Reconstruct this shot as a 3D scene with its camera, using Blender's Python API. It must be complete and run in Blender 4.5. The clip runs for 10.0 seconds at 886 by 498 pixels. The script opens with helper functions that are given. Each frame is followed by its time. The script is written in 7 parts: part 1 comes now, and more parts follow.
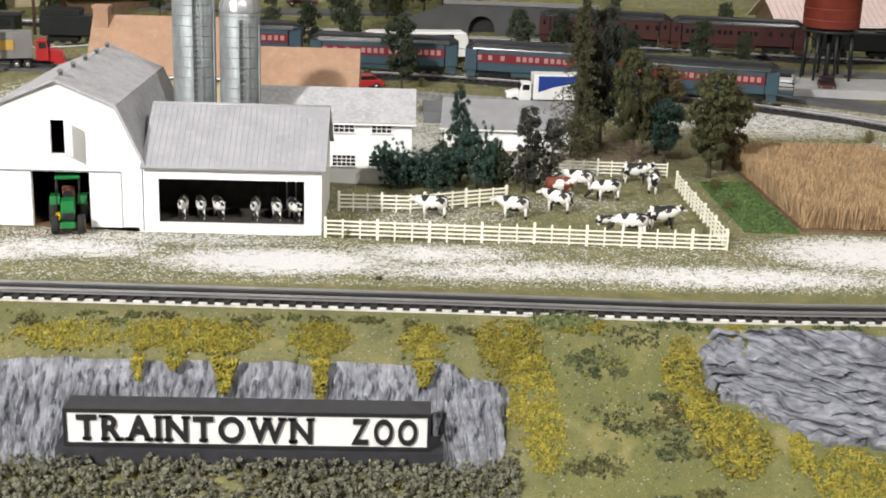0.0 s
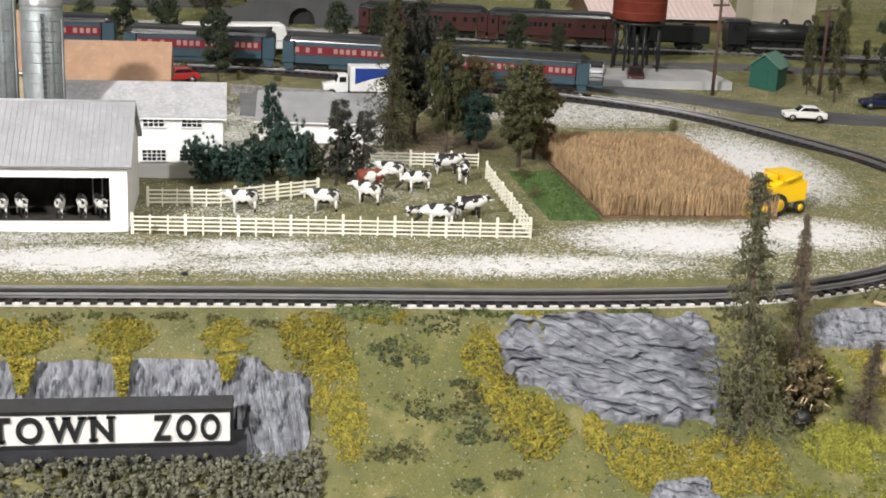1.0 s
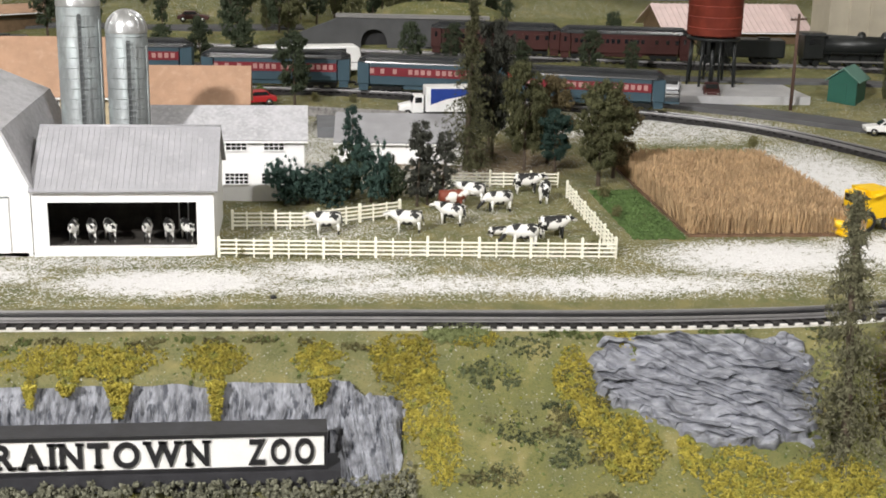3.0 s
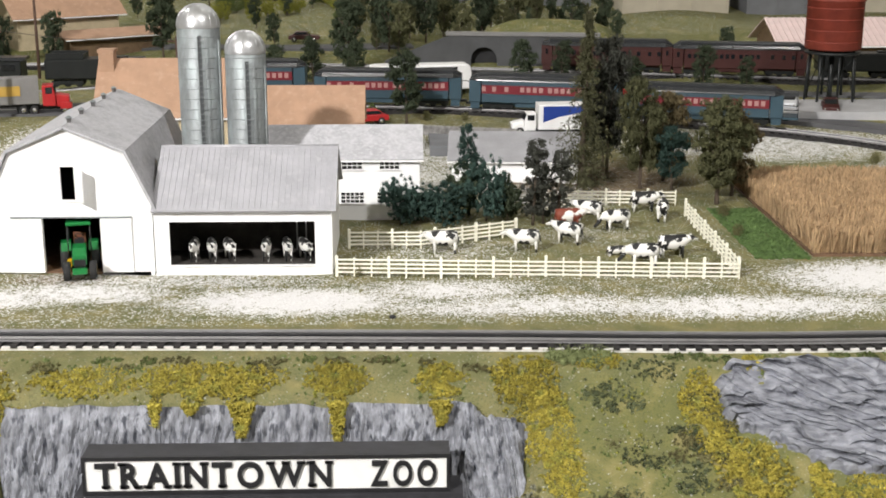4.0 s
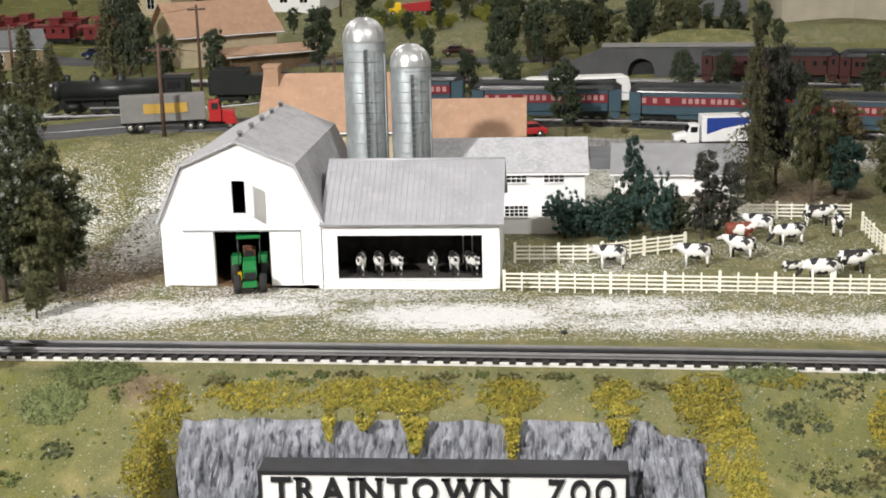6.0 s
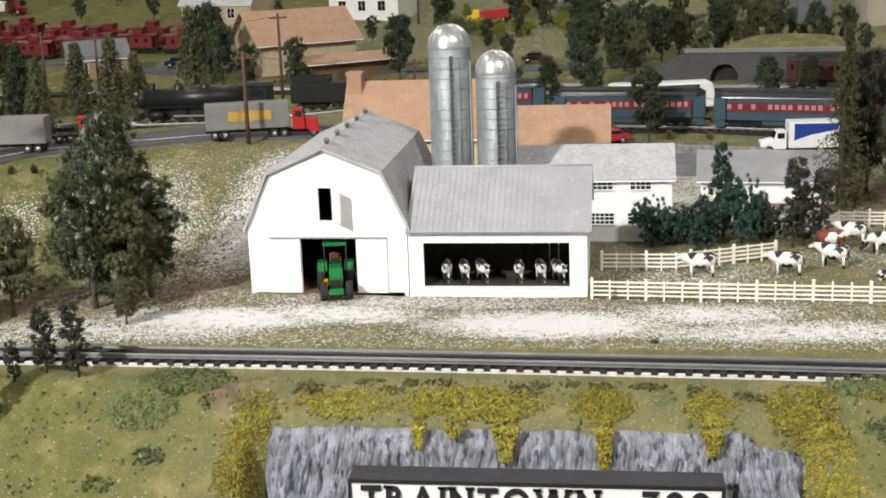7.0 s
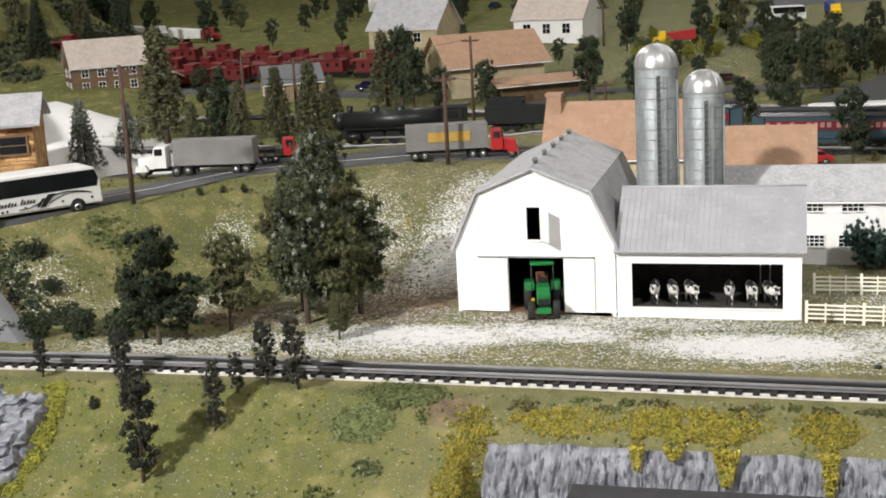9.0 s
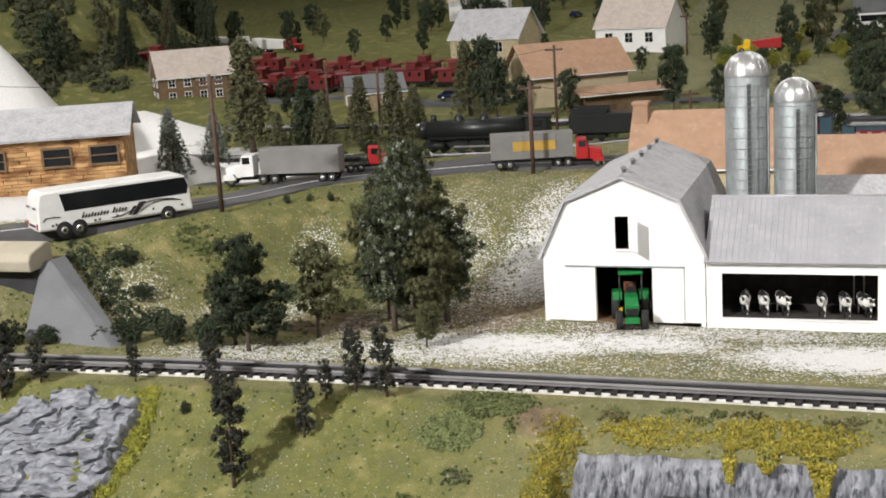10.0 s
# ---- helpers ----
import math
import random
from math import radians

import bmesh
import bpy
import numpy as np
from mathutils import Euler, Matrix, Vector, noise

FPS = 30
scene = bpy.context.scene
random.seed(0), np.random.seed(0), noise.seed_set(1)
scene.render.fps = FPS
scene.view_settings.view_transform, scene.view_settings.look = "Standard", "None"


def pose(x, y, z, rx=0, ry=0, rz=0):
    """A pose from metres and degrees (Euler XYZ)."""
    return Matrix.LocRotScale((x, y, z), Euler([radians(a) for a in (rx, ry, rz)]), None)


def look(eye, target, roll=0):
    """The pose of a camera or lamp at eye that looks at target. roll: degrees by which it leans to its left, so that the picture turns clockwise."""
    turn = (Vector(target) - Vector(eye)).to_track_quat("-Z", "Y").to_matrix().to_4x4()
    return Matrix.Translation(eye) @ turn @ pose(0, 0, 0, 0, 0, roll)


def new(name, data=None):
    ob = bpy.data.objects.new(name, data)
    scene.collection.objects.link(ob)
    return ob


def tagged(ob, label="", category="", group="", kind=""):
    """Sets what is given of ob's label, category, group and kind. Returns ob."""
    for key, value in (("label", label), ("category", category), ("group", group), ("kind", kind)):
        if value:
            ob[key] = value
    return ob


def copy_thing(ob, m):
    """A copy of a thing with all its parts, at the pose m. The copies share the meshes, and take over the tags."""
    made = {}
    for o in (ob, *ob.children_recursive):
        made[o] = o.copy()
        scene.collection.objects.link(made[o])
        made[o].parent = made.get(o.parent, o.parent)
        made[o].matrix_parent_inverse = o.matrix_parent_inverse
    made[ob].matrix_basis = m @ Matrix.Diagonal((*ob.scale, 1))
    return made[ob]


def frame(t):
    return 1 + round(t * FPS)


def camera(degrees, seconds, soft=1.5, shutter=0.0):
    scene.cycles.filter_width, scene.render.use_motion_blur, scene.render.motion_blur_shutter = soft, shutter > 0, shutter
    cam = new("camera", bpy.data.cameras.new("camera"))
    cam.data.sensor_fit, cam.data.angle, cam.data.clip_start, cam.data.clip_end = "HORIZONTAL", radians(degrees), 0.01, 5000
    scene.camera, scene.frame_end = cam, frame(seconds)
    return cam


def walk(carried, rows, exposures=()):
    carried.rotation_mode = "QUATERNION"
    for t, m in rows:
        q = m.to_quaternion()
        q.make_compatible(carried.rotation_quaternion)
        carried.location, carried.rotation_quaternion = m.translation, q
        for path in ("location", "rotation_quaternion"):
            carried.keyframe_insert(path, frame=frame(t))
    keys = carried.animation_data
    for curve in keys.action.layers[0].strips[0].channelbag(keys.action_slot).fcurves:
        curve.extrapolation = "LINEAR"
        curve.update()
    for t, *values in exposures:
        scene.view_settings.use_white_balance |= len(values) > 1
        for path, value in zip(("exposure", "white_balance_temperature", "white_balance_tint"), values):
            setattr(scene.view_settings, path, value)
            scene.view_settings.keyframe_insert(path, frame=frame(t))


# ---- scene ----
cam = camera(37.7, 10.0, soft=1.8)
PATH = [
    (0, (0.575, -1.742, 0.489), (0.644, 0.176, -0.071), 1.8),
    (0.5, (0.598, -1.757, 0.497), (0.767, 0.154, -0.067), 2.1),
    (1, (0.62, -1.767, 0.5), (0.929, 0.126, -0.067), 2.6),
    (1.5, (0.627, -1.774, 0.5), (0.986, 0.111, -0.063), 2.7),
    (2, (0.625, -1.778, 0.505), (0.986, 0.106, -0.058), 2.5),
    (2.5, (0.606, -1.769, 0.505), (0.944, 0.123, -0.048), 2.3),
    (3, (0.588, -1.756, 0.503), (0.804, 0.156, -0.042), 1.3),
    (4.5, (0.557, -1.733, 0.5), (0.579, 0.2, -0.013), -0.1),
    (5, (0.548, -1.728, 0.496), (0.521, 0.206, -0.013), -0.4),
    (5.5, (0.538, -1.722, 0.496), (0.446, 0.211, -0.006), -0.9),
    (7, (0.506, -1.705, 0.493), (0.242, 0.218, 0.009), -2.0),
    (7.5, (0.495, -1.72, 0.493), (0.176, 0.2, 0.029), -2.3),
    (8, (0.479, -1.724, 0.495), (0.098, 0.186, 0.039), -2.6),
    (8.5, (0.462, -1.718, 0.493), (0.018, 0.18, 0.047), -2.8),
    (9, (0.452, -1.72, 0.49), (-0.064, 0.162, 0.053), -3.1),
    (9.5, (0.437, -1.721, 0.488), (-0.137, 0.148, 0.066), -3.3),
    (10, (0.437, -1.723, 0.489), (-0.192, 0.13, 0.073), -3.5),
]
walk(cam, [(t, look(eye, goal, roll)) for t, eye, goal, roll in PATH], [(0, 0.46), (1, 0.46), (2, 0.30), (3, 0.46), (5, 0.48), (7, 0.40), (10, 0.34)])
CEILING_Z = 3.0

# ---- world and light ----
world = bpy.data.worlds.new("room_air")
scene.world = world
world.use_nodes = True
world.node_tree.nodes["Background"].inputs[0].default_value = (0.9, 0.95, 1.0, 1)
world.node_tree.nodes["Background"].inputs[1].default_value = 0.25


def ceiling_lamp(x, y, watts, size, goal):
    d = bpy.data.lights.new("ceiling_lamp", "AREA")
    d.shape, d.size, d.energy, d.color = "DISK", size, watts, (1.0, 0.97, 0.945)
    o = new("ceiling_lamp_light", d)
    o.matrix_world = look((x, y, CEILING_Z - 0.08), goal)
    return o


KEY = (-1.97, -3.86)
ceiling_lamp(KEY[0], KEY[1], 345, 0.25, (0.3, 0.0, 0))
# unseen fill lamps, added to brighten the back and the right side
FILL_LAMPS = [(-1.6, 1.0, 9), (1.1, 1.2, 3), (2.1, -2.3, 70), (0.2, 3.6, 18), (2.4, 3.8, 18), (-2.6, 3.4, 20)]
for lx, ly, lw in FILL_LAMPS:
    ceiling_lamp(lx, ly, lw, 0.3, (lx + 0.35, ly + 0.35, 0))

# ---- helpers for meshes and materials ----


class Shape:
    """Vertices and faces of one part."""

    def __init__(self):
        self.v, self.f, self.smooth = [], [], []

    def add(self, verts, faces, smooth=False):
        n = len(self.v)
        self.v.extend(tuple(p) for p in verts)
        self.f.extend(tuple(i + n for i in f) for f in faces)
        self.smooth.extend([smooth] * len(faces))
        return self

    def box(self, x0, x1, y0, y1, z0, z1):
        v = [(x, y, z) for z in (z0, z1) for y in (y0, y1) for x in (x0, x1)]
        return self.add(v, [(0, 2, 3, 1), (4, 5, 7, 6), (0, 1, 5, 4), (2, 6, 7, 3), (0, 4, 6, 2), (1, 3, 7, 5)])

    def chamfer(self, x0, x1, y0, y1, z0, z1, c):
        """A box with cut edges."""
        v, f, idx = [], [], {}
        X, Y, Z = (x0, x1), (y0, y1), (z0, z1)
        for i in (0, 1):
            for j in (0, 1):
                for k in (0, 1):
                    sx, sy, sz = 1 - 2 * i, 1 - 2 * j, 1 - 2 * k
                    for a in range(3):
                        p = [X[i] + sx * c, Y[j] + sy * c, Z[k] + sz * c]
                        p[a] = (X[i], Y[j], Z[k])[a]
                        idx[i, j, k, a] = len(v)
                        v.append(tuple(p))
                    t = (idx[i, j, k, 0], idx[i, j, k, 1], idx[i, j, k, 2])
                    f.append(t if (i + j + k) % 2 == 0 else t[::-1])
        for s in (0, 1):
            f.append(tuple(idx[s, j, k, 0] for j, k in ((0, 0), (1, 0), (1, 1), (0, 1)))[:: 1 if s else -1])
            f.append(tuple(idx[i, s, k, 1] for i, k in ((0, 0), (1, 0), (1, 1), (0, 1)))[:: -1 if s else 1])
            f.append(tuple(idx[i, j, s, 2] for i, j in ((0, 0), (1, 0), (1, 1), (0, 1)))[:: 1 if s else -1])
            for t in (0, 1):
                f.append((idx[0, s, t, 1], idx[1, s, t, 1], idx[1, s, t, 2], idx[0, s, t, 2]))
                f.append((idx[s, 0, t, 0], idx[s, 1, t, 0], idx[s, 1, t, 2], idx[s, 0, t, 2]))
                f.append((idx[s, t, 0, 0], idx[s, t, 1, 0], idx[s, t, 1, 1], idx[s, t, 0, 1]))
        return self.add(v, f)

    def tube(self, p0, p1, r0, r1=None, n=8, caps=True, smooth=True):
        r1 = r0 if r1 is None else r1
        p0, p1 = Vector(p0), Vector(p1)
        q = (p1 - p0).to_track_quat("Z", "Y")
        v = []
        for p, r in ((p0, r0), (p1, r1)):
            for i in range(n):
                a = 2 * math.pi * i / n
                v.append(tuple(p + q @ Vector((r * math.cos(a), r * math.sin(a), 0))))
        f = [(i, (i + 1) % n, n + (i + 1) % n, n + i) for i in range(n)]
        self.add(v, f, smooth)
        if caps:
            self.add(v, [tuple(range(n))[::-1], tuple(range(n, 2 * n))])
        return self

    def lathe(self, profile, n=24, centre=(0, 0), smooth=True):
        """Turned about the upright axis; profile of (r, z)."""
        v = [(centre[0] + r * math.cos(2 * math.pi * i / n), centre[1] + r * math.sin(2 * math.pi * i / n), z) for r, z in profile for i in range(n)]
        f = [(k * n + i, k * n + (i + 1) % n, (k + 1) * n + (i + 1) % n, (k + 1) * n + i) for k in range(len(profile) - 1) for i in range(n)]
        return self.add(v, f, smooth)

    def prism(self, outline, axis, a, b, smooth=False):
        """An outline of 2D points pulled along an axis from a to b."""
        def put(p, s):
            return {"x": (s, p[0], p[1]), "y": (p[0], s, p[1]), "z": (p[0], p[1], s)}[axis]
        n = len(outline)
        v = [put(p, a) for p in outline] + [put(p, b) for p in outline]
        self.add(v, [(i, (i + 1) % n, n + (i + 1) % n, n + i) for i in range(n)], smooth)
        return self.add(v, [tuple(range(n)), tuple(range(n, 2 * n))[::-1]])

    def ball(self, c, r, n=8, m=5, squash=(1, 1, 1)):
        v, f = [], []
        for k in range(m + 1):
            th = math.pi * k / m
            for i in range(n):
                a = 2 * math.pi * i / n
                v.append((c[0] + r * squash[0] * math.sin(th) * math.cos(a), c[1] + r * squash[1] * math.sin(th) * math.sin(a), c[2] + r * squash[2] * math.cos(th)))
        for k in range(m):
            for i in range(n):
                f.append((k * n + i, (k + 1) * n + i, (k + 1) * n + (i + 1) % n, k * n + (i + 1) % n))
        return self.add(v, f, True)

    def moved(self, m):
        self.v = [tuple(m @ Vector(p)) for p in self.v]
        return self

    def mesh(self, name, material):
        me = bpy.data.meshes.new(name)
        me.from_pydata(self.v, [], self.f)
        me.polygons.foreach_set("use_smooth", self.smooth)
        bm = bmesh.new()
        bm.from_mesh(me)
        bmesh.ops.remove_doubles(bm, verts=bm.verts, dist=1e-6) if len(self.v) < 3000 else None
        if len(self.v) < 20000:
            bmesh.ops.recalc_face_normals(bm, faces=bm.faces)
        bm.to_mesh(me)
        bm.free()
        me.materials.append(material)
        return me


def part(name, shape, material, parent=None, label="", bevel=0.0, at=None):
    ob = new(name, shape.mesh(name, material) if isinstance(shape, Shape) else shape)
    if parent is not None:
        ob.parent = parent
    if at is not None:
        ob.matrix_basis = at
    if bevel:
        b = ob.modifiers.new("soft_edges", "BEVEL")
        b.width, b.segments, b.limit_method = bevel, 2, "ANGLE"
    return tagged(ob, label)


def thing(name, m, label, category, group=""):
    ob = new(name)
    ob.empty_display_size = 0.01
    ob.matrix_basis = m
    return tagged(ob, label, category, group)


def material(name, colour, rough=0.7, metal=0.0, vary=0.15, scale=60, bump=0.2, bump_scale=300, second=None, amount=0.5, spec=0.4, random=0.0, stretch=(1, 1, 1), second_scale=None, sharp=0.1):
    """A surface with large and fine variation; second: a second colour laid over it in patches, over that amount."""
    m = bpy.data.materials.new(name)
    m.use_nodes = True
    nt = m.node_tree
    N, L = nt.nodes, nt.links
    b = N["Principled BSDF"]
    b.inputs["Roughness"].default_value = rough
    b.inputs["Metallic"].default_value = metal
    b.inputs["Specular IOR Level"].default_value = spec
    tc = N.new("ShaderNodeTexCoord")
    mp = N.new("ShaderNodeMapping")
    mp.inputs["Scale"].default_value = stretch
    L.new(tc.outputs["Object"], mp.inputs["Vector"])

    def noise_node(s, detail=4.0):
        n = N.new("ShaderNodeTexNoise")
        n.inputs["Scale"].default_value = s
        n.inputs["Detail"].default_value = detail
        L.new(mp.outputs["Vector"], n.inputs["Vector"])
        return n
    big, fine = noise_node(scale), noise_node(bump_scale, 3.0)

    def mixed(kind, fac, a, c):
        x = N.new("ShaderNodeMix")
        x.data_type, x.blend_type = "RGBA", kind
        for sock, value in ((x.inputs[0], fac), (x.inputs[6], a), (x.inputs[7], c)):
            if isinstance(value, (int, float)):
                sock.default_value = value
            elif isinstance(value, tuple):
                sock.default_value = (*value, 1)
            else:
                L.new(value, sock)
        return x.outputs[2]

    def ramp(sock, lo, hi):
        r = N.new("ShaderNodeMapRange")
        r.inputs["From Min"].default_value, r.inputs["From Max"].default_value = lo, hi
        L.new(sock, r.inputs["Value"])
        return r.outputs[0]
    dark = tuple(c * (1 - vary) for c in colour)
    light = tuple(min(1, c * (1 + vary)) for c in colour)
    col = mixed("MIX", ramp(big.outputs[0], 0.3, 0.7), dark, light)
    col = mixed("MIX", ramp(fine.outputs[0], 0.35, 0.65), col, mixed("MULTIPLY", 1.0, col, (1 - vary * 0.6,) * 3))
    if second:
        n2 = noise_node(second_scale or scale * 2.3, 6.0)
        col = mixed("MIX", ramp(n2.outputs[0], 1 - amount - sharp, 1 - amount + sharp), col, second)
    if random:
        oi = N.new("ShaderNodeObjectInfo")
        geo = N.new("ShaderNodeNewGeometry")
        add = N.new("ShaderNodeMath")
        add.operation = "ADD"
        L.new(oi.outputs["Random"], add.inputs[0])
        L.new(geo.outputs["Random Per Island"], add.inputs[1])
        hsv = N.new("ShaderNodeHueSaturation")
        r = N.new("ShaderNodeMapRange")
        r.inputs["From Max"].default_value = 2.0
        r.inputs["To Min"].default_value, r.inputs["To Max"].default_value = 1 - random, 1 + random
        L.new(add.outputs[0], r.inputs["Value"])
        L.new(r.outputs[0], hsv.inputs["Value"])
        L.new(col, hsv.inputs["Color"])
        col = hsv.outputs["Color"]
    L.new(col, b.inputs["Base Color"])
    if bump:
        bp = N.new("ShaderNodeBump")
        bp.inputs["Strength"].default_value = bump
        bp.inputs["Distance"].default_value = 0.002
        L.new(fine.outputs[0], bp.inputs["Height"])
        L.new(bp.outputs[0], b.inputs["Normal"])
    return m


def plain(name, colour, rough=0.5, metal=0.0, vary=0.06, **k):
    return material(name, colour, rough, metal, vary, 40, 0.05, 400, **k)


def step(a, b, x):
    t = min(1.0, max(0.0, (x - a) / (b - a)))
    return t * t * (3 - 2 * t)


def interp(x, xs, ys):
    return float(np.interp(x, xs, ys))


# ---- lie of the land ----
def road_edge(x):
    return interp(x, (-1.6, -0.9, -0.64, -0.46, -0.2, 0.1, 0.4), (-0.1, 0.02, 0.15, 0.40, 0.55, 0.68, 0.85))


def cliff_mask(x):
    return step(0.10, 0.14, x) * (1 - step(0.66, 0.72, x))


def land(x, y):
    """The height of the layout's ground, before its small bumps."""
    e = road_edge(x)
    hill = 0.115 * step(e - 0.30, e + 0.02, y) * (1 - step(0.0, 0.45, x)) * (1 - 0.4 * step(e + 0.35, e + 0.7, y))
    rear = 0.05 * step(0.6, 1.2, y) + 0.055 * max(0.0, y - 1.1)
    z = max(hill, rear)
    z += 0.40 * math.exp(-((x + 1.62) / 0.27) ** 2 - ((y - 0.84) / 0.17) ** 2) + 0.085 * math.exp(-((x - 0.98) / 0.22) ** 4 - ((y - 1.86) / 0.14) ** 2) + 0.9 * math.exp(-((x + 2.75) / 0.55) ** 2 - ((y - 2.5) / 0.6) ** 2)
    z += 0.06 * math.exp(-((x + 1.08) / 0.12) ** 2 - ((y - 0.84) / 0.09) ** 2) + 0.085 * math.exp(-((x + 1.5) / 0.2) ** 2 - ((y - 1.42) / 0.1) ** 2) + 0.045 * math.exp(-((x + 1.65) / 0.22) ** 2 - ((y - 2.0) / 0.2) ** 2)
    z -= 0.0045 * step(0.0, 0.4, x) * (1 - step(0.55, 0.8, x)) * step(-0.2, -0.1, y) * (1 - step(0.05, 0.12, y))
    if y < -0.345:
        d = -0.345 - y
        slope = -0.62 * d * step(0, 0.05, d)
        m = cliff_mask(x)
        if m > 0:
            shelf = -0.4 * d - 0.095 * step(-0.405, -0.425, y) + 0.05 * step(-0.466, -0.5, y) - 0.15 * max(0.0, -0.425 - y)
            slope = slope * (1 - m) + shelf * m
        z += slope
    return z
# ---- end of land ----

# ---- materials ----
WHITE = material("white_siding", (0.86, 0.86, 0.86), 0.6, vary=0.04, scale=25, bump=0.08, bump_scale=500, spec=0.3)
CREAM = material("cream_fence", (0.84, 0.82, 0.70), 0.6, vary=0.08, scale=80, bump=0.1)
ROOF_GREY = material("grey_roof", (0.42, 0.42, 0.445), 0.7, vary=0.16, scale=40, bump=0.35, bump_scale=450, second=(0.52, 0.52, 0.54), amount=0.40, second_scale=170, sharp=0.14)
SEAM_GREY = material("seamed_metal_roof", (0.42, 0.42, 0.45), 0.55, metal=0.2, vary=0.1, scale=30, bump=0.1, second=(0.50, 0.50, 0.52), amount=0.34)
SHED_GREY = material("plain_grey_roof", (0.30, 0.30, 0.315), 0.75, vary=0.12, scale=25, bump=0.25, bump_scale=400)
ROOF_TAN = material("tan_shingle_roof", (0.40, 0.25, 0.165), 0.85, vary=0.1, scale=40, bump=0.3, bump_scale=600, second=(0.45, 0.30, 0.21), amount=0.36, second_scale=90)
BEIGE = material("beige_wall", (0.50, 0.42, 0.28), 0.85, vary=0.12, scale=40, bump=0.2)
GALV = material("galvanised_sheet", (0.25, 0.27, 0.275), 0.55, metal=0.4, vary=0.22, scale=35, bump=0.12, bump_scale=250, second=(0.33, 0.37, 0.375), amount=0.42, second_scale=60, stretch=(1, 1, 0.4))
DOME = material("bright_dome_metal", (0.62, 0.63, 0.64), 0.34, metal=0.8, vary=0.1, scale=60, bump=0.08)
CHUTE = material("dark_galvanised_chute", (0.13, 0.14, 0.145), 0.6, metal=0.3, vary=0.2)
# shade of the barn and shed insides, put into a near-black colour
INTERIOR_SHADE = material("interior_shade", (0.045, 0.04, 0.035), 0.9, vary=0.3, scale=60)
BLACK = material("black_paint", (0.018, 0.018, 0.02), 0.45, vary=0.2, scale=60, bump=0.1)
SOFT_BLACK = material("black_signboard", (0.035, 0.035, 0.04), 0.6, vary=0.2, scale=60, bump=0.1)
SIGN_WHITE = material("white_sign_panel", (0.82, 0.82, 0.80), 0.5, vary=0.03, scale=30, bump=0.03)
RAIL = material("steel_rail", (0.26, 0.255, 0.255), 0.5, metal=0.6, vary=0.12, scale=40, bump=0.05)
RAIL_DARK = material("black_centre_rail", (0.03, 0.03, 0.032), 0.4, metal=0.3, vary=0.1)
TIE = material("black_tie", (0.022, 0.02, 0.02), 0.7, vary=0.2, scale=120, random=0.3)
SHOULDER = material("pale_ballast", (0.62, 0.61, 0.58), 0.8, vary=0.15, scale=150, bump=0.4)
BED = material("dark_roadbed", (0.03, 0.028, 0.028), 0.9, vary=0.4, scale=120, bump=0.5)
GLASS_DARK = material("dark_window", (0.012, 0.013, 0.015), 0.12, vary=0.2, scale=60, bump=0, spec=0.6)
ASPHALT = material("asphalt", (0.085, 0.085, 0.09), 0.85, vary=0.2, scale=12, bump=0.3, bump_scale=700, second=(0.13, 0.13, 0.13), amount=0.35, second_scale=9)
DARK_CONCRETE = material("dark_concrete", (0.075, 0.077, 0.08), 0.8, vary=0.15, scale=20, bump=0.2)
CONCRETE = material("grey_concrete", (0.155, 0.16, 0.17), 0.85, vary=0.12, scale=20, bump=0.2)
STONE_GREY = material("stone_wall", (0.28, 0.27, 0.26), 0.9, vary=0.35, scale=90, bump=0.6, bump_scale=260)
BARK = material("bark", (0.10, 0.075, 0.055), 0.95, vary=0.3, scale=100, bump=0.6)
POLE_WOOD = material("weathered_pole", (0.10, 0.06, 0.045), 0.9, vary=0.3, scale=100)
RUBBER = plain("black_rubber", (0.02, 0.02, 0.02), 0.8)
CHROME = plain("chrome", (0.7, 0.7, 0.7), 0.2, 0.9)
TRUCK_WHITE = plain("white_enamel", (0.78, 0.78, 0.77), 0.35)
TRUCK_RED = plain("red_enamel", (0.38, 0.02, 0.022), 0.4)
TRAILER_GREY = material("grey_trailer", (0.21, 0.205, 0.2), 0.55, vary=0.1, scale=30, bump=0.05)
GREEN_PAINT = plain("green_tractor_paint", (0.01, 0.17, 0.04), 0.35)
YELLOW = plain("yellow_enamel", (0.85, 0.53, 0.01), 0.4)
BLUE = plain("blue_enamel", (0.02, 0.05, 0.25), 0.4)
COACH_BLUE = material("coach_blue", (0.04, 0.075, 0.10), 0.4, vary=0.08, scale=40, bump=0.03)
COACH_RED = material("coach_red", (0.16, 0.014, 0.022), 0.4, vary=0.08, scale=40, bump=0.03)
COACH_MAROON = material("coach_maroon", (0.05, 0.014, 0.012), 0.45, vary=0.1, scale=40, bump=0.03)
COACH_ROOF = material("coach_roof", (0.03, 0.032, 0.035), 0.24, vary=0.15, scale=50, bump=0.05)
LOCO = material("locomotive_black", (0.016, 0.018, 0.018), 0.38, metal=0.2, vary=0.15, scale=50, bump=0.05)
HIDE_WHITE = material("black_and_white_hide", (0.80, 0.79, 0.76), 0.6, vary=0.05, scale=40, bump=0.05, second=(0.015, 0.015, 0.015), amount=0.525, second_scale=62, sharp=0.01)
HIDE_RED = material("red_and_white_hide", (0.8, 0.78, 0.74), 0.6, vary=0.05, scale=40, bump=0.05, second=(0.19, 0.045, 0.025), amount=0.56, second_scale=52, sharp=0.01)
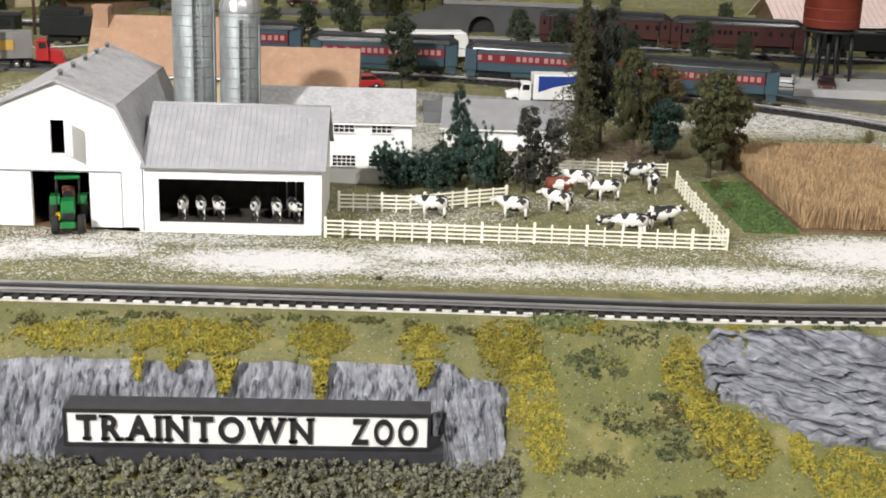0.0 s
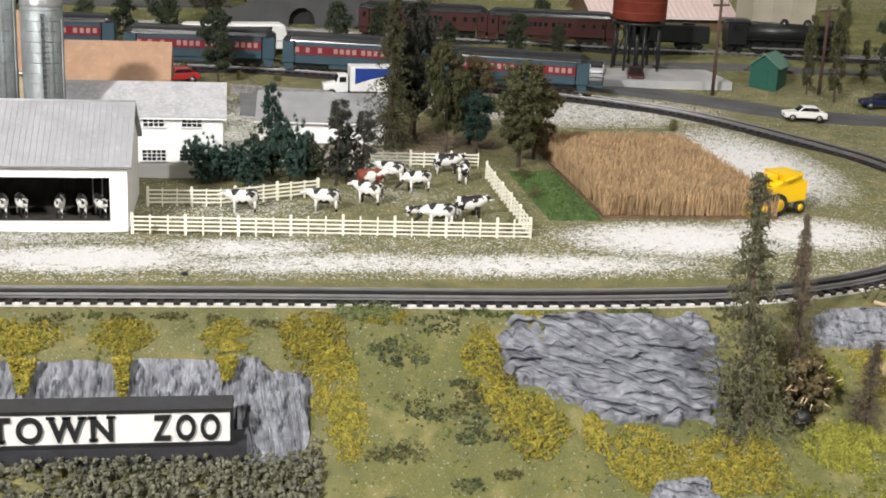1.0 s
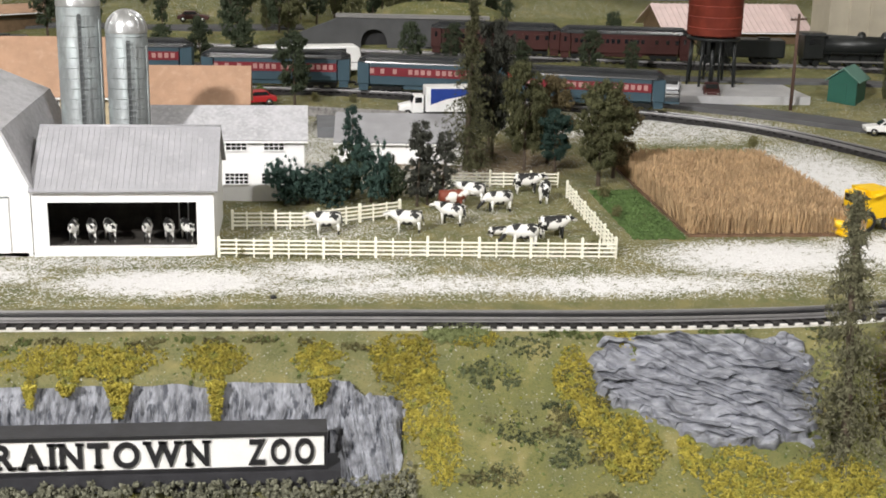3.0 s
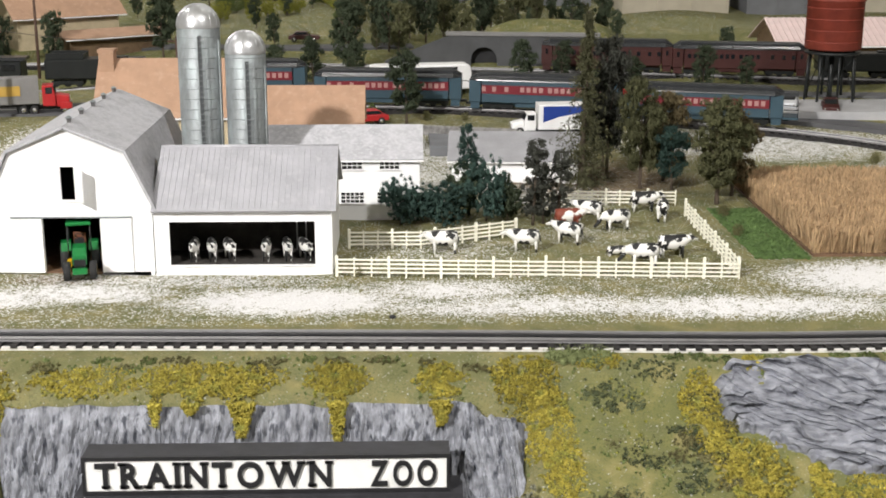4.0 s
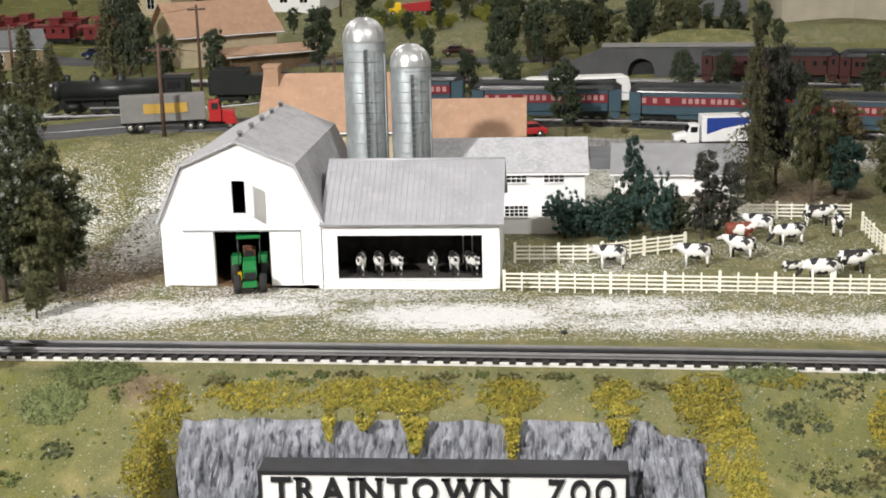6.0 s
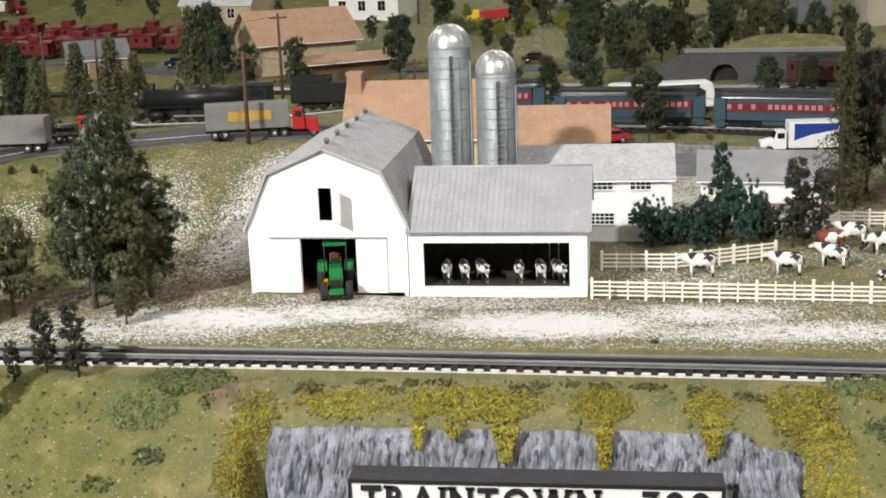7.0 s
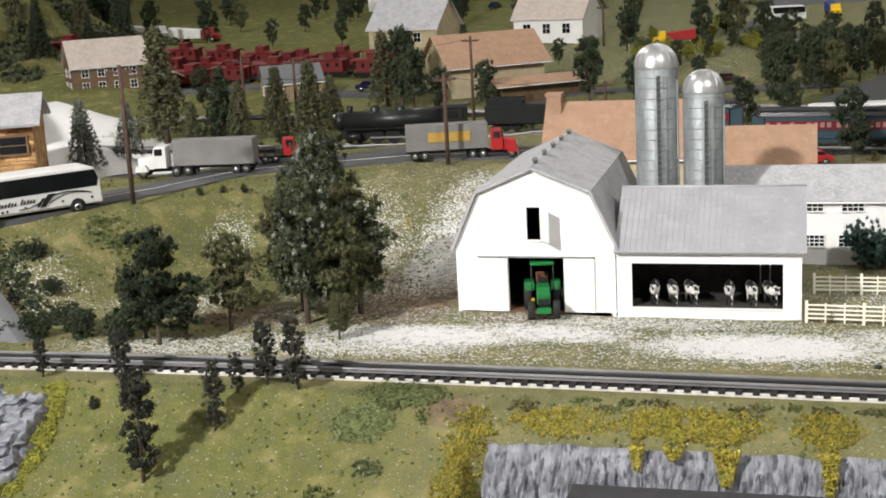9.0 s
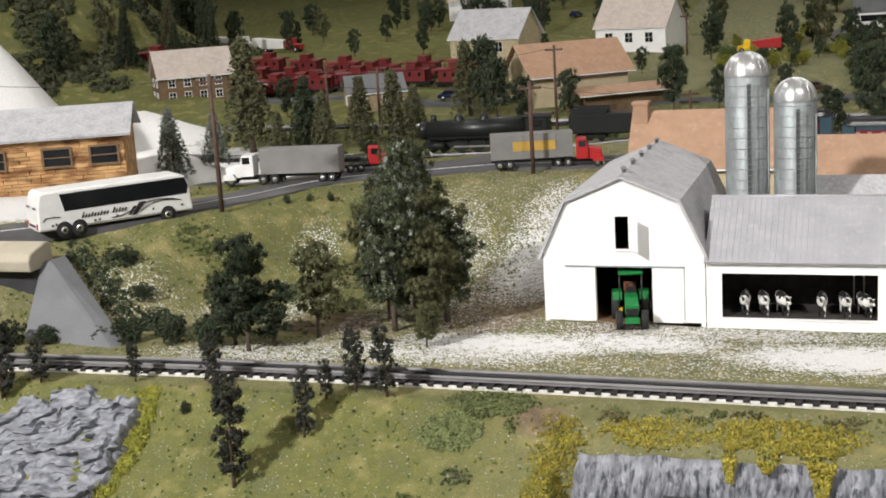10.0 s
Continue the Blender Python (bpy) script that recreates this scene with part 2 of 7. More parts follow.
BROWN_WALL = material("brown_plank_wall", (0.16, 0.105, 0.06), 0.85, vary=0.2, scale=60)
TIN_PALE = material("pale_roof", (0.47, 0.40, 0.36), 0.8, vary=0.1, scale=30, second=(0.55, 0.5, 0.47), amount=0.35, sharp=0.2)
DUSK_STONE = material("tan_stone_wall", (0.30, 0.23, 0.14), 0.9, vary=0.3, scale=60, bump=0.4)
RUST_RED = material("tank_red", (0.20, 0.035, 0.02), 0.6, vary=0.2, scale=40)
CABOOSE_RED = material("caboose_red", (0.13, 0.012, 0.012), 0.5, vary=0.12, scale=40, random=0.35)
PINK_ROOF = material("pale_pink_metal_roof", (0.66, 0.52, 0.50), 0.5, vary=0.08, scale=30)
TAN_BLOCK = material("tan_block", (0.42, 0.38, 0.30), 0.85, vary=0.08, scale=20)
GREEN_SHED = plain("green_shed", (0.012, 0.085, 0.06), 0.5)
SNOW = material("snow_plaster", (0.72, 0.71, 0.70), 0.9, vary=0.06, scale=12, bump=0.4, bump_scale=120)
LOG = material("pale_log_wall", (0.50, 0.30, 0.13), 0.7, vary=0.2, scale=60, second=(0.19, 0.085, 0.03), amount=0.47, second_scale=55, stretch=(0.3, 1, 1), sharp=0.08, random=0.45)
STRAW = material("dry_wheat", (0.50, 0.345, 0.195), 0.9, vary=0.25, scale=40, bump=0.2, random=0.4)
DIRT = material("brown_soil", (0.17, 0.10, 0.06), 0.95, vary=0.25, scale=60, bump=0.5)
GREEN_CROP = material("green_crop", (0.10, 0.165, 0.05), 0.95, vary=0.3, scale=90, bump=0.8, bump_scale=220)
# dark upright streaks: a dark wash, and crack shade painted into the colour
ROCK = material("painted_rock", (0.25, 0.26, 0.29), 0.7, vary=0.42, scale=70, bump=1.0, bump_scale=210, second=(0.06, 0.065, 0.08), amount=0.40, second_scale=95, sharp=0.06, stretch=(1.7, 1, 0.5))
ROCK_BEDDED = material("bedded_painted_rock", (0.165, 0.172, 0.20), 0.75, vary=0.35, scale=60, bump=0.8, bump_scale=260, second=(0.31, 0.322, 0.355), amount=0.47, second_scale=130, sharp=0.14, stretch=(0.45, 1, 1))
SKIN = plain("brown_seat", (0.16, 0.06, 0.03), 0.7)
GLOW = bpy.data.materials.new("lit_window")
GLOW.use_nodes = True
GLOW.node_tree.nodes["Principled BSDF"].inputs["Base Color"].default_value = (0.30, 0.16, 0.15, 1)
GLOW.node_tree.nodes["Principled BSDF"].inputs["Emission Color"].default_value = (1.0, 0.62, 0.55, 1)
GLOW.node_tree.nodes["Principled BSDF"].inputs["Emission Strength"].default_value = 0.06
LAMP_GLOW = bpy.data.materials.new("lamp_glow")
LAMP_GLOW.use_nodes = True
LAMP_GLOW.node_tree.nodes["Principled BSDF"].inputs["Emission Color"].default_value = (1.0, 0.95, 0.86, 1)
LAMP_GLOW.node_tree.nodes["Principled BSDF"].inputs["Emission Strength"].default_value = 6


def foliage(name, colour, random=0.45, second=None, amount=0.3, second_scale=70):
    return material(name, colour, 0.95, vary=0.3, scale=90, bump=0.4, bump_scale=500, spec=0.1, random=random, second=second, amount=amount, second_scale=second_scale, sharp=0.06)


LEAF_DARK = foliage("dark_green_foliage", (0.052, 0.066, 0.04))
LEAF_BLUE = foliage("blue_green_foliage", (0.038, 0.066, 0.055))
LEAF_OLIVE = foliage("olive_foliage", (0.088, 0.09, 0.045))
LEAF_FROST = foliage("frosted_foliage", (0.076, 0.09, 0.048), second=(0.36, 0.38, 0.35), amount=0.385, second_scale=14)
LEAF_BROWN = foliage("brown_green_foliage", (0.12, 0.095, 0.05))
LEAF_PINE = foliage("pine_foliage", (0.11, 0.11, 0.06))
LEAF_BLACKISH = foliage("blackish_foliage", (0.055, 0.057, 0.047))
LEAF_YELLOW = foliage("yellow_ground_foam", (0.37, 0.315, 0.06), 0.4, second=(0.25, 0.25, 0.06), amount=0.4)
LEAF_LIME = foliage("lime_ground_foam", (0.26, 0.26, 0.05), 0.4)
LEAF_GREEN = foliage("green_ground_foam", (0.12, 0.15, 0.055), 0.4)
LEAF_MOUNTAIN = foliage("mountain_scrub_foam", (0.068, 0.075, 0.042))
LEAF_FIBRE = foliage("soft_green_fibre", (0.17, 0.195, 0.085), 0.3)
LEAF_BROWNISH = foliage("brownish_ground_scrub", (0.135, 0.125, 0.058), 0.45)
LEAF_BUSH = foliage("dark_bush_foam", (0.09, 0.105, 0.055), 0.5)


def ground_material():
    m = bpy.data.materials.new("scenic_ground")
    m.use_nodes = True
    nt = m.node_tree
    N, L = nt.nodes, nt.links
    b = N["Principled BSDF"]
    b.inputs["Roughness"].default_value = 0.95
    b.inputs["Specular IOR Level"].default_value = 0.1
    tc = N.new("ShaderNodeTexCoord")

    def nz(scale, detail=5.0):
        n = N.new("ShaderNodeTexNoise")
        n.inputs["Scale"].default_value, n.inputs["Detail"].default_value = scale, detail
        L.new(tc.outputs["Object"], n.inputs["Vector"])
        return n.outputs[0]

    def rng(s, lo, hi):
        r = N.new("ShaderNodeMapRange")
        r.inputs["From Min"].default_value, r.inputs["From Max"].default_value = lo, hi
        L.new(s, r.inputs["Value"])
        return r.outputs[0]

    def calc(op, a, c):
        x = N.new("ShaderNodeMath")
        x.operation = op
        for sock, v in zip(x.inputs, (a, c)):
            if isinstance(v, (int, float)):
                sock.default_value = v
            else:
                L.new(v, sock)
        return x.outputs[0]

    def mix(f, a, c):
        x = N.new("ShaderNodeMix")
        x.data_type = "RGBA"
        L.new(f, x.inputs[0])
        for sock, v in ((x.inputs[6], a), (x.inputs[7], c)):
            if isinstance(v, tuple):
                sock.default_value = (*v, 1)
            else:
                L.new(v, sock)
        return x.outputs[2]

    def zone(name):
        a = N.new("ShaderNodeAttribute")
        a.attribute_name = name
        return a.outputs["Fac"]
    fine, mid, big, blotch = nz(420, 3.0), nz(60), nz(9), nz(24, 6.0)
    grass = mix(rng(big, 0.35, 0.65), (0.205, 0.187, 0.09), (0.15, 0.153, 0.07))
    grass = mix(rng(mid, 0.45, 0.62), grass, (0.185, 0.17, 0.08))
    grass = mix(rng(fine, 0.5, 0.72), grass, (0.09, 0.10, 0.045))
    lawn = mix(rng(mid, 0.35, 0.65), (0.115, 0.125, 0.042), (0.16, 0.155, 0.052))
    lawn = mix(rng(fine, 0.5, 0.75), lawn, (0.075, 0.09, 0.036))
    col = mix(zone("lawn"), grass, lawn)
    col = mix(rng(blotch, 0.52, 0.68), col, mix(rng(fine, 0.35, 0.65), (0.09, 0.10, 0.042), (0.15, 0.15, 0.07)))
    col = mix(rng(blotch, 0.46, 0.32), col, mix(rng(fine, 0.35, 0.65), (0.205, 0.185, 0.075), (0.25, 0.22, 0.10)))
    dirt = mix(rng(mid, 0.3, 0.7), (0.10, 0.075, 0.05), (0.22, 0.17, 0.10))
    col = mix(rng(calc("ADD", zone("dirt"), calc("MULTIPLY", mid, 0.5)), 0.55, 0.85), col, dirt)
    flake = N.new("ShaderNodeTexVoronoi")
    flake.inputs["Scale"].default_value = 520
    L.new(tc.outputs["Object"], flake.inputs["Vector"])
    sep = N.new("ShaderNodeSeparateColor")
    L.new(flake.outputs["Color"], sep.inputs[0])
    keep = calc("ADD", calc("MULTIPLY", sep.outputs[0], 0.62), calc("MULTIPLY", calc("SUBTRACT", 0.62, fine), 0.25))
    level = calc("MULTIPLY", zone("snow"), calc("ADD", 0.68, calc("MULTIPLY", calc("SUBTRACT", mid, 0.5), 1.1)))
    here = rng(calc("SUBTRACT", level, keep), -0.06, 0.10)
    col = mix(here, col, mix(rng(fine, 0.3, 0.7), (0.62, 0.61, 0.60), (0.80, 0.80, 0.80)))
    L.new(col, b.inputs["Base Color"])
    bp = N.new("ShaderNodeBump")
    bp.inputs["Strength"].default_value, bp.inputs["Distance"].default_value = 0.6, 0.0025
    L.new(calc("ADD", fine, calc("MULTIPLY", here, 0.4)), bp.inputs["Height"])
    L.new(bp.outputs[0], b.inputs["Normal"])
    return m


GROUND = ground_material()


def spot(x, y, cx, cy, rx, ry):
    d = math.hypot((x - cx) / rx, (y - cy) / ry)
    return max(0.0, 1 - d * d)


SNOW_SPOTS = [(-0.02, -0.12, 0.2, 0.07, 0.9), (0.14, -0.09, 0.16, 0.06, 0.8), (0.42, -0.13, 0.20, 0.085, 1.0), (0.62, -0.08, 0.16, 0.06, 0.75), (0.72, -0.16, 0.3, 0.06, 0.7),
              (1.0, -0.17, 0.3, 0.06, 0.8), (1.25, -0.05, 0.22, 0.11, 1.0), (1.45, -0.02, 0.15, 0.12, 0.9), (1.55, 0.45, 0.16, 0.35, 0.85), (-0.12, -0.17, 0.25, 0.07, 0.6),
              (-0.08, 0.32, 0.10, 0.28, 0.75), (-0.2, 0.1, 0.12, 0.2, 0.25), (0.62, 0.12, 0.2, 0.1, 0.3), (0.85, 0.2, 0.14, 0.10, 0.22), (0.72, 0.8, 0.25, 0.2, 0.55), (-0.40, 0.05, 0.05, 0.16, 0.28),
              (-0.65, -0.05, 0.12, 0.1, 0.2), (0.8, 0.45, 0.2, 0.15, 0.4), (-0.26, 0.3, 0.12, 0.2, 0.4), (-0.5, 0.0, 0.08, 0.06, 0.22), (-0.45, 0.24, 0.05, 0.08, 0.3), (0.25, -0.03, 0.3, 0.05, 0.5), (1.3, 0.85, 0.4, 0.15, 0.6), (-0.35, -0.2, 0.2, 0.06, 0.45), (0.6, 0.6, 0.2, 0.25, 0.5)]


def snow_at(x, y):
    s = (0.03 if x < -0.3 else 0.1) if -0.23 < y < 1.1 else 0.0
    if -0.24 < y < 0.02 and -0.3 < x < 1.6:
        s = 0.2
    elif y > 1.15:
        s = 0.0 if x < -0.9 else (0.14 if y > 2.2 and x > -0.4 else 0.06)
    for cx, cy, rx, ry, a in SNOW_SPOTS:
        s = max(s, 1.2 * a * spot(x, y, cx, cy, rx, ry))
    s = max(s, 1.9 * spot(x, y, -1.55, 0.84, 0.65, 0.4), 1.9 * spot(x, y, -1.12, 1.1, 0.2, 0.25), 1.4 * spot(x, y, -1.25, 0.55, 0.3, 0.35), 1.8 * spot(x, y, -0.98, 0.68, 0.2, 0.14), 1.5 * spot(x, y, -0.82, 0.8, 0.12, 0.1), 2.2 * spot(x, y, -0.95, 0.62, 0.18, 0.22), 2.2 * spot(x, y, -1.05, 0.28, 0.25, 0.2), 1.8 * spot(x, y, -0.86, 0.9, 0.25, 0.12), 2.4 * spot(x, y, -1.15, 0.9, 0.34, 0.28), 2.2 * spot(x, y, -1.45, 1.2, 0.3, 0.25), 2.2 * spot(x, y, -1.5, 1.4, 0.3, 0.17))
    return s * step(-0.245, -0.225, y)


def bumps(x, y):
    near = 1 - step(0.9, 1.6, y)
    p = Vector((x, y, 0))
    return (0.005 * noise.noise(p * 7) + 0.0022 * noise.noise(p * 31)) * (0.35 + 0.65 * step(-0.34, -0.40, y) + 0.6 * step(0.0, 0.1, land(x, y))) * near + (1 - near) * 0.02 * noise.noise(p * 3)


def height(x, y):
    flat = 1 - step(-0.36, -0.34, y) * (1 - step(-0.24, -0.22, y))
    return land(x, y) + bumps(x, y) * flat


def build_ground():
    xs = np.concatenate([np.linspace(-6, -1.4, 60), np.arange(-1.39, 2.3, 0.0085), np.linspace(2.31, 7, 60)])
    ys = np.concatenate([np.linspace(-1.15, -0.72, 24), np.arange(-0.71, 1.35, 0.0085), np.linspace(1.37, 8, 110)])
    nx, ny = len(xs), len(ys)
    v = [(x, y, height(x, y)) for y in ys for x in xs]
    f = [(j * nx + i, j * nx + i + 1, (j + 1) * nx + i + 1, (j + 1) * nx + i) for j in range(ny - 1) for i in range(nx - 1)]
    me = bpy.data.meshes.new("ground")
    me.from_pydata(v, [], f)
    me.polygons.foreach_set("use_smooth", [True] * len(f))
    zones = {"snow": lambda x, y: snow_at(x, y), "lawn": lambda x, y: step(-0.33, -0.36, y) * (1 - step(-0.1, 0.15, x)) + step(1.1, 1.4, y) * 0.75 + 0.8 * step(-0.2, -0.35, x) * step(-0.1, 0.1, y) + 0.7 * step(0.7, 0.75, x) * step(-0.34, -0.4, y),
             "dirt": lambda x, y: max(0.9 * spot(x, y, -0.09, 0.12, 0.12, 0.28), 0.6 * spot(x, y, 0.1, -0.03, 0.12, 0.05), 0.8 * spot(x, y, 0.9, 0.6, 0.3, 0.2), 0.25 * spot(x, y, 0.95, 0.2, 0.1, 0.2), 0.7 * spot(x, y, -0.3, -0.05, 0.15, 0.1), 0.7 * spot(x, y, 0.08, -0.37, 0.06, 0.03))}
    for name, fn in zones.items():
        a = me.attributes.new(name, "FLOAT", "POINT")
        a.data.foreach_set("value", [fn(p[0], p[1]) for p in v])
    me.materials.append(GROUND)
    return tagged(new("ground", me), "olive scenic turf strewn with white flakes", "ground", kind="structure")


build_ground()

# ---- room round the layout ----
WALL_PAINT = material("room_wall_paint", (0.62, 0.60, 0.57), 0.9, vary=0.05, scale=3, bump=0.05)
CEIL_PAINT = material("ceiling_paint", (0.8, 0.79, 0.77), 0.9, vary=0.04, scale=3, bump=0.05)
FLOOR_MAT = material("room_floor", (0.25, 0.235, 0.22), 0.7, vary=0.2, scale=4)
tagged(part("floor", Shape().box(-7, 8, -7, 9, -1.1, -1.0), FLOOR_MAT), "dark carpeted floor of the train hall", "floor", kind="structure")
tagged(part("ceiling", Shape().box(-7, 8, -7, 9, CEILING_Z, CEILING_Z + 0.1), CEIL_PAINT), "plain off-white ceiling with round lamps", "ceiling", kind="structure")
for nm, bx in (("wall_north", (-7, 8, 8.2, 8.35)), ("wall_south", (-7, 8, -7.1, -6.95)), ("wall_west", (-6.3, -6.15, -6.95, 8.2)), ("wall_east", (7.15, 7.3, -6.95, 8.2))):
    tagged(part(nm, Shape().box(*bx, -1.0, CEILING_Z), WALL_PAINT), "plain grey-beige wall of the train hall", "wall", kind="structure")
tagged(part("fascia", Shape().box(-6, 7, -1.17, -1.152, -1.0, -0.45), SOFT_BLACK), "black fascia board along the layout's edge", "fascia", kind="structure")
# fixtures out of view, one over the key and each added fill lamp
for lx, ly in [KEY] + [(a, b) for a, b, _ in FILL_LAMPS]:
    lamp = thing("ceiling_lamp", pose(lx, ly, CEILING_Z), "round white ceiling fixture with glowing disc, out of view", "lamp", "ceiling lamps")
    part("housing", Shape().lathe([(0.17, 0), (0.19, -0.03), (0.185, -0.05), (0.17, -0.05)], 24), TRUCK_WHITE, lamp)
    part("diffuser", Shape().lathe([(0.168, -0.035), (0.0, -0.035)], 24), LAMP_GLOW, lamp)


# ---- tracks ----
def spline(points, spacing):
    """Evenly spaced points along a smooth curve through the given ones."""
    P = [np.array(p, float) for p in points]
    P = [2 * P[0] - P[1]] + P + [2 * P[-1] - P[-2]]
    out = []
    for i in range(1, len(P) - 2):
        for t in np.linspace(0, 1, 60, endpoint=False):
            a, b, c, d = P[i - 1], P[i], P[i + 1], P[i + 2]
            out.append(0.5 * ((2 * b) + (c - a) * t + (2 * a - 5 * b + 4 * c - d) * t * t + (3 * b - 3 * c + d - a) * t ** 3))
    out.append(P[-2])
    out = np.array(out)
    s = np.concatenate([[0], np.cumsum(np.linalg.norm(np.diff(out, axis=0), axis=1))])
    q = np.arange(0, s[-1], spacing)
    return np.stack([np.interp(q, s, out[:, k]) for k in range(out.shape[1])], 1)


TIE_STEP = 0.0187


def sweep(shape, pts, profile, lift):
    """A profile of (across, up) swept along points, following the ground's lift."""
    n, k = len(pts), len(profile)
    d = np.gradient(pts, axis=0)
    d /= np.linalg.norm(d, axis=1)[:, None]
    v = []
    for i in range(n):
        nx, ny = -d[i, 1], d[i, 0]
        for a, u in profile:
            v.append((pts[i, 0] + nx * a, pts[i, 1] + ny * a, lift[i] + u))
    f = [(i * k + j, i * k + (j + 1) % k, (i + 1) * k + (j + 1) % k, (i + 1) * k + j) for i in range(n - 1) for j in range(k)]
    return shape.add(v, f)


def rail_profile(c, h0=0.006, h1=0.0115):
    return [(c - 0.003, h0), (c - 0.0006, h0 + 0.0012), (c - 0.0019, h1 - 0.002), (c - 0.0014, h1), (c + 0.0014, h1), (c + 0.0019, h1 - 0.002), (c + 0.0006, h0 + 0.0012), (c + 0.003, h0)]


def track(points, label, lift=None, singles=None, scale=1.0):
    pts = spline(points, TIE_STEP)
    z = np.array([land(*p) if lift is None else lift(*p) for p in pts])
    z = np.convolve(np.pad(z, 6, mode="edge"), np.ones(13) / 13, "valid") + 0.001
    t = thing("track", pose(0, 0, 0), label, "railway track", "model railway tracks")
    part("roadbed", sweep(Shape(), pts, [(-0.0245, -0.012), (-0.0225, 0.0025), (0.0225, 0.0025), (0.0245, -0.012)], z), BED, t)
    if singles:
        k = max(i for i, q in enumerate(pts) if q[1] < -0.12)
        part("ballast_shoulder", sweep(Shape(), pts[:k], [(-0.0264, -0.012), (-0.0262, 0.0026), (-0.0240, 0.0036), (-0.0232, -0.012)], z[:k]), SHOULDER, t)
    for c, m in ((-0.013, RAIL), (0.0, RAIL_DARK), (0.013, RAIL)):
        part("rail", sweep(Shape(), pts, rail_profile(c), z), m, t)
    one = Shape().box(-0.0038, 0.0038, -0.0270, 0.0255, 0.0018, 0.0056).mesh("tie", TIE)
    rest = Shape()
    d = np.gradient(pts, axis=0)
    for i, p in enumerate(pts):
        a = math.degrees(math.atan2(d[i, 1], d[i, 0]))
        m = pose(p[0], p[1], z[i], 0, 0, a)
        if singles and singles[0] < p[0] < singles[1] and p[1] < 0.3:
            part("tie", one, TIE, t, at=m)
        else:
            s = Shape().box(-0.0038, 0.0038, -0.0270, 0.0255, 0.0018, 0.0062).moved(m)
            rest.add(s.v, s.f)
    if rest.v:
        tagged(part("ties", rest, TIE, t), kind="stuff")
    return t, pts, z


MAIN_LINE = [(-2.4, -0.207), (-1.6, -0.292), (-1.0, -0.303), (-0.4, -0.2855), (0.1, -0.2905), (0.6, -0.3055), (1.05, -0.3225), (1.33, -0.292), (1.563, -0.166), (1.74, 0.06), (1.80, 0.34), (1.74, 0.58), (1.6, 0.78),
             (1.4, 0.90), (1.1, 1.0), (0.8, 1.08), (0.5, 1.12), (0.1, 1.13), (-0.3, 1.12), (-0.8, 1.1), (-1.5, 1.15), (-2.6, 1.25)]
main_track, MAIN_PTS, MAIN_Z = track(MAIN_LINE, "three-rail black model railway track on dark roadbed", singles=(-1.0, 1.6))
REAR_LINE = [(-1.9, 1.55), (-1.4, 1.62), (0.2, 1.62), (0.7, 1.56), (1.1, 1.5), (1.6, 1.42), (2.2, 1.36), (3.2, 1.3)]
rear_track, REAR_PTS, REAR_Z = track(REAR_LINE, "three-rail model railway track further back")


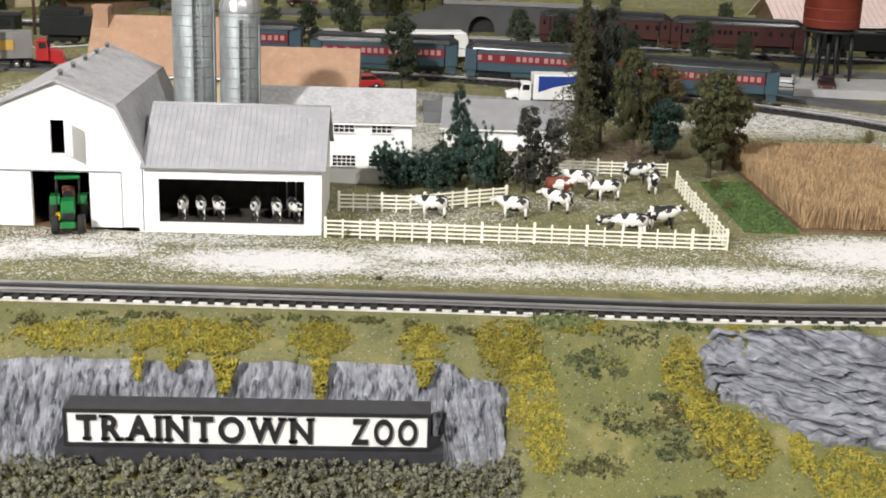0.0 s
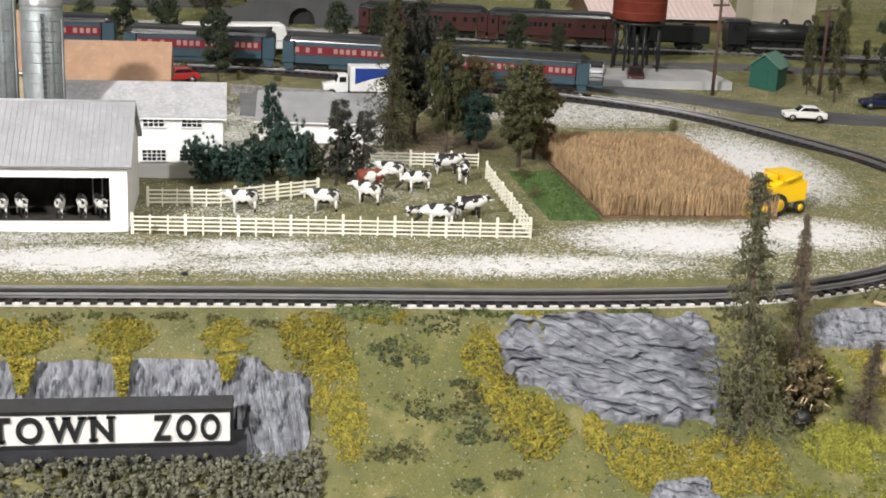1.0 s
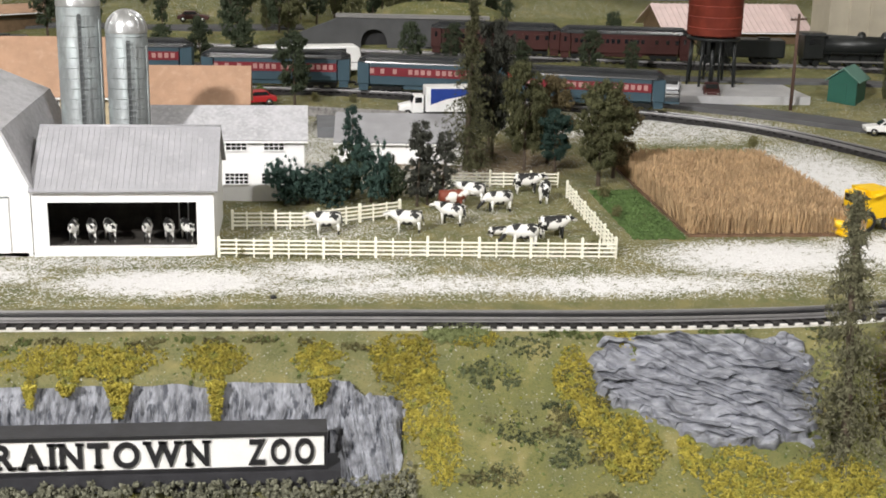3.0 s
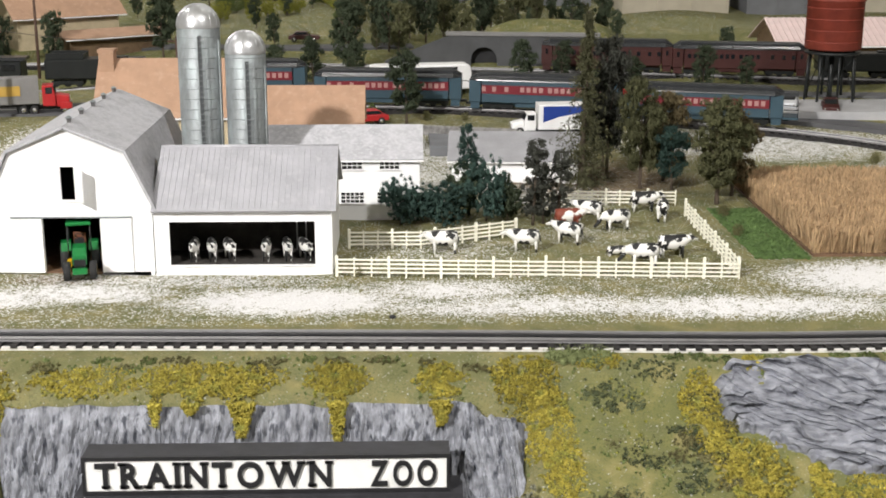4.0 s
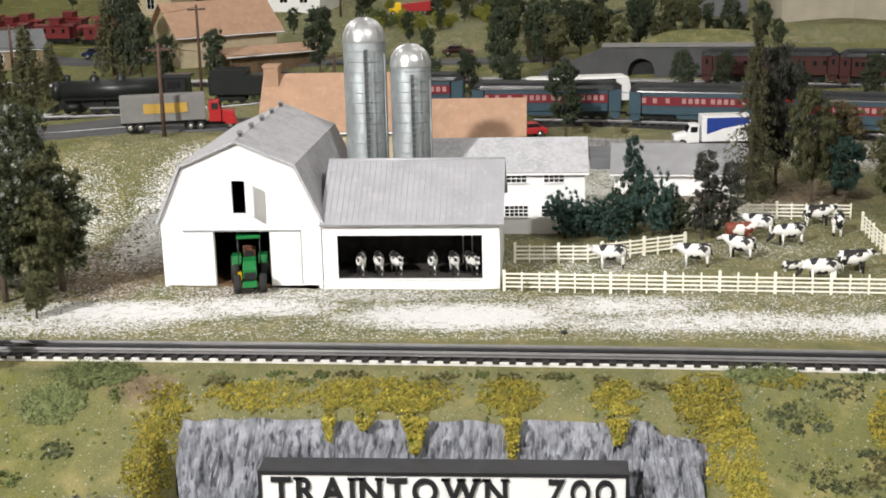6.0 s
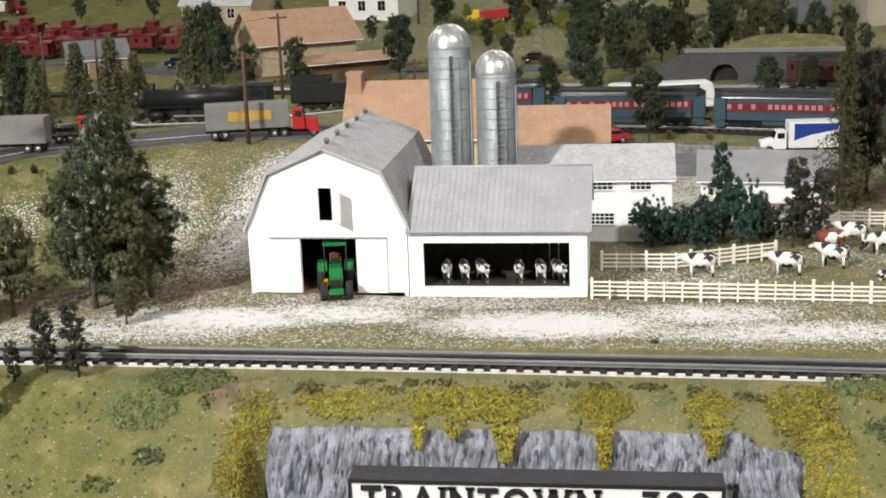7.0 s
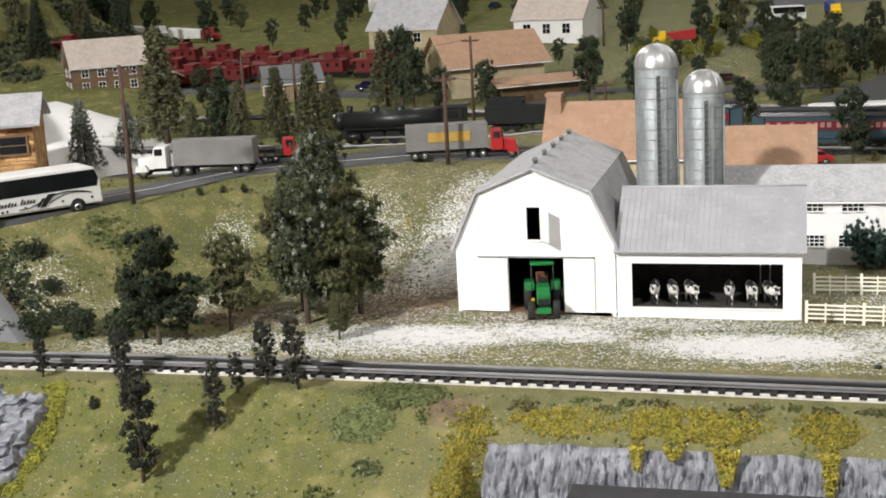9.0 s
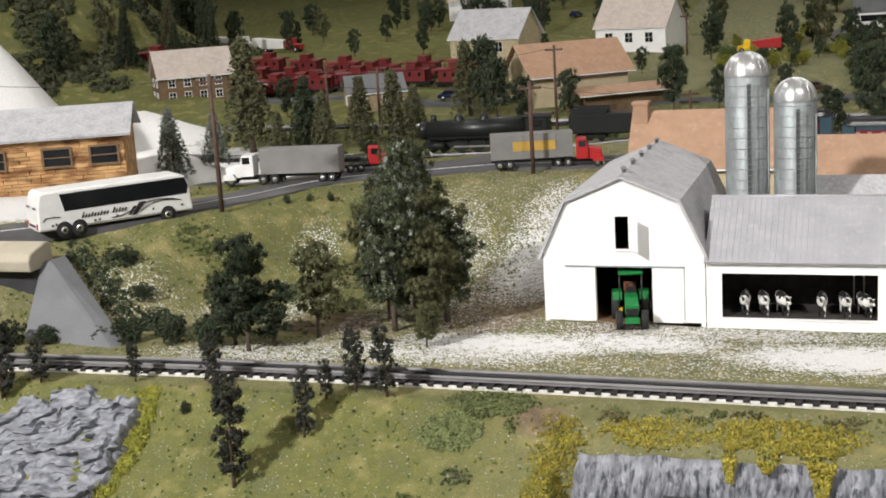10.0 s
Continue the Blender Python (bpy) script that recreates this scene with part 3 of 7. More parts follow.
# ---- barn ----
def barn():
    t = thing("barn", pose(0, 0, 0), "white gambrel barn with grey roof and open sliding door", "barn")
    W, H, kx, kz, px, pz, D = 0.222, 0.098, 0.0345, 0.171, 0.1155, 0.2015, 0.345

    def top(x):
        x = min(x, W - x)
        return H + (kz - H) * x / kx if x < kx else kz + (pz - kz) * (x - kx) / (W / 2 - kx)
    px = W / 2
    f = Shape()
    a, b, c, d = 0.073, 0.151, 0.1015, 0.1205
    for poly in ([(0, -0.008), (a, -0.008), (a, top(a)), (kx, kz), (0, H)], [(b, -0.008), (W, -0.008), (W, H), (W - kx, kz), (b, top(b))], [(a, 0.079), (b, 0.079), (b, 0.104), (a, 0.104)],
                 [(a, 0.104), (c, 0.104), (c, 0.15), (a, 0.15)], [(d, 0.104), (b, 0.104), (b, 0.15), (d, 0.15)], [(a, 0.15), (b, 0.15), (b, top(b)), (px, pz), (a, top(a))]):
        f.prism(poly, "y", 0, 0.004)
    part("front_wall", f, WHITE, t)
    part("side_wall", Shape().box(0, 0.004, 0.004, D, 0, H), WHITE, t)
    part("side_wall", Shape().box(W - 0.004, W, 0.004, D, 0, H), WHITE, t)
    part("rear_wall", Shape().prism([(0, 0), (W, 0), (W, H), (W - kx, kz), (px, pz), (kx, kz), (0, H)], "y", D - 0.004, D), WHITE, t)
    part("floor", Shape().box(0.005, W - 0.005, 0.0, D - 0.005, -0.004, 0.002), DIRT, t)
    # loft floor and inner sheets are near-black to paint in the barn's shade
    part("loft_floor", Shape().box(0.005, W - 0.005, 0.03, D - 0.005, 0.095, 0.099), INTERIOR_SHADE, t)
    part("lining", Shape().box(0.0045, 0.006, 0.005, D - 0.005, 0.002, H - 0.002).box(W - 0.006, W - 0.0045, 0.005, D - 0.005, 0.002, H - 0.002).box(0.006, W - 0.006, D - 0.007, D - 0.0045, 0.002, H), INTERIOR_SHADE, t)
    ov, th = 0.006, 0.0035
    lo = [(-0.004, H - 0.008), (kx - 0.001, kz + 0.001)]
    hi = [(kx - 0.002, kz - 0.001), (px + 0.0005, pz + 0.0015)]
    for seg in (lo, hi):
        for flip in (0, 1):
            (x0, z0), (x1, z1) = seg
            n = Vector((-(z1 - z0), x1 - x0)).normalized() * th
            q = [(x0, z0), (x1, z1), (x1 + n.x, z1 + n.y), (x0 + n.x, z0 + n.y)]
            if flip:
                q = [(W - x, z) for x, z in q]
            part("roof_panel", Shape().prism(q, "y", -ov, D + ov), ROOF_GREY, t)
    for i in range(5):
        y = 0.03 + i * 0.072
        v = part("ventilator", Shape().lathe([(0.0036, 0), (0.0036, 0.009), (0.0058, 0.0095), (0.0052, 0.0105)], 10), TRAILER_GREY, t, at=pose(px, y, pz + 0.003) @ Matrix.Diagonal((0.8, 0.8, 0.62, 1)))
        part("cap", Shape().lathe([(0.0066, 0.0125), (0.0045, 0.015), (0.001, 0.0175), (0.0, 0.0178)], 10), GALV, v)
    for x0, x1 in ((0.031, 0.0725), (0.1515, 0.194)):
        door = part("sliding_door", Shape().box(x0, x1, -0.0022, -0.0006, 0.002, 0.0785), WHITE, t)
        part("stile", Shape().box(x0, x0 + 0.0012, -0.0028, -0.0022, 0.002, 0.0785), WHITE, door)
        part("stile", Shape().box(x1 - 0.0012, x1, -0.0028, -0.0022, 0.002, 0.0785), WHITE, door)
    part("door_rail", Shape().box(0.03, 0.195, -0.0035, -0.001, 0.0795, 0.081), GALV, t)
    part("loft_frame", Shape().box(c - 0.0015, c, -0.0015, 0, 0.103, 0.151).box(d, d + 0.0015, -0.0015, 0, 0.103, 0.151).box(c - 0.002, d + 0.002, -0.002, 0, 0.1015, 0.104), WHITE, t)
    m = pose(d + 0.001, -0.0015, 0.104, 0, 0, -52)
    door = part("loft_door", Shape().chamfer(0, 0.025, -0.0015, 0.0, 0, 0.046, 0.0003), WHITE, t, at=m)
    part("brace", Shape().box(0.001, 0.024, 0.0, 0.0006, 0.004, 0.006).box(0.001, 0.024, 0.0, 0.0006, 0.04, 0.042), WHITE, door)
    part("corner_board", Shape().box(-0.0008, 0.003, -0.0008, 0.0, 0, H - 0.004), WHITE, t)
    part("corner_board", Shape().box(W - 0.003, W + 0.0008, -0.0008, 0.0, 0, H - 0.004), WHITE, t)
    return t


def cow_shed():
    t = thing("cow_shed", pose(0.224, 0, 0), "white cow shed with grey seamed roof and wide opening", "shed")
    W, H, R, RZ, D = 0.244, 0.089, 0.10, 0.1565, 0.2
    x0, x1, z0, z1 = 0.0205, 0.22, 0.0105, 0.0725
    f = Shape()
    f.box(0, x0, 0, 0.004, -0.01, H).box(x1, W, 0, 0.004, -0.01, H).box(x0, x1, 0, 0.004, -0.01, z0).box(x0, x1, 0, 0.004, z1, H)
    part("front_wall", f, WHITE, t)
    part("gable_wall", Shape().prism([(0.004, -0.01), (D, -0.01), (D, H), (R, RZ - 0.003), (0.004, H)], "x", W - 0.004, W), WHITE, t)
    # near-black back, ceiling and floor paint the shade behind the opening
    part("rear_wall", Shape().box(0, W - 0.004, D - 0.004, D, 0, H), INTERIOR_SHADE, t)
    part("rear_lining", Shape().box(0.001, W - 0.006, 0.085, 0.088, 0, H), INTERIOR_SHADE, t)
    part("ceiling_board", Shape().box(0.001, W - 0.005, 0.005, 0.085, H - 0.006, H - 0.003), INTERIOR_SHADE, t)
    part("floor", Shape().box(0.001, W - 0.005, 0.005, 0.085, 0.0, 0.0095), INTERIOR_SHADE, t)
    ang = math.atan2(RZ - H, R + 0.006)
    n = Vector((-math.sin(ang), math.cos(ang))) * 0.003
    a, b = (-0.007, H - 0.002), (R, RZ)
    part("roof_panel", Shape().prism([a, b, (b[0] + n.x, b[1] + n.y), (a[0] + n.x, a[1] + n.y)], "x", -0.002, W + 0.006), SEAM_GREY, t)
    part("roof_panel", Shape().prism([(2 * R - p[0], p[1]) for p in (a, b, (b[0] + n.x, b[1] + n.y), (a[0] + n.x, a[1] + n.y))], "x", -0.002, W + 0.006), SEAM_GREY, t)
    rib = Shape().prism([(a[0] + n.x, a[1] + n.y), (b[0] + n.x, b[1] + n.y), (b[0] + n.x * 1.22, b[1] + n.y * 1.22), (a[0] + n.x * 1.22, a[1] + n.y * 1.22)], "x", 0, 0.0009).mesh("seam", SEAM_GREY)
    for i in range(31):
        part("seam", rib, SEAM_GREY, t, at=pose(0.002 + i * 0.008, 0, 0))
    part("ridge_cap", Shape().tube((-0.002, R, RZ + 0.003), (W + 0.006, R, RZ + 0.003), 0.002, n=8), SEAM_GREY, t)
    part("opening_frame", Shape().box(x0 - 0.002, x1 + 0.002, -0.001, 0, z1, z1 + 0.0018).box(x0 - 0.002, x1 + 0.002, -0.0015, 0, z0 - 0.0018, z0), WHITE, t)
    for i in range(5):
        # left bars share the painted interior shade, right ones stay white
        part("stall_bar", Shape().tube((0.15 + i * 0.013, 0.08, 0.012), (0.15 + i * 0.013, 0.08, H - 0.008), 0.0009, n=6), WHITE if i > 2 else INTERIOR_SHADE, t)
    part("stall_panel", Shape().box(W - 0.0065, W - 0.0045, 0.006, 0.084, 0.012, H - 0.008), WHITE, t)
    return t


barn()
cow_shed()


def silo(x, y, r, body, label):
    t = thing("silo", pose(x, y, 0), label, "silo", "silos behind the barn")
    part("wall", Shape().lathe([(r, 0), (r, body), (r * 0.96, body + 0.001)], 40), GALV, t)
    dome = [(r * 1.015, body - 0.0015), (r * 1.02, body + 0.001)] + [(r * 1.01 * math.cos(a), body + 0.001 + 1.02 * r * math.sin(a)) for a in np.linspace(0.05, math.pi / 2 - 0.08, 9)] + [(0.0, body + 1.02 * r + 0.001)]
    dm = part("dome", Shape().lathe(dome, 32), DOME, t)
    for i in range(16):
        a = 2 * math.pi * i / 16
        s = Shape()
        pts = [(1.02 * r * math.cos(e) * math.cos(a), 1.02 * r * math.cos(e) * math.sin(a), body + 0.001 + 1.03 * r * math.sin(e)) for e in np.linspace(0.05, math.pi / 2 - 0.12, 7)]
        for p, q in zip(pts, pts[1:]):
            s.tube(p, q, 0.0005, n=4, caps=False)
        part("rib", s, DOME, dm)
    z = 0.02
    while z < body - 0.005:
        part("hoop", Shape().lathe([(r, z), (r + 0.0006, z + 0.0003), (r + 0.0006, z + 0.0009), (r, z + 0.0012)], 40), GALV, t)
        z += 0.0155
    lad = part("ladder", Shape().box(-0.0062, -0.0052, -r - 0.0045, -r - 0.0035, 0.01, body - 0.012).box(0.0052, 0.0062, -r - 0.0045, -r - 0.0035, 0.01, body - 0.012), GALV, t, at=pose(0, 0, 0, 0, 0, 14))
    part("chute", Shape().box(-0.004, 0.001, -r - 0.0015, -r + 0.002, 0.01, body - 0.011), CHUTE, t, at=pose(0, 0, 0, 0, 0, 13))
    z = 0.014
    while z < body - 0.014:
        part("rung", Shape().box(-0.0055, 0.0055, -r - 0.0045, -r - 0.0038, z, z + 0.0008), GALV, lad)
        z += 0.0085
    part("pipe", Shape().tube((r * 0.98, -r * 0.42, 0.0), (r * 0.98, -r * 0.42, body - 0.02), 0.0013, n=6), GALV, t)


silo(0.2565, 0.262, 0.0325, 0.314, "tall galvanised silo with bright domed cap")
silo(0.3262, 0.262, 0.031, 0.275, "shorter galvanised silo with bright domed cap")


def window(parent, x0, x1, z0, z1, y, cols, rows, frame_mat=WHITE):
    """A sash window with bars, on a wall that faces -y."""
    w = part("window", Shape().box(x0, x1, y - 0.0006, y + 0.0004, z0, z1), GLASS_DARK, parent)
    part("window_frame", Shape().box(x0 - 0.0015, x0, y - 0.0018, y, z0 - 0.0015, z1 + 0.0015).box(x1, x1 + 0.0015, y - 0.0018, y, z0 - 0.0015, z1 + 0.0015).box(x0, x1, y - 0.0018, y, z1, z1 + 0.0015).box(x0 - 0.0025, x1 + 0.0025, y - 0.0028, y, z0 - 0.0018, z0), frame_mat, w)
    s = Shape()
    for i in range(1, cols):
        x = x0 + (x1 - x0) * i / cols
        s.box(x - 0.0005, x + 0.0005, y - 0.0014, y - 0.0004, z0, z1)
    for i in range(1, rows):
        z = z0 + (z1 - z0) * i / rows
        s.box(x0, x1, y - 0.0013, y - 0.0003, z - 0.0005, z + 0.0005)
    part("glazing_grid", s, frame_mat, w)
    return w


def house(name, m, label, W, D, H, rise, wall, roof, windows=(), over=0.008, category="house", ends=(), porch=None, chimney=None, group=""):
    """A gabled house, ridge along x, front at y = 0; windows: (x0, x1, z0, z1, columns, rows)."""
    t = thing(name, m, label, category, group)
    part("wall", Shape().box(0, W, 0, D, -0.03, H), wall, t)
    part("gable", Shape().prism([(0, H), (D, H), (D / 2, H + rise)], "x", 0.0, 0.004), wall, t)
    part("gable", Shape().prism([(0, H), (D, H), (D / 2, H + rise)], "x", W - 0.004, W), wall, t)
    k = rise / (D / 2)
    n = Vector((-k, 1)).normalized() * 0.003
    for flip in (0, 1):
        q = [(-over, H - k * over), (D / 2, H + rise), (D / 2 + n.x * 0.2, H + rise + 0.003), (-over + n.x, H - k * over + n.y)]
        if flip:
            q = [(D - a, b) for a, b in q]
        part("roof", Shape().prism(q, "x", -over, W + over), roof, t)
    part("fascia_board", Shape().box(-over, W + over, -over - 0.0012, -over, H - k * over - 0.002, H - k * over + 0.001), WHITE, t)
    for w in windows:
        window(t, *w[:4], 0.0, w[4], w[5])
    for y0, y1, z0, z1 in ends:
        w = part("window", Shape().box(-0.0006, 0.0004, y0, y1, z0, z1), GLASS_DARK, t)
        part("window_frame", Shape().box(-0.0018, 0, y0 - 0.0015, y0, z0, z1).box(-0.0018, 0, y1, y1 + 0.0015, z0, z1).box(-0.002, 0, y0 - 0.002, y1 + 0.002, z1, z1 + 0.0015).box(-0.002, 0, y0 - 0.002, y1 + 0.002, z0 - 0.0015, z0), WHITE, w)
    if chimney:
        x0, x1, y0, y1, z = chimney
        c = part("chimney", Shape().box(x0, x1, y0, y1, 0, z), roof, t)
        part("chimney_cap", Shape().box(x0 - 0.002, x1 + 0.002, y0 - 0.002, y1 + 0.002, z, z + 0.005), roof, c)
    return t


house("farm_outbuilding", pose(0.335, 0.30, 0), "white two-storey farm outbuilding with snowy grey roof", 0.258, 0.13, 0.102, 0.04, WHITE, ROOF_GREY,
      [(0.134, 0.166, 0.084, 0.096, 4, 2), (0.194, 0.225, 0.084, 0.096, 4, 2), (0.132, 0.168, 0.029, 0.046, 5, 3), (0.190, 0.226, 0.029, 0.046, 5, 3)], category="farm building", over=0.006)
house("farmhouse", pose(0.028, 0.55, 0.03), "beige farmhouse with tan shingle roof and chimney", 0.25, 0.15, 0.105, 0.085, BEIGE, ROOF_TAN, [(0.118, 0.14, 0.05, 0.09, 3, 4), (0.03, 0.052, 0.05, 0.09, 3, 4)], chimney=(-0.004, 0.022, 0.055, 0.085, 0.205))
house("farmhouse_wing", pose(0.29, 0.585, 0.03), "low farmhouse wing with plain tan roof", 0.2, 0.13, 0.072, 0.065, WHITE, ROOF_TAN)


# ---- zoo sign ----
SERIFS = {"T": [(0.5, 0)], "R": [(0.16, 0), (0.88, 0), (0.1, 1)], "A": [(0.1, 0), (0.9, 0)], "I": [(0.5, 0), (0.5, 1)], "N": [(0.12, 0), (0.08, 1), (0.9, 1)], "O": [], "W": [(0.08, 1), (0.5, 1), (0.92, 1)], "Z": []}


def zoo_sign():
    t = thing("zoo_sign", pose(0.2, -0.497, -0.102), "black-framed white sign board with raised black letters", "sign")
    part("case", Shape().chamfer(0.033, 0.413, 0.003, 0.036, 0.0, 0.048, 0.0008), SOFT_BLACK, t)
    part("frame", Shape().box(0.033, 0.413, 0.0, 0.003, 0.044, 0.048).box(0.033, 0.413, 0.0, 0.003, 0.006, 0.01).box(0.033, 0.0365, 0.0, 0.003, 0.01, 0.044).box(0.4095, 0.413, 0.0, 0.003, 0.01, 0.044), BLACK, t)
    part("panel", Shape().box(0.0365, 0.4095, 0.0016, 0.003, 0.01, 0.044), SIGN_WHITE, t)
    part("plinth", Shape().box(0.024, 0.427, -0.003, 0.04, -0.014, 0.0055), SOFT_BLACK, t)
    for word, x, wide in (("TRAINTOWN", 0.0465, 0.2435), ("ZOO", 0.3305, 0.0685)):
        made_letters = []
        for ch in word:
            c = bpy.data.curves.new("letter", "FONT")
            c.body, c.size, c.extrude, c.offset = ch, 0.0365, 0.0012, 0.0009
            me = bpy.data.meshes.new_from_object(bpy.data.objects.new("letter", c))
            me.materials.clear()
            me.materials.append(BLACK)
            lo, hi = min(v.co.x for v in me.vertices), max(v.co.x for v in me.vertices)
            top = max(v.co.y for v in me.vertices)
            for v in me.vertices:
                v.co.x -= lo
            w = hi - lo
            bm = bmesh.new()
            bm.from_mesh(me)
            for fx, up in SERIFS[ch]:
                bmesh.ops.create_cube(bm, size=1, matrix=Matrix.Translation((fx * w, top - 0.0012 if up else 0.0012, 0)) @ Matrix.Diagonal((0.0095, 0.0026, 0.0024, 1)))
            bm.to_mesh(me)
            bm.free()
            made_letters.append((me, w, top))
        gap = 0.0052
        k = (wide - gap * (len(word) - 1)) / sum(w for _, w, _ in made_letters)
        for me, w, top in made_letters:
            part("letter", me, BLACK, t, at=pose(x, 0.0004, 0.0138, 90) @ Matrix.Diagonal((k, 0.0275 / top, 1, 1)))
            x += k * w + gap
    return t


zoo_sign()


# ---- paddock fences ----
def fence(points, label, step_len=0.0235):
    t = thing("fence", pose(points[0][0], points[0][1], 0), label, "fence", "paddock fences")
    small = Shape().box(-0.0011, 0.0011, -0.0011, 0.0011, -0.003, 0.0275).mesh("post", CREAM)
    large = Shape().box(-0.0019, 0.0019, -0.0019, 0.0019, -0.003, 0.029).lathe([(0.0028, 0.029), (0.0, 0.031)], 4).mesh("post", CREAM)
    o = Vector((points[0][0], points[0][1], 0))
    count = 0
    for (xa, ya), (xb, yb) in zip(points, points[1:]):
        a, b = Vector((xa, ya, 0)) - o, Vector((xb, yb, 0)) - o
        n = max(1, round((b - a).length / step_len))
        ang = math.degrees(math.atan2((b - a).y, (b - a).x))
        for i in range(n + 1):
            p = a.lerp(b, i / n)
            part("post", large if count % 3 == 0 else small, CREAM, t, at=pose(p.x, p.y, height(p.x + o.x, p.y + o.y), 0, 0, ang))
            count += i < n
        L = (b - a).length
        for z in (0.0065, 0.0125, 0.0185, 0.0245):
            part("rail", Shape().box(0, L, -0.0008, 0.0008, z - 0.0011, z + 0.0011), CREAM, t, at=pose(a.x, a.y - 0.001, height(xa, ya), 0, 0, ang))
    return t


fence([(0.474, -0.011), (1.025, -0.047)], "long cream post-and-rail fence along the paddock")
fence([(1.025, -0.041), (1.027, 0.311)], "cream post-and-rail fence down the paddock's side")
fence([(0.839, 0.398), (1.026, 0.387)], "cream post-and-rail fence across the paddock's back")
fence([(0.486, 0.124), (0.592, 0.123), (0.739, 0.191)], "weathered cream fence bending behind the cows")


# ---- rocks and planting ----
def layers(x, y, z, grain, pitch, warp, seed):
    """Ledges of bedded rock: slow rise, sharp drop, pinching out along the bed."""
    u = (x * grain[0] + y * grain[1]) / pitch
    u += warp * (noise.noise(Vector((x * 10, y * 17, seed))) + 0.55 * noise.noise(Vector((x * 27, y * 34, seed + 5))) + 0.3 * noise.noise(Vector((x * 70, y * 80, seed + 3))))
    k = math.floor(u)
    f = u - k
    tall = 0.42 + 1.25 * noise.noise(Vector((x * 24 + k * 5.3, y * 24 - k * 2.7, seed)))
    return max(0.05, tall) * (1 - f) ** 0.8 * min(1.0, f * 9)


def cliff(label, x0, x1, top, bottom, depth, seed, nu, nv):
    """A craggy upright face from a top edge (y, z) down to a bottom edge (y, z)."""
    v = []
    for j in range(nv + 1):
        t = j / nv
        for i in range(nu + 1):
            s = i / nu
            x = x0 + (x1 - x0) * s
            bulge = 0.012 * noise.noise(Vector((x * 14, seed, 2)))
            y, z = top[0] + (bottom[0] - top[0]) * t - bulge, top[1] + (bottom[1] - top[1]) * t
            z += 0.006 * noise.noise(Vector((x * 30, seed, 3))) * (1 - t)
            edge = step(0, 0.05, s) * step(0, 0.05, 1 - s)
            col = layers(x, z * 0.9, 0, (1.0, 0.12), 0.013, 0.9, seed)
            slim = layers(x, z * 0.9, 0, (1.0, -0.2), 0.0048, 0.9, seed + 5)
            chip = noise.voronoi(Vector((x, y, z * 0.45)) * 110)[0][0]
            block = noise.noise(Vector((x * 22, seed, z * 9)))
            d = depth * (0.25 + 0.75 * col + 0.3 * slim - 0.5 * chip + 0.45 * block) * edge * step(0, 0.22, t)
            v.append((x, y - d - 0.004 * edge * step(0, 0.2, t) + 0.02 * (1 - edge), z + 0.1 * d))
    nx = nu + 1
    f = [(j * nx + i, (j + 1) * nx + i, (j + 1) * nx + i + 1, j * nx + i + 1) for j in range(nv) for i in range(nu)]
    return tagged(part("cliff", Shape().add(v, f), ROCK), label, "rock")


def outcrop(label, cx, cy, rx, ry, thick, grain, pitch, warp, seed, nu, nv, corners, mat, lift=0.003, base=land):
    """A ragged rock lying on the slope, proud of the turf; corners: its outline, one unit half wide."""
    v = []
    sides = list(zip(corners, corners[1:] + corners[:1]))
    for j in range(nv + 1):
        for i in range(nu + 1):
            s, t = 2.3 * i / nu - 1.15, 2.3 * j / nv - 1.15
            x, y = cx + rx * s, cy + ry * t
            d = min(((bx - ax) * (t - ay) - (by - ay) * (s - ax)) / math.hypot(bx - ax, by - ay) for (ax, ay), (bx, by) in sides)
            d += 0.13 * noise.noise(Vector((s * 3 + seed, t * 3, 1))) + 0.09 * noise.noise(Vector((s * 9 + seed, t * 9, 4)))
            inside = step(-0.02, 0.10, d)
            z = base(x, y)
            bed = layers(x, y, z, grain, pitch, warp, seed)
            small = layers(x, y, z, (grain[0] + 0.3, grain[1]), pitch * 0.4, warp * 0.8, seed + 9)
            q = Vector((x * 0.6, y, z)) * 120
            chip = noise.voronoi(q)[0][0]
            h = thick * (0.34 + 0.62 * bed + 0.22 * small - 0.30 * chip + 0.45 * noise.noise(Vector((x * 20, y * 20, seed))))
            v.append((x, y - 1.15 * h * inside, z + (lift + 0.55 * h) * inside - 0.012 * (1 - inside)))
    nx = nu + 1
    f = [(j * nx + i, j * nx + i + 1, (j + 1) * nx + i + 1, (j + 1) * nx + i) for j in range(nv) for i in range(nu)]
    return tagged(part("rock_outcrop", Shape().add(v, f), mat), label, "rock")


cliff("grey craggy cliff with upright cracks behind the sign", 0.112, 0.66, (-0.410, -0.0325), (-0.447, -0.15), 0.012, 2.0, 640, 110)
outcrop("pale grey buttress at the cliff's end", 0.663, -0.474, 0.040, 0.066, 0.011, (1.0, 0.25), 0.011, 0.8, 7.0, 130, 130, [(-0.8, -1), (0.85, -1), (1, -0.2), (0.7, 0.9), (-0.6, 1), (-1, 0.2)], ROCK, base=lambda x, y: -0.043 + 1.25 * (y + 0.415))
outcrop("grey folded rock outcrop in flat layers on the slope", 1.048, -0.421, 0.138, 0.064, 0.016, (0.16, 1.0), 0.0135, 1.7, 11.0, 330, 220, [(-0.35, -0.75), (0.15, -1.0), (0.75, -1.0), (1.0, -0.1), (0.86, 0.95), (-0.88, 1.0), (-1.0, 0.35), (-0.95, -0.05)], ROCK_BEDDED)
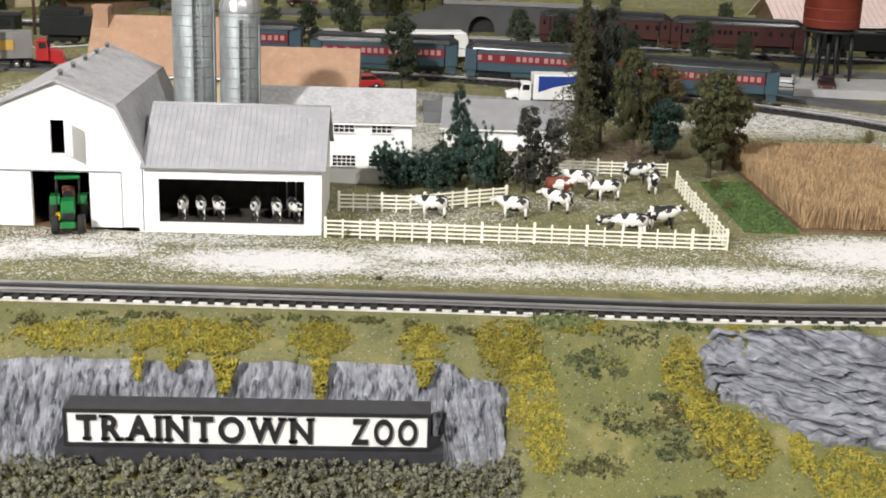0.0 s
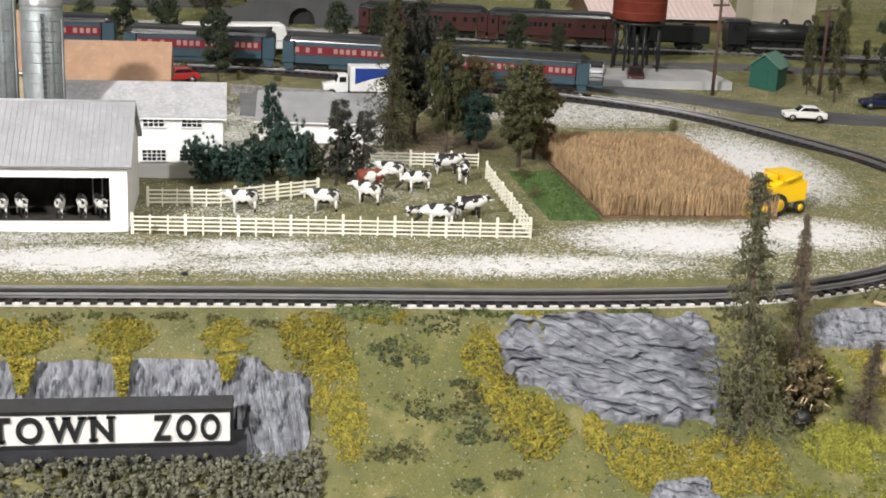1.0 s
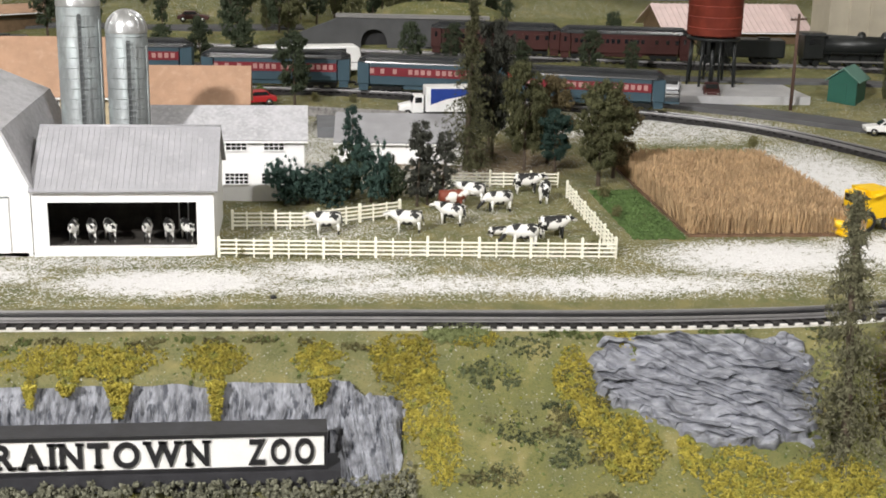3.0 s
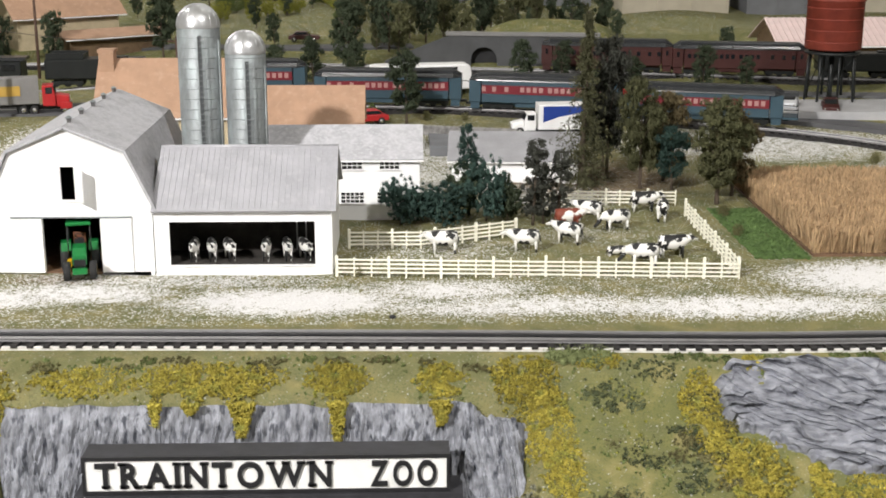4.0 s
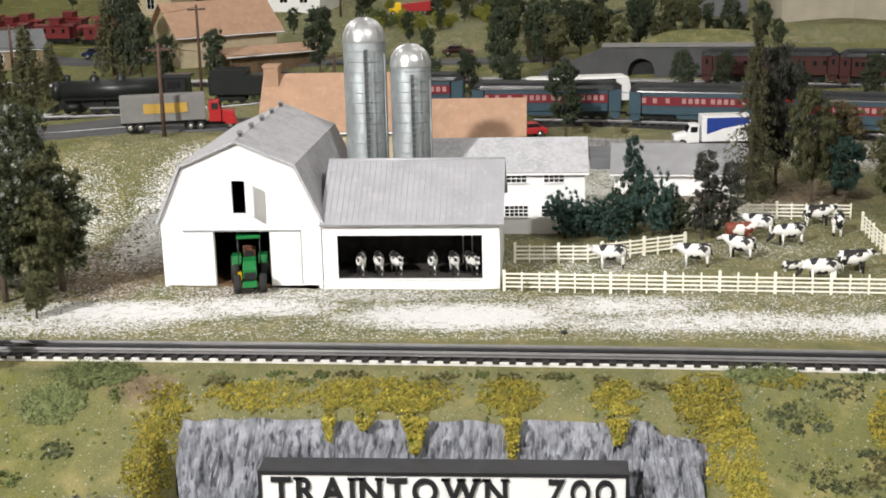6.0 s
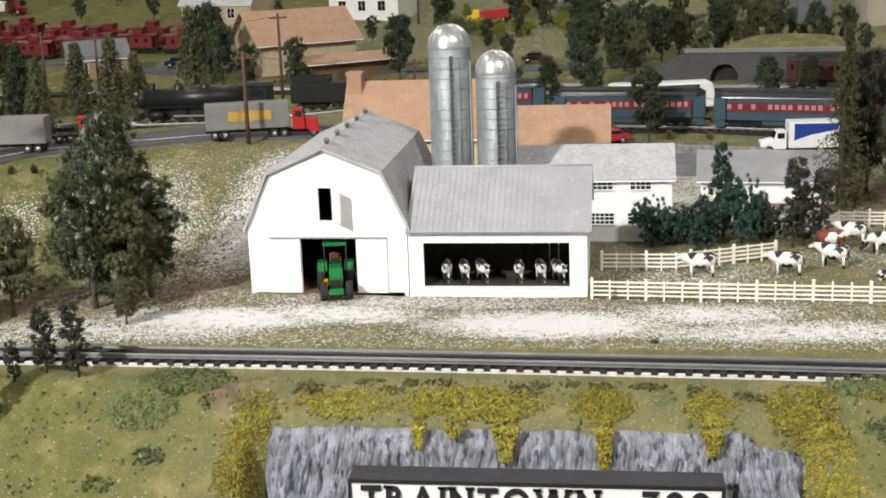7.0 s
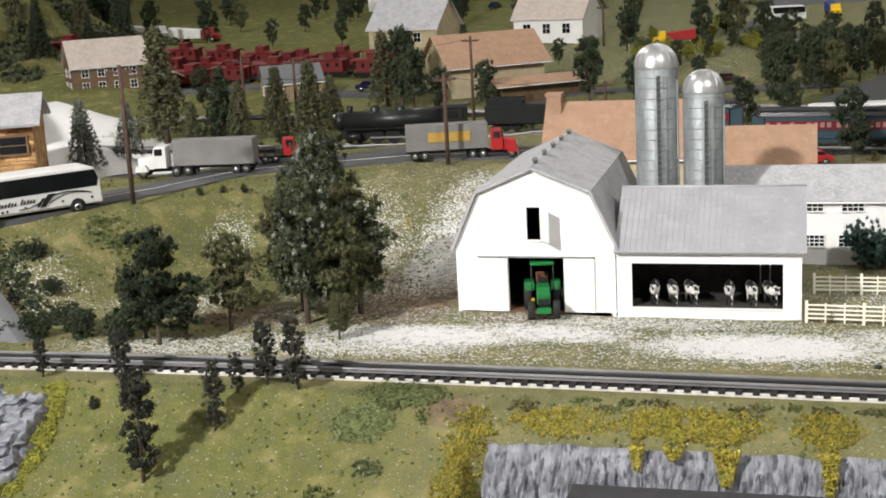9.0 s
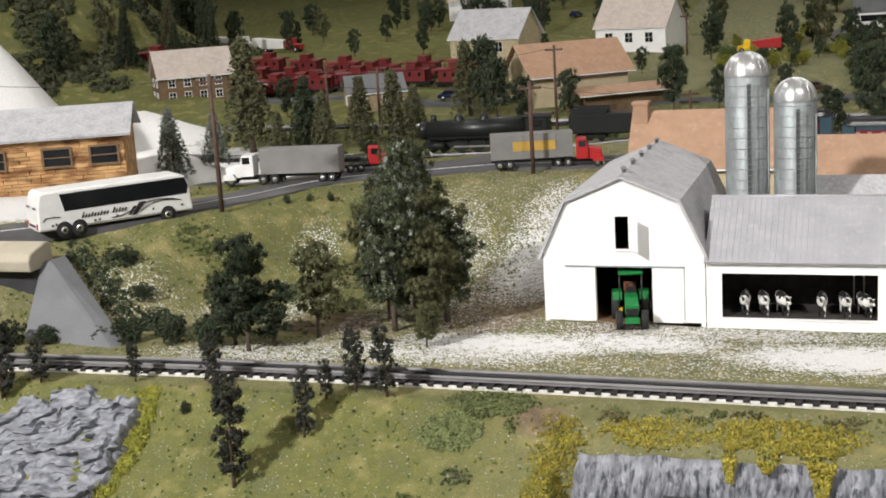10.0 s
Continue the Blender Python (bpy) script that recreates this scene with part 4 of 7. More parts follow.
outcrop("rounded grey rock outcrop on the grassy slope", -0.540, -0.447, 0.12, 0.088, 0.017, (-0.5, 0.85), 0.021, 2.2, 15.0, 280, 220, [(-0.7, -1.0), (0.75, -1.0), (1.0, -0.2), (0.95, 0.9), (0.3, 1.0), (-0.55, 0.8), (-1.0, 0.1)], ROCK_BEDDED)
outcrop("long pale grey rock shelf by the curve", 1.385, -0.378, 0.095, 0.026, 0.007, (0.2, 1), 0.01, 0.8, 19.0, 80, 40, [(-0.9, -0.8), (0.3, -1), (1, -0.2), (0.7, 1), (-0.6, 0.9), (-1, 0.2)], ROCK)
outcrop("small grey rock low on the slope", 1.09, -0.575, 0.045, 0.03, 0.009, (0.2, 1), 0.01, 0.8, 23.0, 70, 50, [(-0.9, -0.8), (0.3, -1), (1, -0.2), (0.7, 1), (-0.6, 0.9), (-1, 0.2)], ROCK)


LEAF_FROST_PINE = foliage("frosted_pine_foliage", (0.10, 0.115, 0.085), second=(0.42, 0.44, 0.43), amount=0.42)
LEAF_NEEDLE = foliage("dry_needle_foliage", (0.165, 0.16, 0.10))
LEAF_STRAW = foliage("brown_needle_foliage", (0.20, 0.16, 0.115))
LEAF_SCRUB = foliage("grey_olive_scrub", (0.165, 0.165, 0.12), 0.5)
LEAF_TUFT = foliage("straw_olive_tuft", (0.2, 0.19, 0.09))


def foam(centres, radius, leaves, leaf, rng, fluff=1.12):
    """Lumps of foam: a rough core each, with small leaf faces standing off it. Returns vertices and faces."""
    c = np.asarray(centres, float)
    r = np.asarray(radius, float)
    n, k, m = len(c), 6, 3
    th = np.pi * np.arange(m + 1) / m
    ph = 2 * np.pi * (np.arange(k)[None, :] + 0.5 * (np.arange(m + 1)[:, None] % 2)) / k
    unit = np.stack([np.sin(th)[:, None] * np.cos(ph), np.sin(th)[:, None] * np.sin(ph), np.cos(th)[:, None] * np.ones((1, k))], -1).reshape(-1, 3)
    q = 0.62 * r[:, None, None] * rng.uniform(0.75, 1.2, size=(n, (m + 1) * k, 1))
    core = (c[:, None, :] + unit[None] * q).reshape(-1, 3)
    quad = np.array([(a * k + b, (a + 1) * k + b, (a + 1) * k + (b + 1) % k, a * k + (b + 1) % k) for a in range(m) for b in range(k)])
    core_faces = (np.arange(n)[:, None, None] * (m + 1) * k + quad[None]).reshape(-1, 4)
    d = rng.normal(size=(n, leaves, 3))
    d /= np.linalg.norm(d, axis=2)[:, :, None]
    u = rng.normal(size=(n, leaves, 3))
    u -= (u * d).sum(2)[:, :, None] * d * 0.6
    u /= np.linalg.norm(u, axis=2)[:, :, None]
    w = np.cross(d, u)
    p = c[:, None, :] + d * r[:, None, None] * rng.uniform(0.65, fluff, size=(n, leaves, 1))
    s = leaf * rng.uniform(0.6, 1.4, size=(n, leaves, 1))
    blades = np.stack([p + u * s, p + w * s * 0.7 + d * s * 0.3, p - u * s, p - w * s * 0.7 - d * s * 0.2], 2).reshape(-1, 3)
    blade_faces = len(core) + np.arange(n * leaves * 4).reshape(-1, 4)
    return np.concatenate([core, blades]).tolist(), np.concatenate([core_faces, blade_faces]).tolist()


def needles(rng):
    """A ragged conifer one metre high: drooping boughs set with short needles."""
    V, F = [], []
    for _ in range(300):
        z = rng.uniform(0.02, 0.97) ** 1.15
        reach = (0.34 * (1 - z) ** 1.25 + 0.035) * rng.uniform(0.35, 1.15)
        a = rng.uniform(0, 6.283)
        droop = rng.uniform(0.1, 0.5)
        for _ in range(34):
            q = rng.uniform(0.05, 1.0)
            c = np.array((reach * q * math.cos(a), reach * q * math.sin(a), z - droop * reach * q * q)) + rng.normal(size=3) * 0.008
            d = rng.normal(size=3) + np.array((math.cos(a), math.sin(a), -0.3)) * 0.8
            d /= np.linalg.norm(d)
            w = np.cross(d, rng.normal(size=3))
            w /= np.linalg.norm(w)
            ln, wd = rng.uniform(0.012, 0.026), rng.uniform(0.0025, 0.005)
            n = len(V)
            V += [tuple(c - w * wd), tuple(c + w * wd), tuple(c + d * ln + w * wd * 0.4), tuple(c + d * ln - w * wd * 0.4)]
            F.append((n, n + 1, n + 2, n + 3))
    return V, F


def foam_mesh(name, centres, radius, leaves, leaf, mat, rng, fluff=1.12):
    V, F = foam(centres, radius, leaves, leaf, rng, fluff)
    me = bpy.data.meshes.new(name)
    me.from_pydata(V, [], F)
    me.materials.append(mat)
    return me


def crown_points(kind, rng):
    """Clump centres and sizes for a tree one metre high."""
    C, R = [], []
    if kind in ("broad", "great", "far"):
        lobes = []
        for k in range(30):
            z = 0.2 + 0.72 * (k + rng.random()) / 30
            w = 0.27 * math.sin(math.pi * min(1.0, (z - 0.10) / 0.95)) ** 0.6
            a = rng.uniform(0, 6.283)
            q = w * math.sqrt(rng.uniform(0.15, 1.0))
            lobes.append((q * math.cos(a), q * math.sin(a), z, rng.uniform(0.06, 0.125)))
        lobes += [(0, 0, 0.92, 0.06), (0, 0, 0.5, 0.13), (0.02, 0, 0.68, 0.12)]
        for x, y, z, r in lobes:
            for _ in range({"great": 22, "broad": 13, "far": 5}[kind]):
                d = rng.normal(size=3)
                d /= np.linalg.norm(d)
                d *= rng.uniform(0.5, 1.1)
                C.append((x + d[0] * r * 1.25, y + d[1] * r * 1.25, max(0.14, z + d[2] * r * 0.6)))
                R.append(rng.uniform(0.02, 0.042) if kind == "great" else rng.uniform(0.025, 0.05) * (1.5 if kind == "far" else 1.0))
    elif kind == "bush":
        lobes = [(0.34 * math.cos(a) * q, 0.34 * math.sin(a) * q, z, r) for a, q, z, r in zip(rng.uniform(0, 6.283, 16), rng.uniform(0.3, 1.0, 16), rng.uniform(0.2, 0.72, 16), rng.uniform(0.17, 0.27, 16))] + [(0, 0, 0.78, 0.2), (0, 0, 0.45, 0.3)]
        for x, y, z, r in lobes:
            for _ in range(16):
                d = rng.normal(size=3)
                d *= rng.uniform(0.6, 1.0) / np.linalg.norm(d)
                C.append((x + d[0] * r, y + d[1] * r, max(0.05, z + d[2] * r)))
                R.append(rng.uniform(0.035, 0.075))
    elif kind == "column":
        for _ in range(90):
            z = rng.uniform(0.12, 0.97)
            w = 0.15 * (1 - 0.55 * abs(z - 0.42)) * rng.uniform(0.3, 1.0)
            a = rng.uniform(0, 2 * math.pi)
            C.append((w * math.cos(a), w * math.sin(a), z))
            R.append(rng.uniform(0.028, 0.055))
    else:
        for k in range(15):
            z = 0.12 + 0.86 * k / 15
            w = 0.22 * (1 - (z - 0.1) / 0.95) + 0.012
            n = 7 if k < 9 else 5
            for i in range(n):
                a = 2 * math.pi * (i + rng.uniform(-0.25, 0.25)) / n + k
                for q in (0.45, 0.95):
                    C.append((w * q * math.cos(a), w * q * math.sin(a), z - 0.05 * q + rng.uniform(-0.012, 0.012)))
                    R.append(rng.uniform(0.022, 0.038))
    return C, R


def trunk_shape(kind, rng, height_to):
    s = Shape()
    bend = [(0, 0, -0.03), (0.008, 0.004, 0.25 * height_to), (-0.006, 0.006, 0.6 * height_to), (0.004, 0, height_to)]
    r = [0.028, 0.022, 0.015, 0.006] if kind != "column" else [0.02, 0.016, 0.012, 0.005]
    for (a, b, ra, rb) in zip(bend, bend[1:], r, r[1:]):
        s.tube(a, b, ra, rb, n=7)
    if kind in ("broad", "great", "far"):
        for _ in range(6):
            a, z = rng.uniform(0, 6.28), rng.uniform(0.22, 0.55)
            s.tube((0, 0, z), (0.2 * math.cos(a), 0.2 * math.sin(a), z + 0.18), 0.010, 0.004, n=5)
    return s


TREES = {}


def tree_data(kind, mat, variant):
    key = (kind, mat.name, variant)
    if key not in TREES:
        rng = np.random.default_rng(variant * 17 + len(kind))
        C, R = crown_points(kind, rng)
        leaves, leaf = {"broad": (22, 0.0095), "far": (14, 0.017), "great": (28, 0.0075), "bush": (24, 0.0125), "column": (44, 0.0105), "pine": (20, 0.013), "ragged": (11, 0.011)}[kind]
        if kind == "ragged":
            crown = bpy.data.meshes.new("crown")
            V, F = needles(rng)
            crown.from_pydata(V, [], F)
            crown.materials.append(mat)
        else:
            crown = foam_mesh("crown", C, R, leaves, leaf, mat, rng, {"bush": 1.25, "column": 1.25, "great": 1.75}.get(kind, 1.6))
        TREES[key] = (crown, trunk_shape(kind, rng, {"broad": 0.75, "far": 0.75, "great": 0.75, "bush": 0.3, "column": 0.9, "pine": 0.97, "ragged": 0.98}[kind]).mesh("trunk", BARK))
    return TREES[key]


def tree(kind, mat, x, y, h, wide=1.0, label="", name="tree", category="tree", lift=0.0):
    kind = "far" if kind == "broad" and y > 1.6 else kind
    crown, trunk = tree_data(kind, mat, random.randrange(3))
    t = thing(name, pose(x, y, height(x, y) + lift, random.uniform(-3, 3), random.uniform(-3, 3), random.uniform(0, 360)) @ Matrix.Diagonal((h * wide, h * wide, h, 1)), label, category)
    part("trunk", trunk, BARK, t)
    part("crown", crown, mat, t)
    return t


# the slope by the tracks
for x, y, h, w in [(-0.198, -0.402, 0.088, 1.0), (-0.262, -0.466, 0.142, 0.95), (-0.345, -0.345, 0.07, 1.3), (-0.155, -0.338, 0.08, 1.25), (-0.11, -0.35, 0.09, 1.15), (-0.46, -0.338, 0.055, 1.2), (-0.59, -0.356, 0.06, 1.7), (-0.635, -0.378, 0.115, 1.2), (-0.185, -0.36, 0.05, 1.3)]:
    tree("column", LEAF_BLACKISH, x, y, h, w, "small dark lumpy foam tree on the grassy slope")
tree("great", LEAF_DARK, -0.372, -0.19, 0.165, 0.8, "dark green round-topped tree by the track")
tree("broad", LEAF_DARK, -0.345, -0.165, 0.095, 1.2, "low dark green tree by the track")
tree("broad", LEAF_DARK, -0.405, -0.165, 0.09, 1.25, "low dark green tree by the track")
tree("broad", LEAF_OLIVE, -0.30, -0.115, 0.14, 0.8, "brownish green tree below the road bank")
tree("broad", LEAF_OLIVE, -0.128, -0.15, 0.065, 0.9, "small olive tree beside the barnyard")
tree("great", LEAF_FROST, -0.20, -0.075, 0.215, 0.8, "large olive tree dusted with white flakes")
tree("great", LEAF_OLIVE, -0.148, -0.075, 0.16, 0.8, "olive tree at the edge of the barnyard")
tree("great", LEAF_OLIVE, -0.232, -0.01, 0.195, 0.85, "large brownish green tree on the bank")
tree("great", LEAF_OLIVE, -0.165, 0.0, 0.19, 0.95, "large olive tree on the bank")
tree("great", LEAF_FROST, -0.212, 0.05, 0.262, 0.72, "tall olive tree rising over the others")
tree("great", LEAF_FROST, -0.14, -0.02, 0.17, 1.0, "olive tree dusted with white flakes")
for x, y, h, w in [(-0.5, -0.165, 0.05, 1.0), (-0.44, -0.17, 0.055, 1.1), (-0.57, -0.175, 0.045, 1.2), (-0.62, -0.17, 0.03, 1.4), (-0.70, -0.19, 0.035, 1.4), (-0.75, -0.2, 0.045, 1.2), (-0.53, -0.13, 0.04, 1.3), (-0.58, -0.08, 0.035, 1.5), (-0.63, -0.03, 0.03, 1.6), (-0.68, 0.02, 0.03, 1.6)]:
    tree("bush", LEAF_DARK, x, y, h, w, "dark green foam bush at the foot of the bank", "bush", "bush", -0.006)
for x, y, h in [(-0.53, 0.3, 0.02), (-0.5, 0.33, 0.018), (-0.47, 0.35, 0.02), (0.505, -0.012, 0.021), (0.998, -0.012, 0.023), (1.486, 0.714, 0.03), (-0.365, -0.384, 0.02), (0.62, 1.03, 0.025), (0.70, 1.03, 0.022), (1.09, 0.31, 0.03), (1.08, 0.18, 0.025), (0.965, 0.075, 0.014)]:
    tree("bush", LEAF_TUFT if x > 0.4 else LEAF_DARK, x, y, h, 0.8, "small tuft of olive foam", "bush", "bush", -0.003)

# the paddock
for x, y, h, w, m in [(0.562, 0.268, 0.088, 0.85, LEAF_BLUE), (0.632, 0.262, 0.080, 1.05, LEAF_BLUE), (0.70, 0.285, 0.115, 0.76, LEAF_BLUE), (0.665, 0.31, 0.10, 0.8, LEAF_DARK), (0.598, 0.285, 0.07, 1.0, LEAF_BLUE), (0.735, 0.29, 0.085, 0.7, LEAF_DARK)]:
    tree("bush", m, x, y, h, w, "dark blue-green round bush behind the fence", "bush", "bush", -0.004)
tree("column", LEAF_BLUE, 0.672, 0.335, 0.152, 0.8, "narrow dark green tree behind the bushes")
for x, y, h, w in [(0.772, 0.262, 0.145, 0.95), (0.815, 0.29, 0.122, 1.05), (0.79, 0.272, 0.09, 1.4)]:
    tree("column", LEAF_BLACKISH, x, y, h, w, "narrow near-black foam tree in the paddock's corner")
tree("ragged", LEAF_PINE, 0.89, 0.55, 0.32, 0.7, "very tall olive-grey conifer behind the paddock")
for x, y, h, w, m in [(0.945, 0.62, 0.27, 0.5, LEAF_BLACKISH), (0.99, 0.52, 0.205, 0.62, LEAF_OLIVE), (1.045, 0.51, 0.12, 0.85, LEAF_BLUE), (1.10, 0.40, 0.19, 0.85, LEAF_OLIVE), (1.045, 0.59, 0.17, 0.8, LEAF_BROWN), (1.14, 0.46, 0.16, 0.85, LEAF_BROWN), (0.95, 0.70, 0.19, 0.6, LEAF_DARK)]:
    tree("great", m, x, y, h, w, "leafy foam tree behind the cow paddock")
tree("ragged", LEAF_NEEDLE, 1.183, -0.49, 0.30, 0.72, "tall ragged conifer on the front slope")
tree("ragged", LEAF_STRAW, 1.262, -0.435, 0.20, 0.55, "bare brownish conifer on the front slope")
tree("ragged", LEAF_STRAW, 1.325, -0.49, 0.10, 1.1, "stunted brown conifer on the front slope")

# farther trees
for x, y, h in [(0.27, 1.30, 0.115), (0.355, 1.36, 0.12), (0.45, 1.38, 0.125), (0.575, 1.0, 0.165), (0.85, 1.26, 0.135), (1.27, 1.28, 0.12), (1.38, 1.3, 0.09), (1.1, 1.22, 0.10), (1.48, 1.88, 0.06), (2.09, 0.97, 0.225), (2.2, 1.1, 0.2), (0.95, 1.40, 0.115)]:
    tree("broad", LEAF_DARK, x, y, h, 0.72, "dark green foam tree near the rear tracks")
for x, y, h in [(1.89, 1.0, 0.18), (1.93, 0.94, 0.235), (2.07, 1.09, 0.11), (1.98, 1.2, 0.12)]:
    tree("column", LEAF_OLIVE, x, y, h, 0.6, "tall narrow brown-green tree by the road")
for x, y, h in [(-0.6, 1.77, 0.23), (-0.55, 1.72, 0.18), (-0.45, 1.62, 0.13), (-0.34, 1.7, 0.14), (-0.07, 1.76, 0.18), (-0.09, 2.78, 0.16), (0.43, 1.55, 0.2), (-0.28, 2.5, 0.09), (-1.25, 1.86, 0.125), (-0.77, 3.2, 0.07), (0.26, 2.8, 0.08), (0.53, 1.85, 0.18)]:
    tree("broad", LEAF_DARK, x, y, h, 0.72, "dark green foam tree among the far houses")
for x, y, h in [(0.71, 2.2, 0.12), (0.62, 2.3, 0.11), (-0.71, 2.16, 0.15), (-0.41, 2.0, 0.13), (-0.1, 2.05, 0.15), (0.05, 1.75, 0.12), (0.8, 2.1, 0.09), (0.9, 2.2, 0.1), (0.32, 1.73, 0.07), (0.21, 1.92, 0.1), (1.41, 1.62, 0.1), (0.12, 2.3, 0.1), (-1.6, 3.3, 0.12), (-1.3, 3.3, 0.13), (0.4, 2.4, 0.09), (0.5, 2.6, 0.1), (0.2, 2.5, 0.09)]:
    tree("broad", LEAF_DARK, x, y, h, 0.7, "small far tree of dark green foam")
for x, y, h in [(-0.16, 1.41, 0.07), (-0.2, 1.5, 0.05), (0.02, 1.3, 0.07), (0.5, 1.05, 0.04), (0.66, 1.34, 0.03), (1.15, 1.24, 0.03), (-0.3, 1.55, 0.04)]:
    tree("bush", LEAF_GREEN if h < 0.06 else LEAF_DARK, x, y, h, 0.9, "green foam bush beside the rear track", "bush", "bush", -0.004)
for x, y, h, m in [(-1.0, 0.745, 0.165, LEAF_FROST_PINE), (-0.965, 0.865, 0.135, LEAF_FROST_PINE), (-1.15, 0.98, 0.12, LEAF_PINE), (-1.06, 1.24, 0.31, LEAF_PINE), (-0.98, 1.4, 0.15, LEAF_PINE), (-0.81, 1.36, 0.19, LEAF_PINE), (-0.69, 1.3, 0.21, LEAF_PINE), (-0.69, 1.45, 0.15, LEAF_PINE), (-0.65, 1.8, 0.23, LEAF_PINE), (-0.94, 1.3, 0.2, LEAF_DARK), (-0.86, 0.98, 0.14, LEAF_PINE), (-0.88, 1.28, 0.16, LEAF_PINE), (-0.75, 0.98, 0.15, LEAF_PINE)]:
    tree("pine", m, x, y, h, 1.1, "conifer flecked with white by the rear track")
rng = np.random.default_rng(4)
for _ in range(46):
    a, q = rng.uniform(-1.3, 1.2), rng.uniform(0.2, 1.1)
    x, y = -2.75 + q * math.cos(a) * 0.75, 2.5 + q * math.sin(a) * 0.75
    tree("broad" if rng.random() < 0.6 else "pine", LEAF_DARK if rng.random() < 0.6 else LEAF_PINE, x, y, rng.uniform(0.12, 0.24), 0.8, "dark tree on the wooded mountainside")
gm = np.random.default_rng(12)
C = [(gm.uniform(-3.4, -1.95), gm.uniform(1.75, 3.2)) for _ in range(5200)]
C = [(x, y, height(x, y)) for x, y in C if land(x, y) > 0.17 and noise.noise(Vector((x * 4, y * 4, 3))) > -0.08]
tagged(new("mountain_scrub", foam_mesh("mountain_scrub", C, [gm.uniform(0.014, 0.034) for _ in C], 12, 0.009, LEAF_MOUNTAIN, gm)), "dense dark scrub covering the mountainside", "scrub", kind="stuff")
for _ in range(10):
    x, y = rng.uniform(-2.6, -2.0), rng.uniform(2.5, 3.7)
    tree("broad" if rng.random() < 0.7 else "pine", LEAF_DARK, x, y, rng.uniform(0.14, 0.3), 0.75, "dark tree in the wood behind the brown house")
for _ in range(26):
    x, y = rng.uniform(0.35, 1.0), rng.uniform(1.95, 2.9)
    tree("broad", LEAF_DARK if rng.random() < 0.7 else LEAF_OLIVE, x, y, rng.uniform(0.08, 0.16), 0.75, "dark green tree on the far hillside")
for _ in range(30):
    x, y = rng.uniform(-0.15, 0.4), rng.uniform(2.35, 3.4)
    tree("bush", LEAF_LIME if rng.random() < 0.5 else LEAF_GREEN, x, y, rng.uniform(0.03, 0.07), 1.1, "yellow-green foam bush on the far hillside", "bush", "bush")
for _ in range(16):
    x, y = rng.uniform(-1.0, -0.55), rng.uniform(0.9, 1.5)
    tree("bush", LEAF_DARK, x, y, rng.uniform(0.02, 0.05), 1.2, "dark green foam bush by the rear track", "bush", "bush")
for _ in range(24):
    x, y = rng.uniform(0.4, 1.35), rng.uniform(1.78, 2.5)
    tree("broad", LEAF_DARK if rng.random() < 0.6 else LEAF_OLIVE, x, y, rng.uniform(0.07, 0.15), 0.75, "dark green tree on the hill over the tunnel")
for _ in range(44):
    x, y = rng.uniform(-2.3, 0.3), rng.uniform(2.85, 4.6)
    if not (-1.3 < x < -0.15 and y < 3.4) and abs(x + 2.0 - 0.3 * (4.5 - y)) > 0.12:
        tree("broad" if rng.random() < 0.75 else "column", LEAF_DARK if rng.random() < 0.7 else LEAF_OLIVE, x, y, rng.uniform(0.1, 0.22), 0.8, "dark foam tree among the far fields")
for _ in range(34):
    x, y = rng.uniform(-2.2, 3.2), rng.uniform(3.7, 5.6)
    tree("broad", LEAF_DARK, x, y, rng.uniform(0.1, 0.2), 0.75, "dark tree at the layout's far end")


# ground foam
def patch(cx, cy, rx, ry, mat, label, density=1.0, r=(0.0009, 0.0021), name="shrub", hang=0.0, leaf=0.0011):
    g = np.random.default_rng(int(abs(cx * 1000) + abs(cy * 7000)))
    n = int(density * 150000 * rx * ry * 3.14) + 8
    C, R = [], []
    for _ in range(n):
        a, q = g.uniform(0, 6.283), math.sqrt(g.uniform(0, 1)) * (0.8 + 0.35 * noise.noise(Vector((cx * 50, g.uniform(0, 6), 1))))
        x, y = cx + 1.12 * rx * q * math.cos(a), cy + 1.2 * ry * q * math.sin(a)
        if noise.noise(Vector((x * 60, y * 60, 5))) < -0.42:
            continue
        C.append((x, y - hang, land(x, y) + 0.001 - (g.uniform(0, 0.06) if hang else 0)))
        R.append(g.uniform(*r) * (1.15 - 0.5 * q))
    return tagged(new(name, foam_mesh(name, C, R, 15, leaf, mat, g, 2.1)), label, "shrub")


YEL = "mustard-yellow foam shrubs spreading over the slope"
for cx, cy, rx, ry in [(0.215, -0.383, 0.064, 0.022), (0.108, -0.405, 0.036, 0.036), (0.105, -0.45, 0.034, 0.04), (0.345, -0.38, 0.092, 0.024), (0.491, -0.38, 0.038, 0.025), (0.606, -0.384, 0.03, 0.027), (0.70, -0.385, 0.045, 0.036), (0.724, -0.43, 0.032, 0.045), (0.735, -0.48, 0.025, 0.04),
                       (0.894, -0.408, 0.026, 0.036), (0.905, -0.45, 0.024, 0.03), (0.962, -0.366, 0.018, 0.01), (0.94, -0.485, 0.042, 0.036), (1.005, -0.495, 0.014, 0.024), (1.055, -0.525, 0.045, 0.036), (1.154, -0.535, 0.07, 0.036), (1.375, -0.425, 0.045, 0.045), (0.785, -0.36, 0.03, 0.013)]:
    patch(cx, cy, rx, ry, LEAF_YELLOW, YEL)
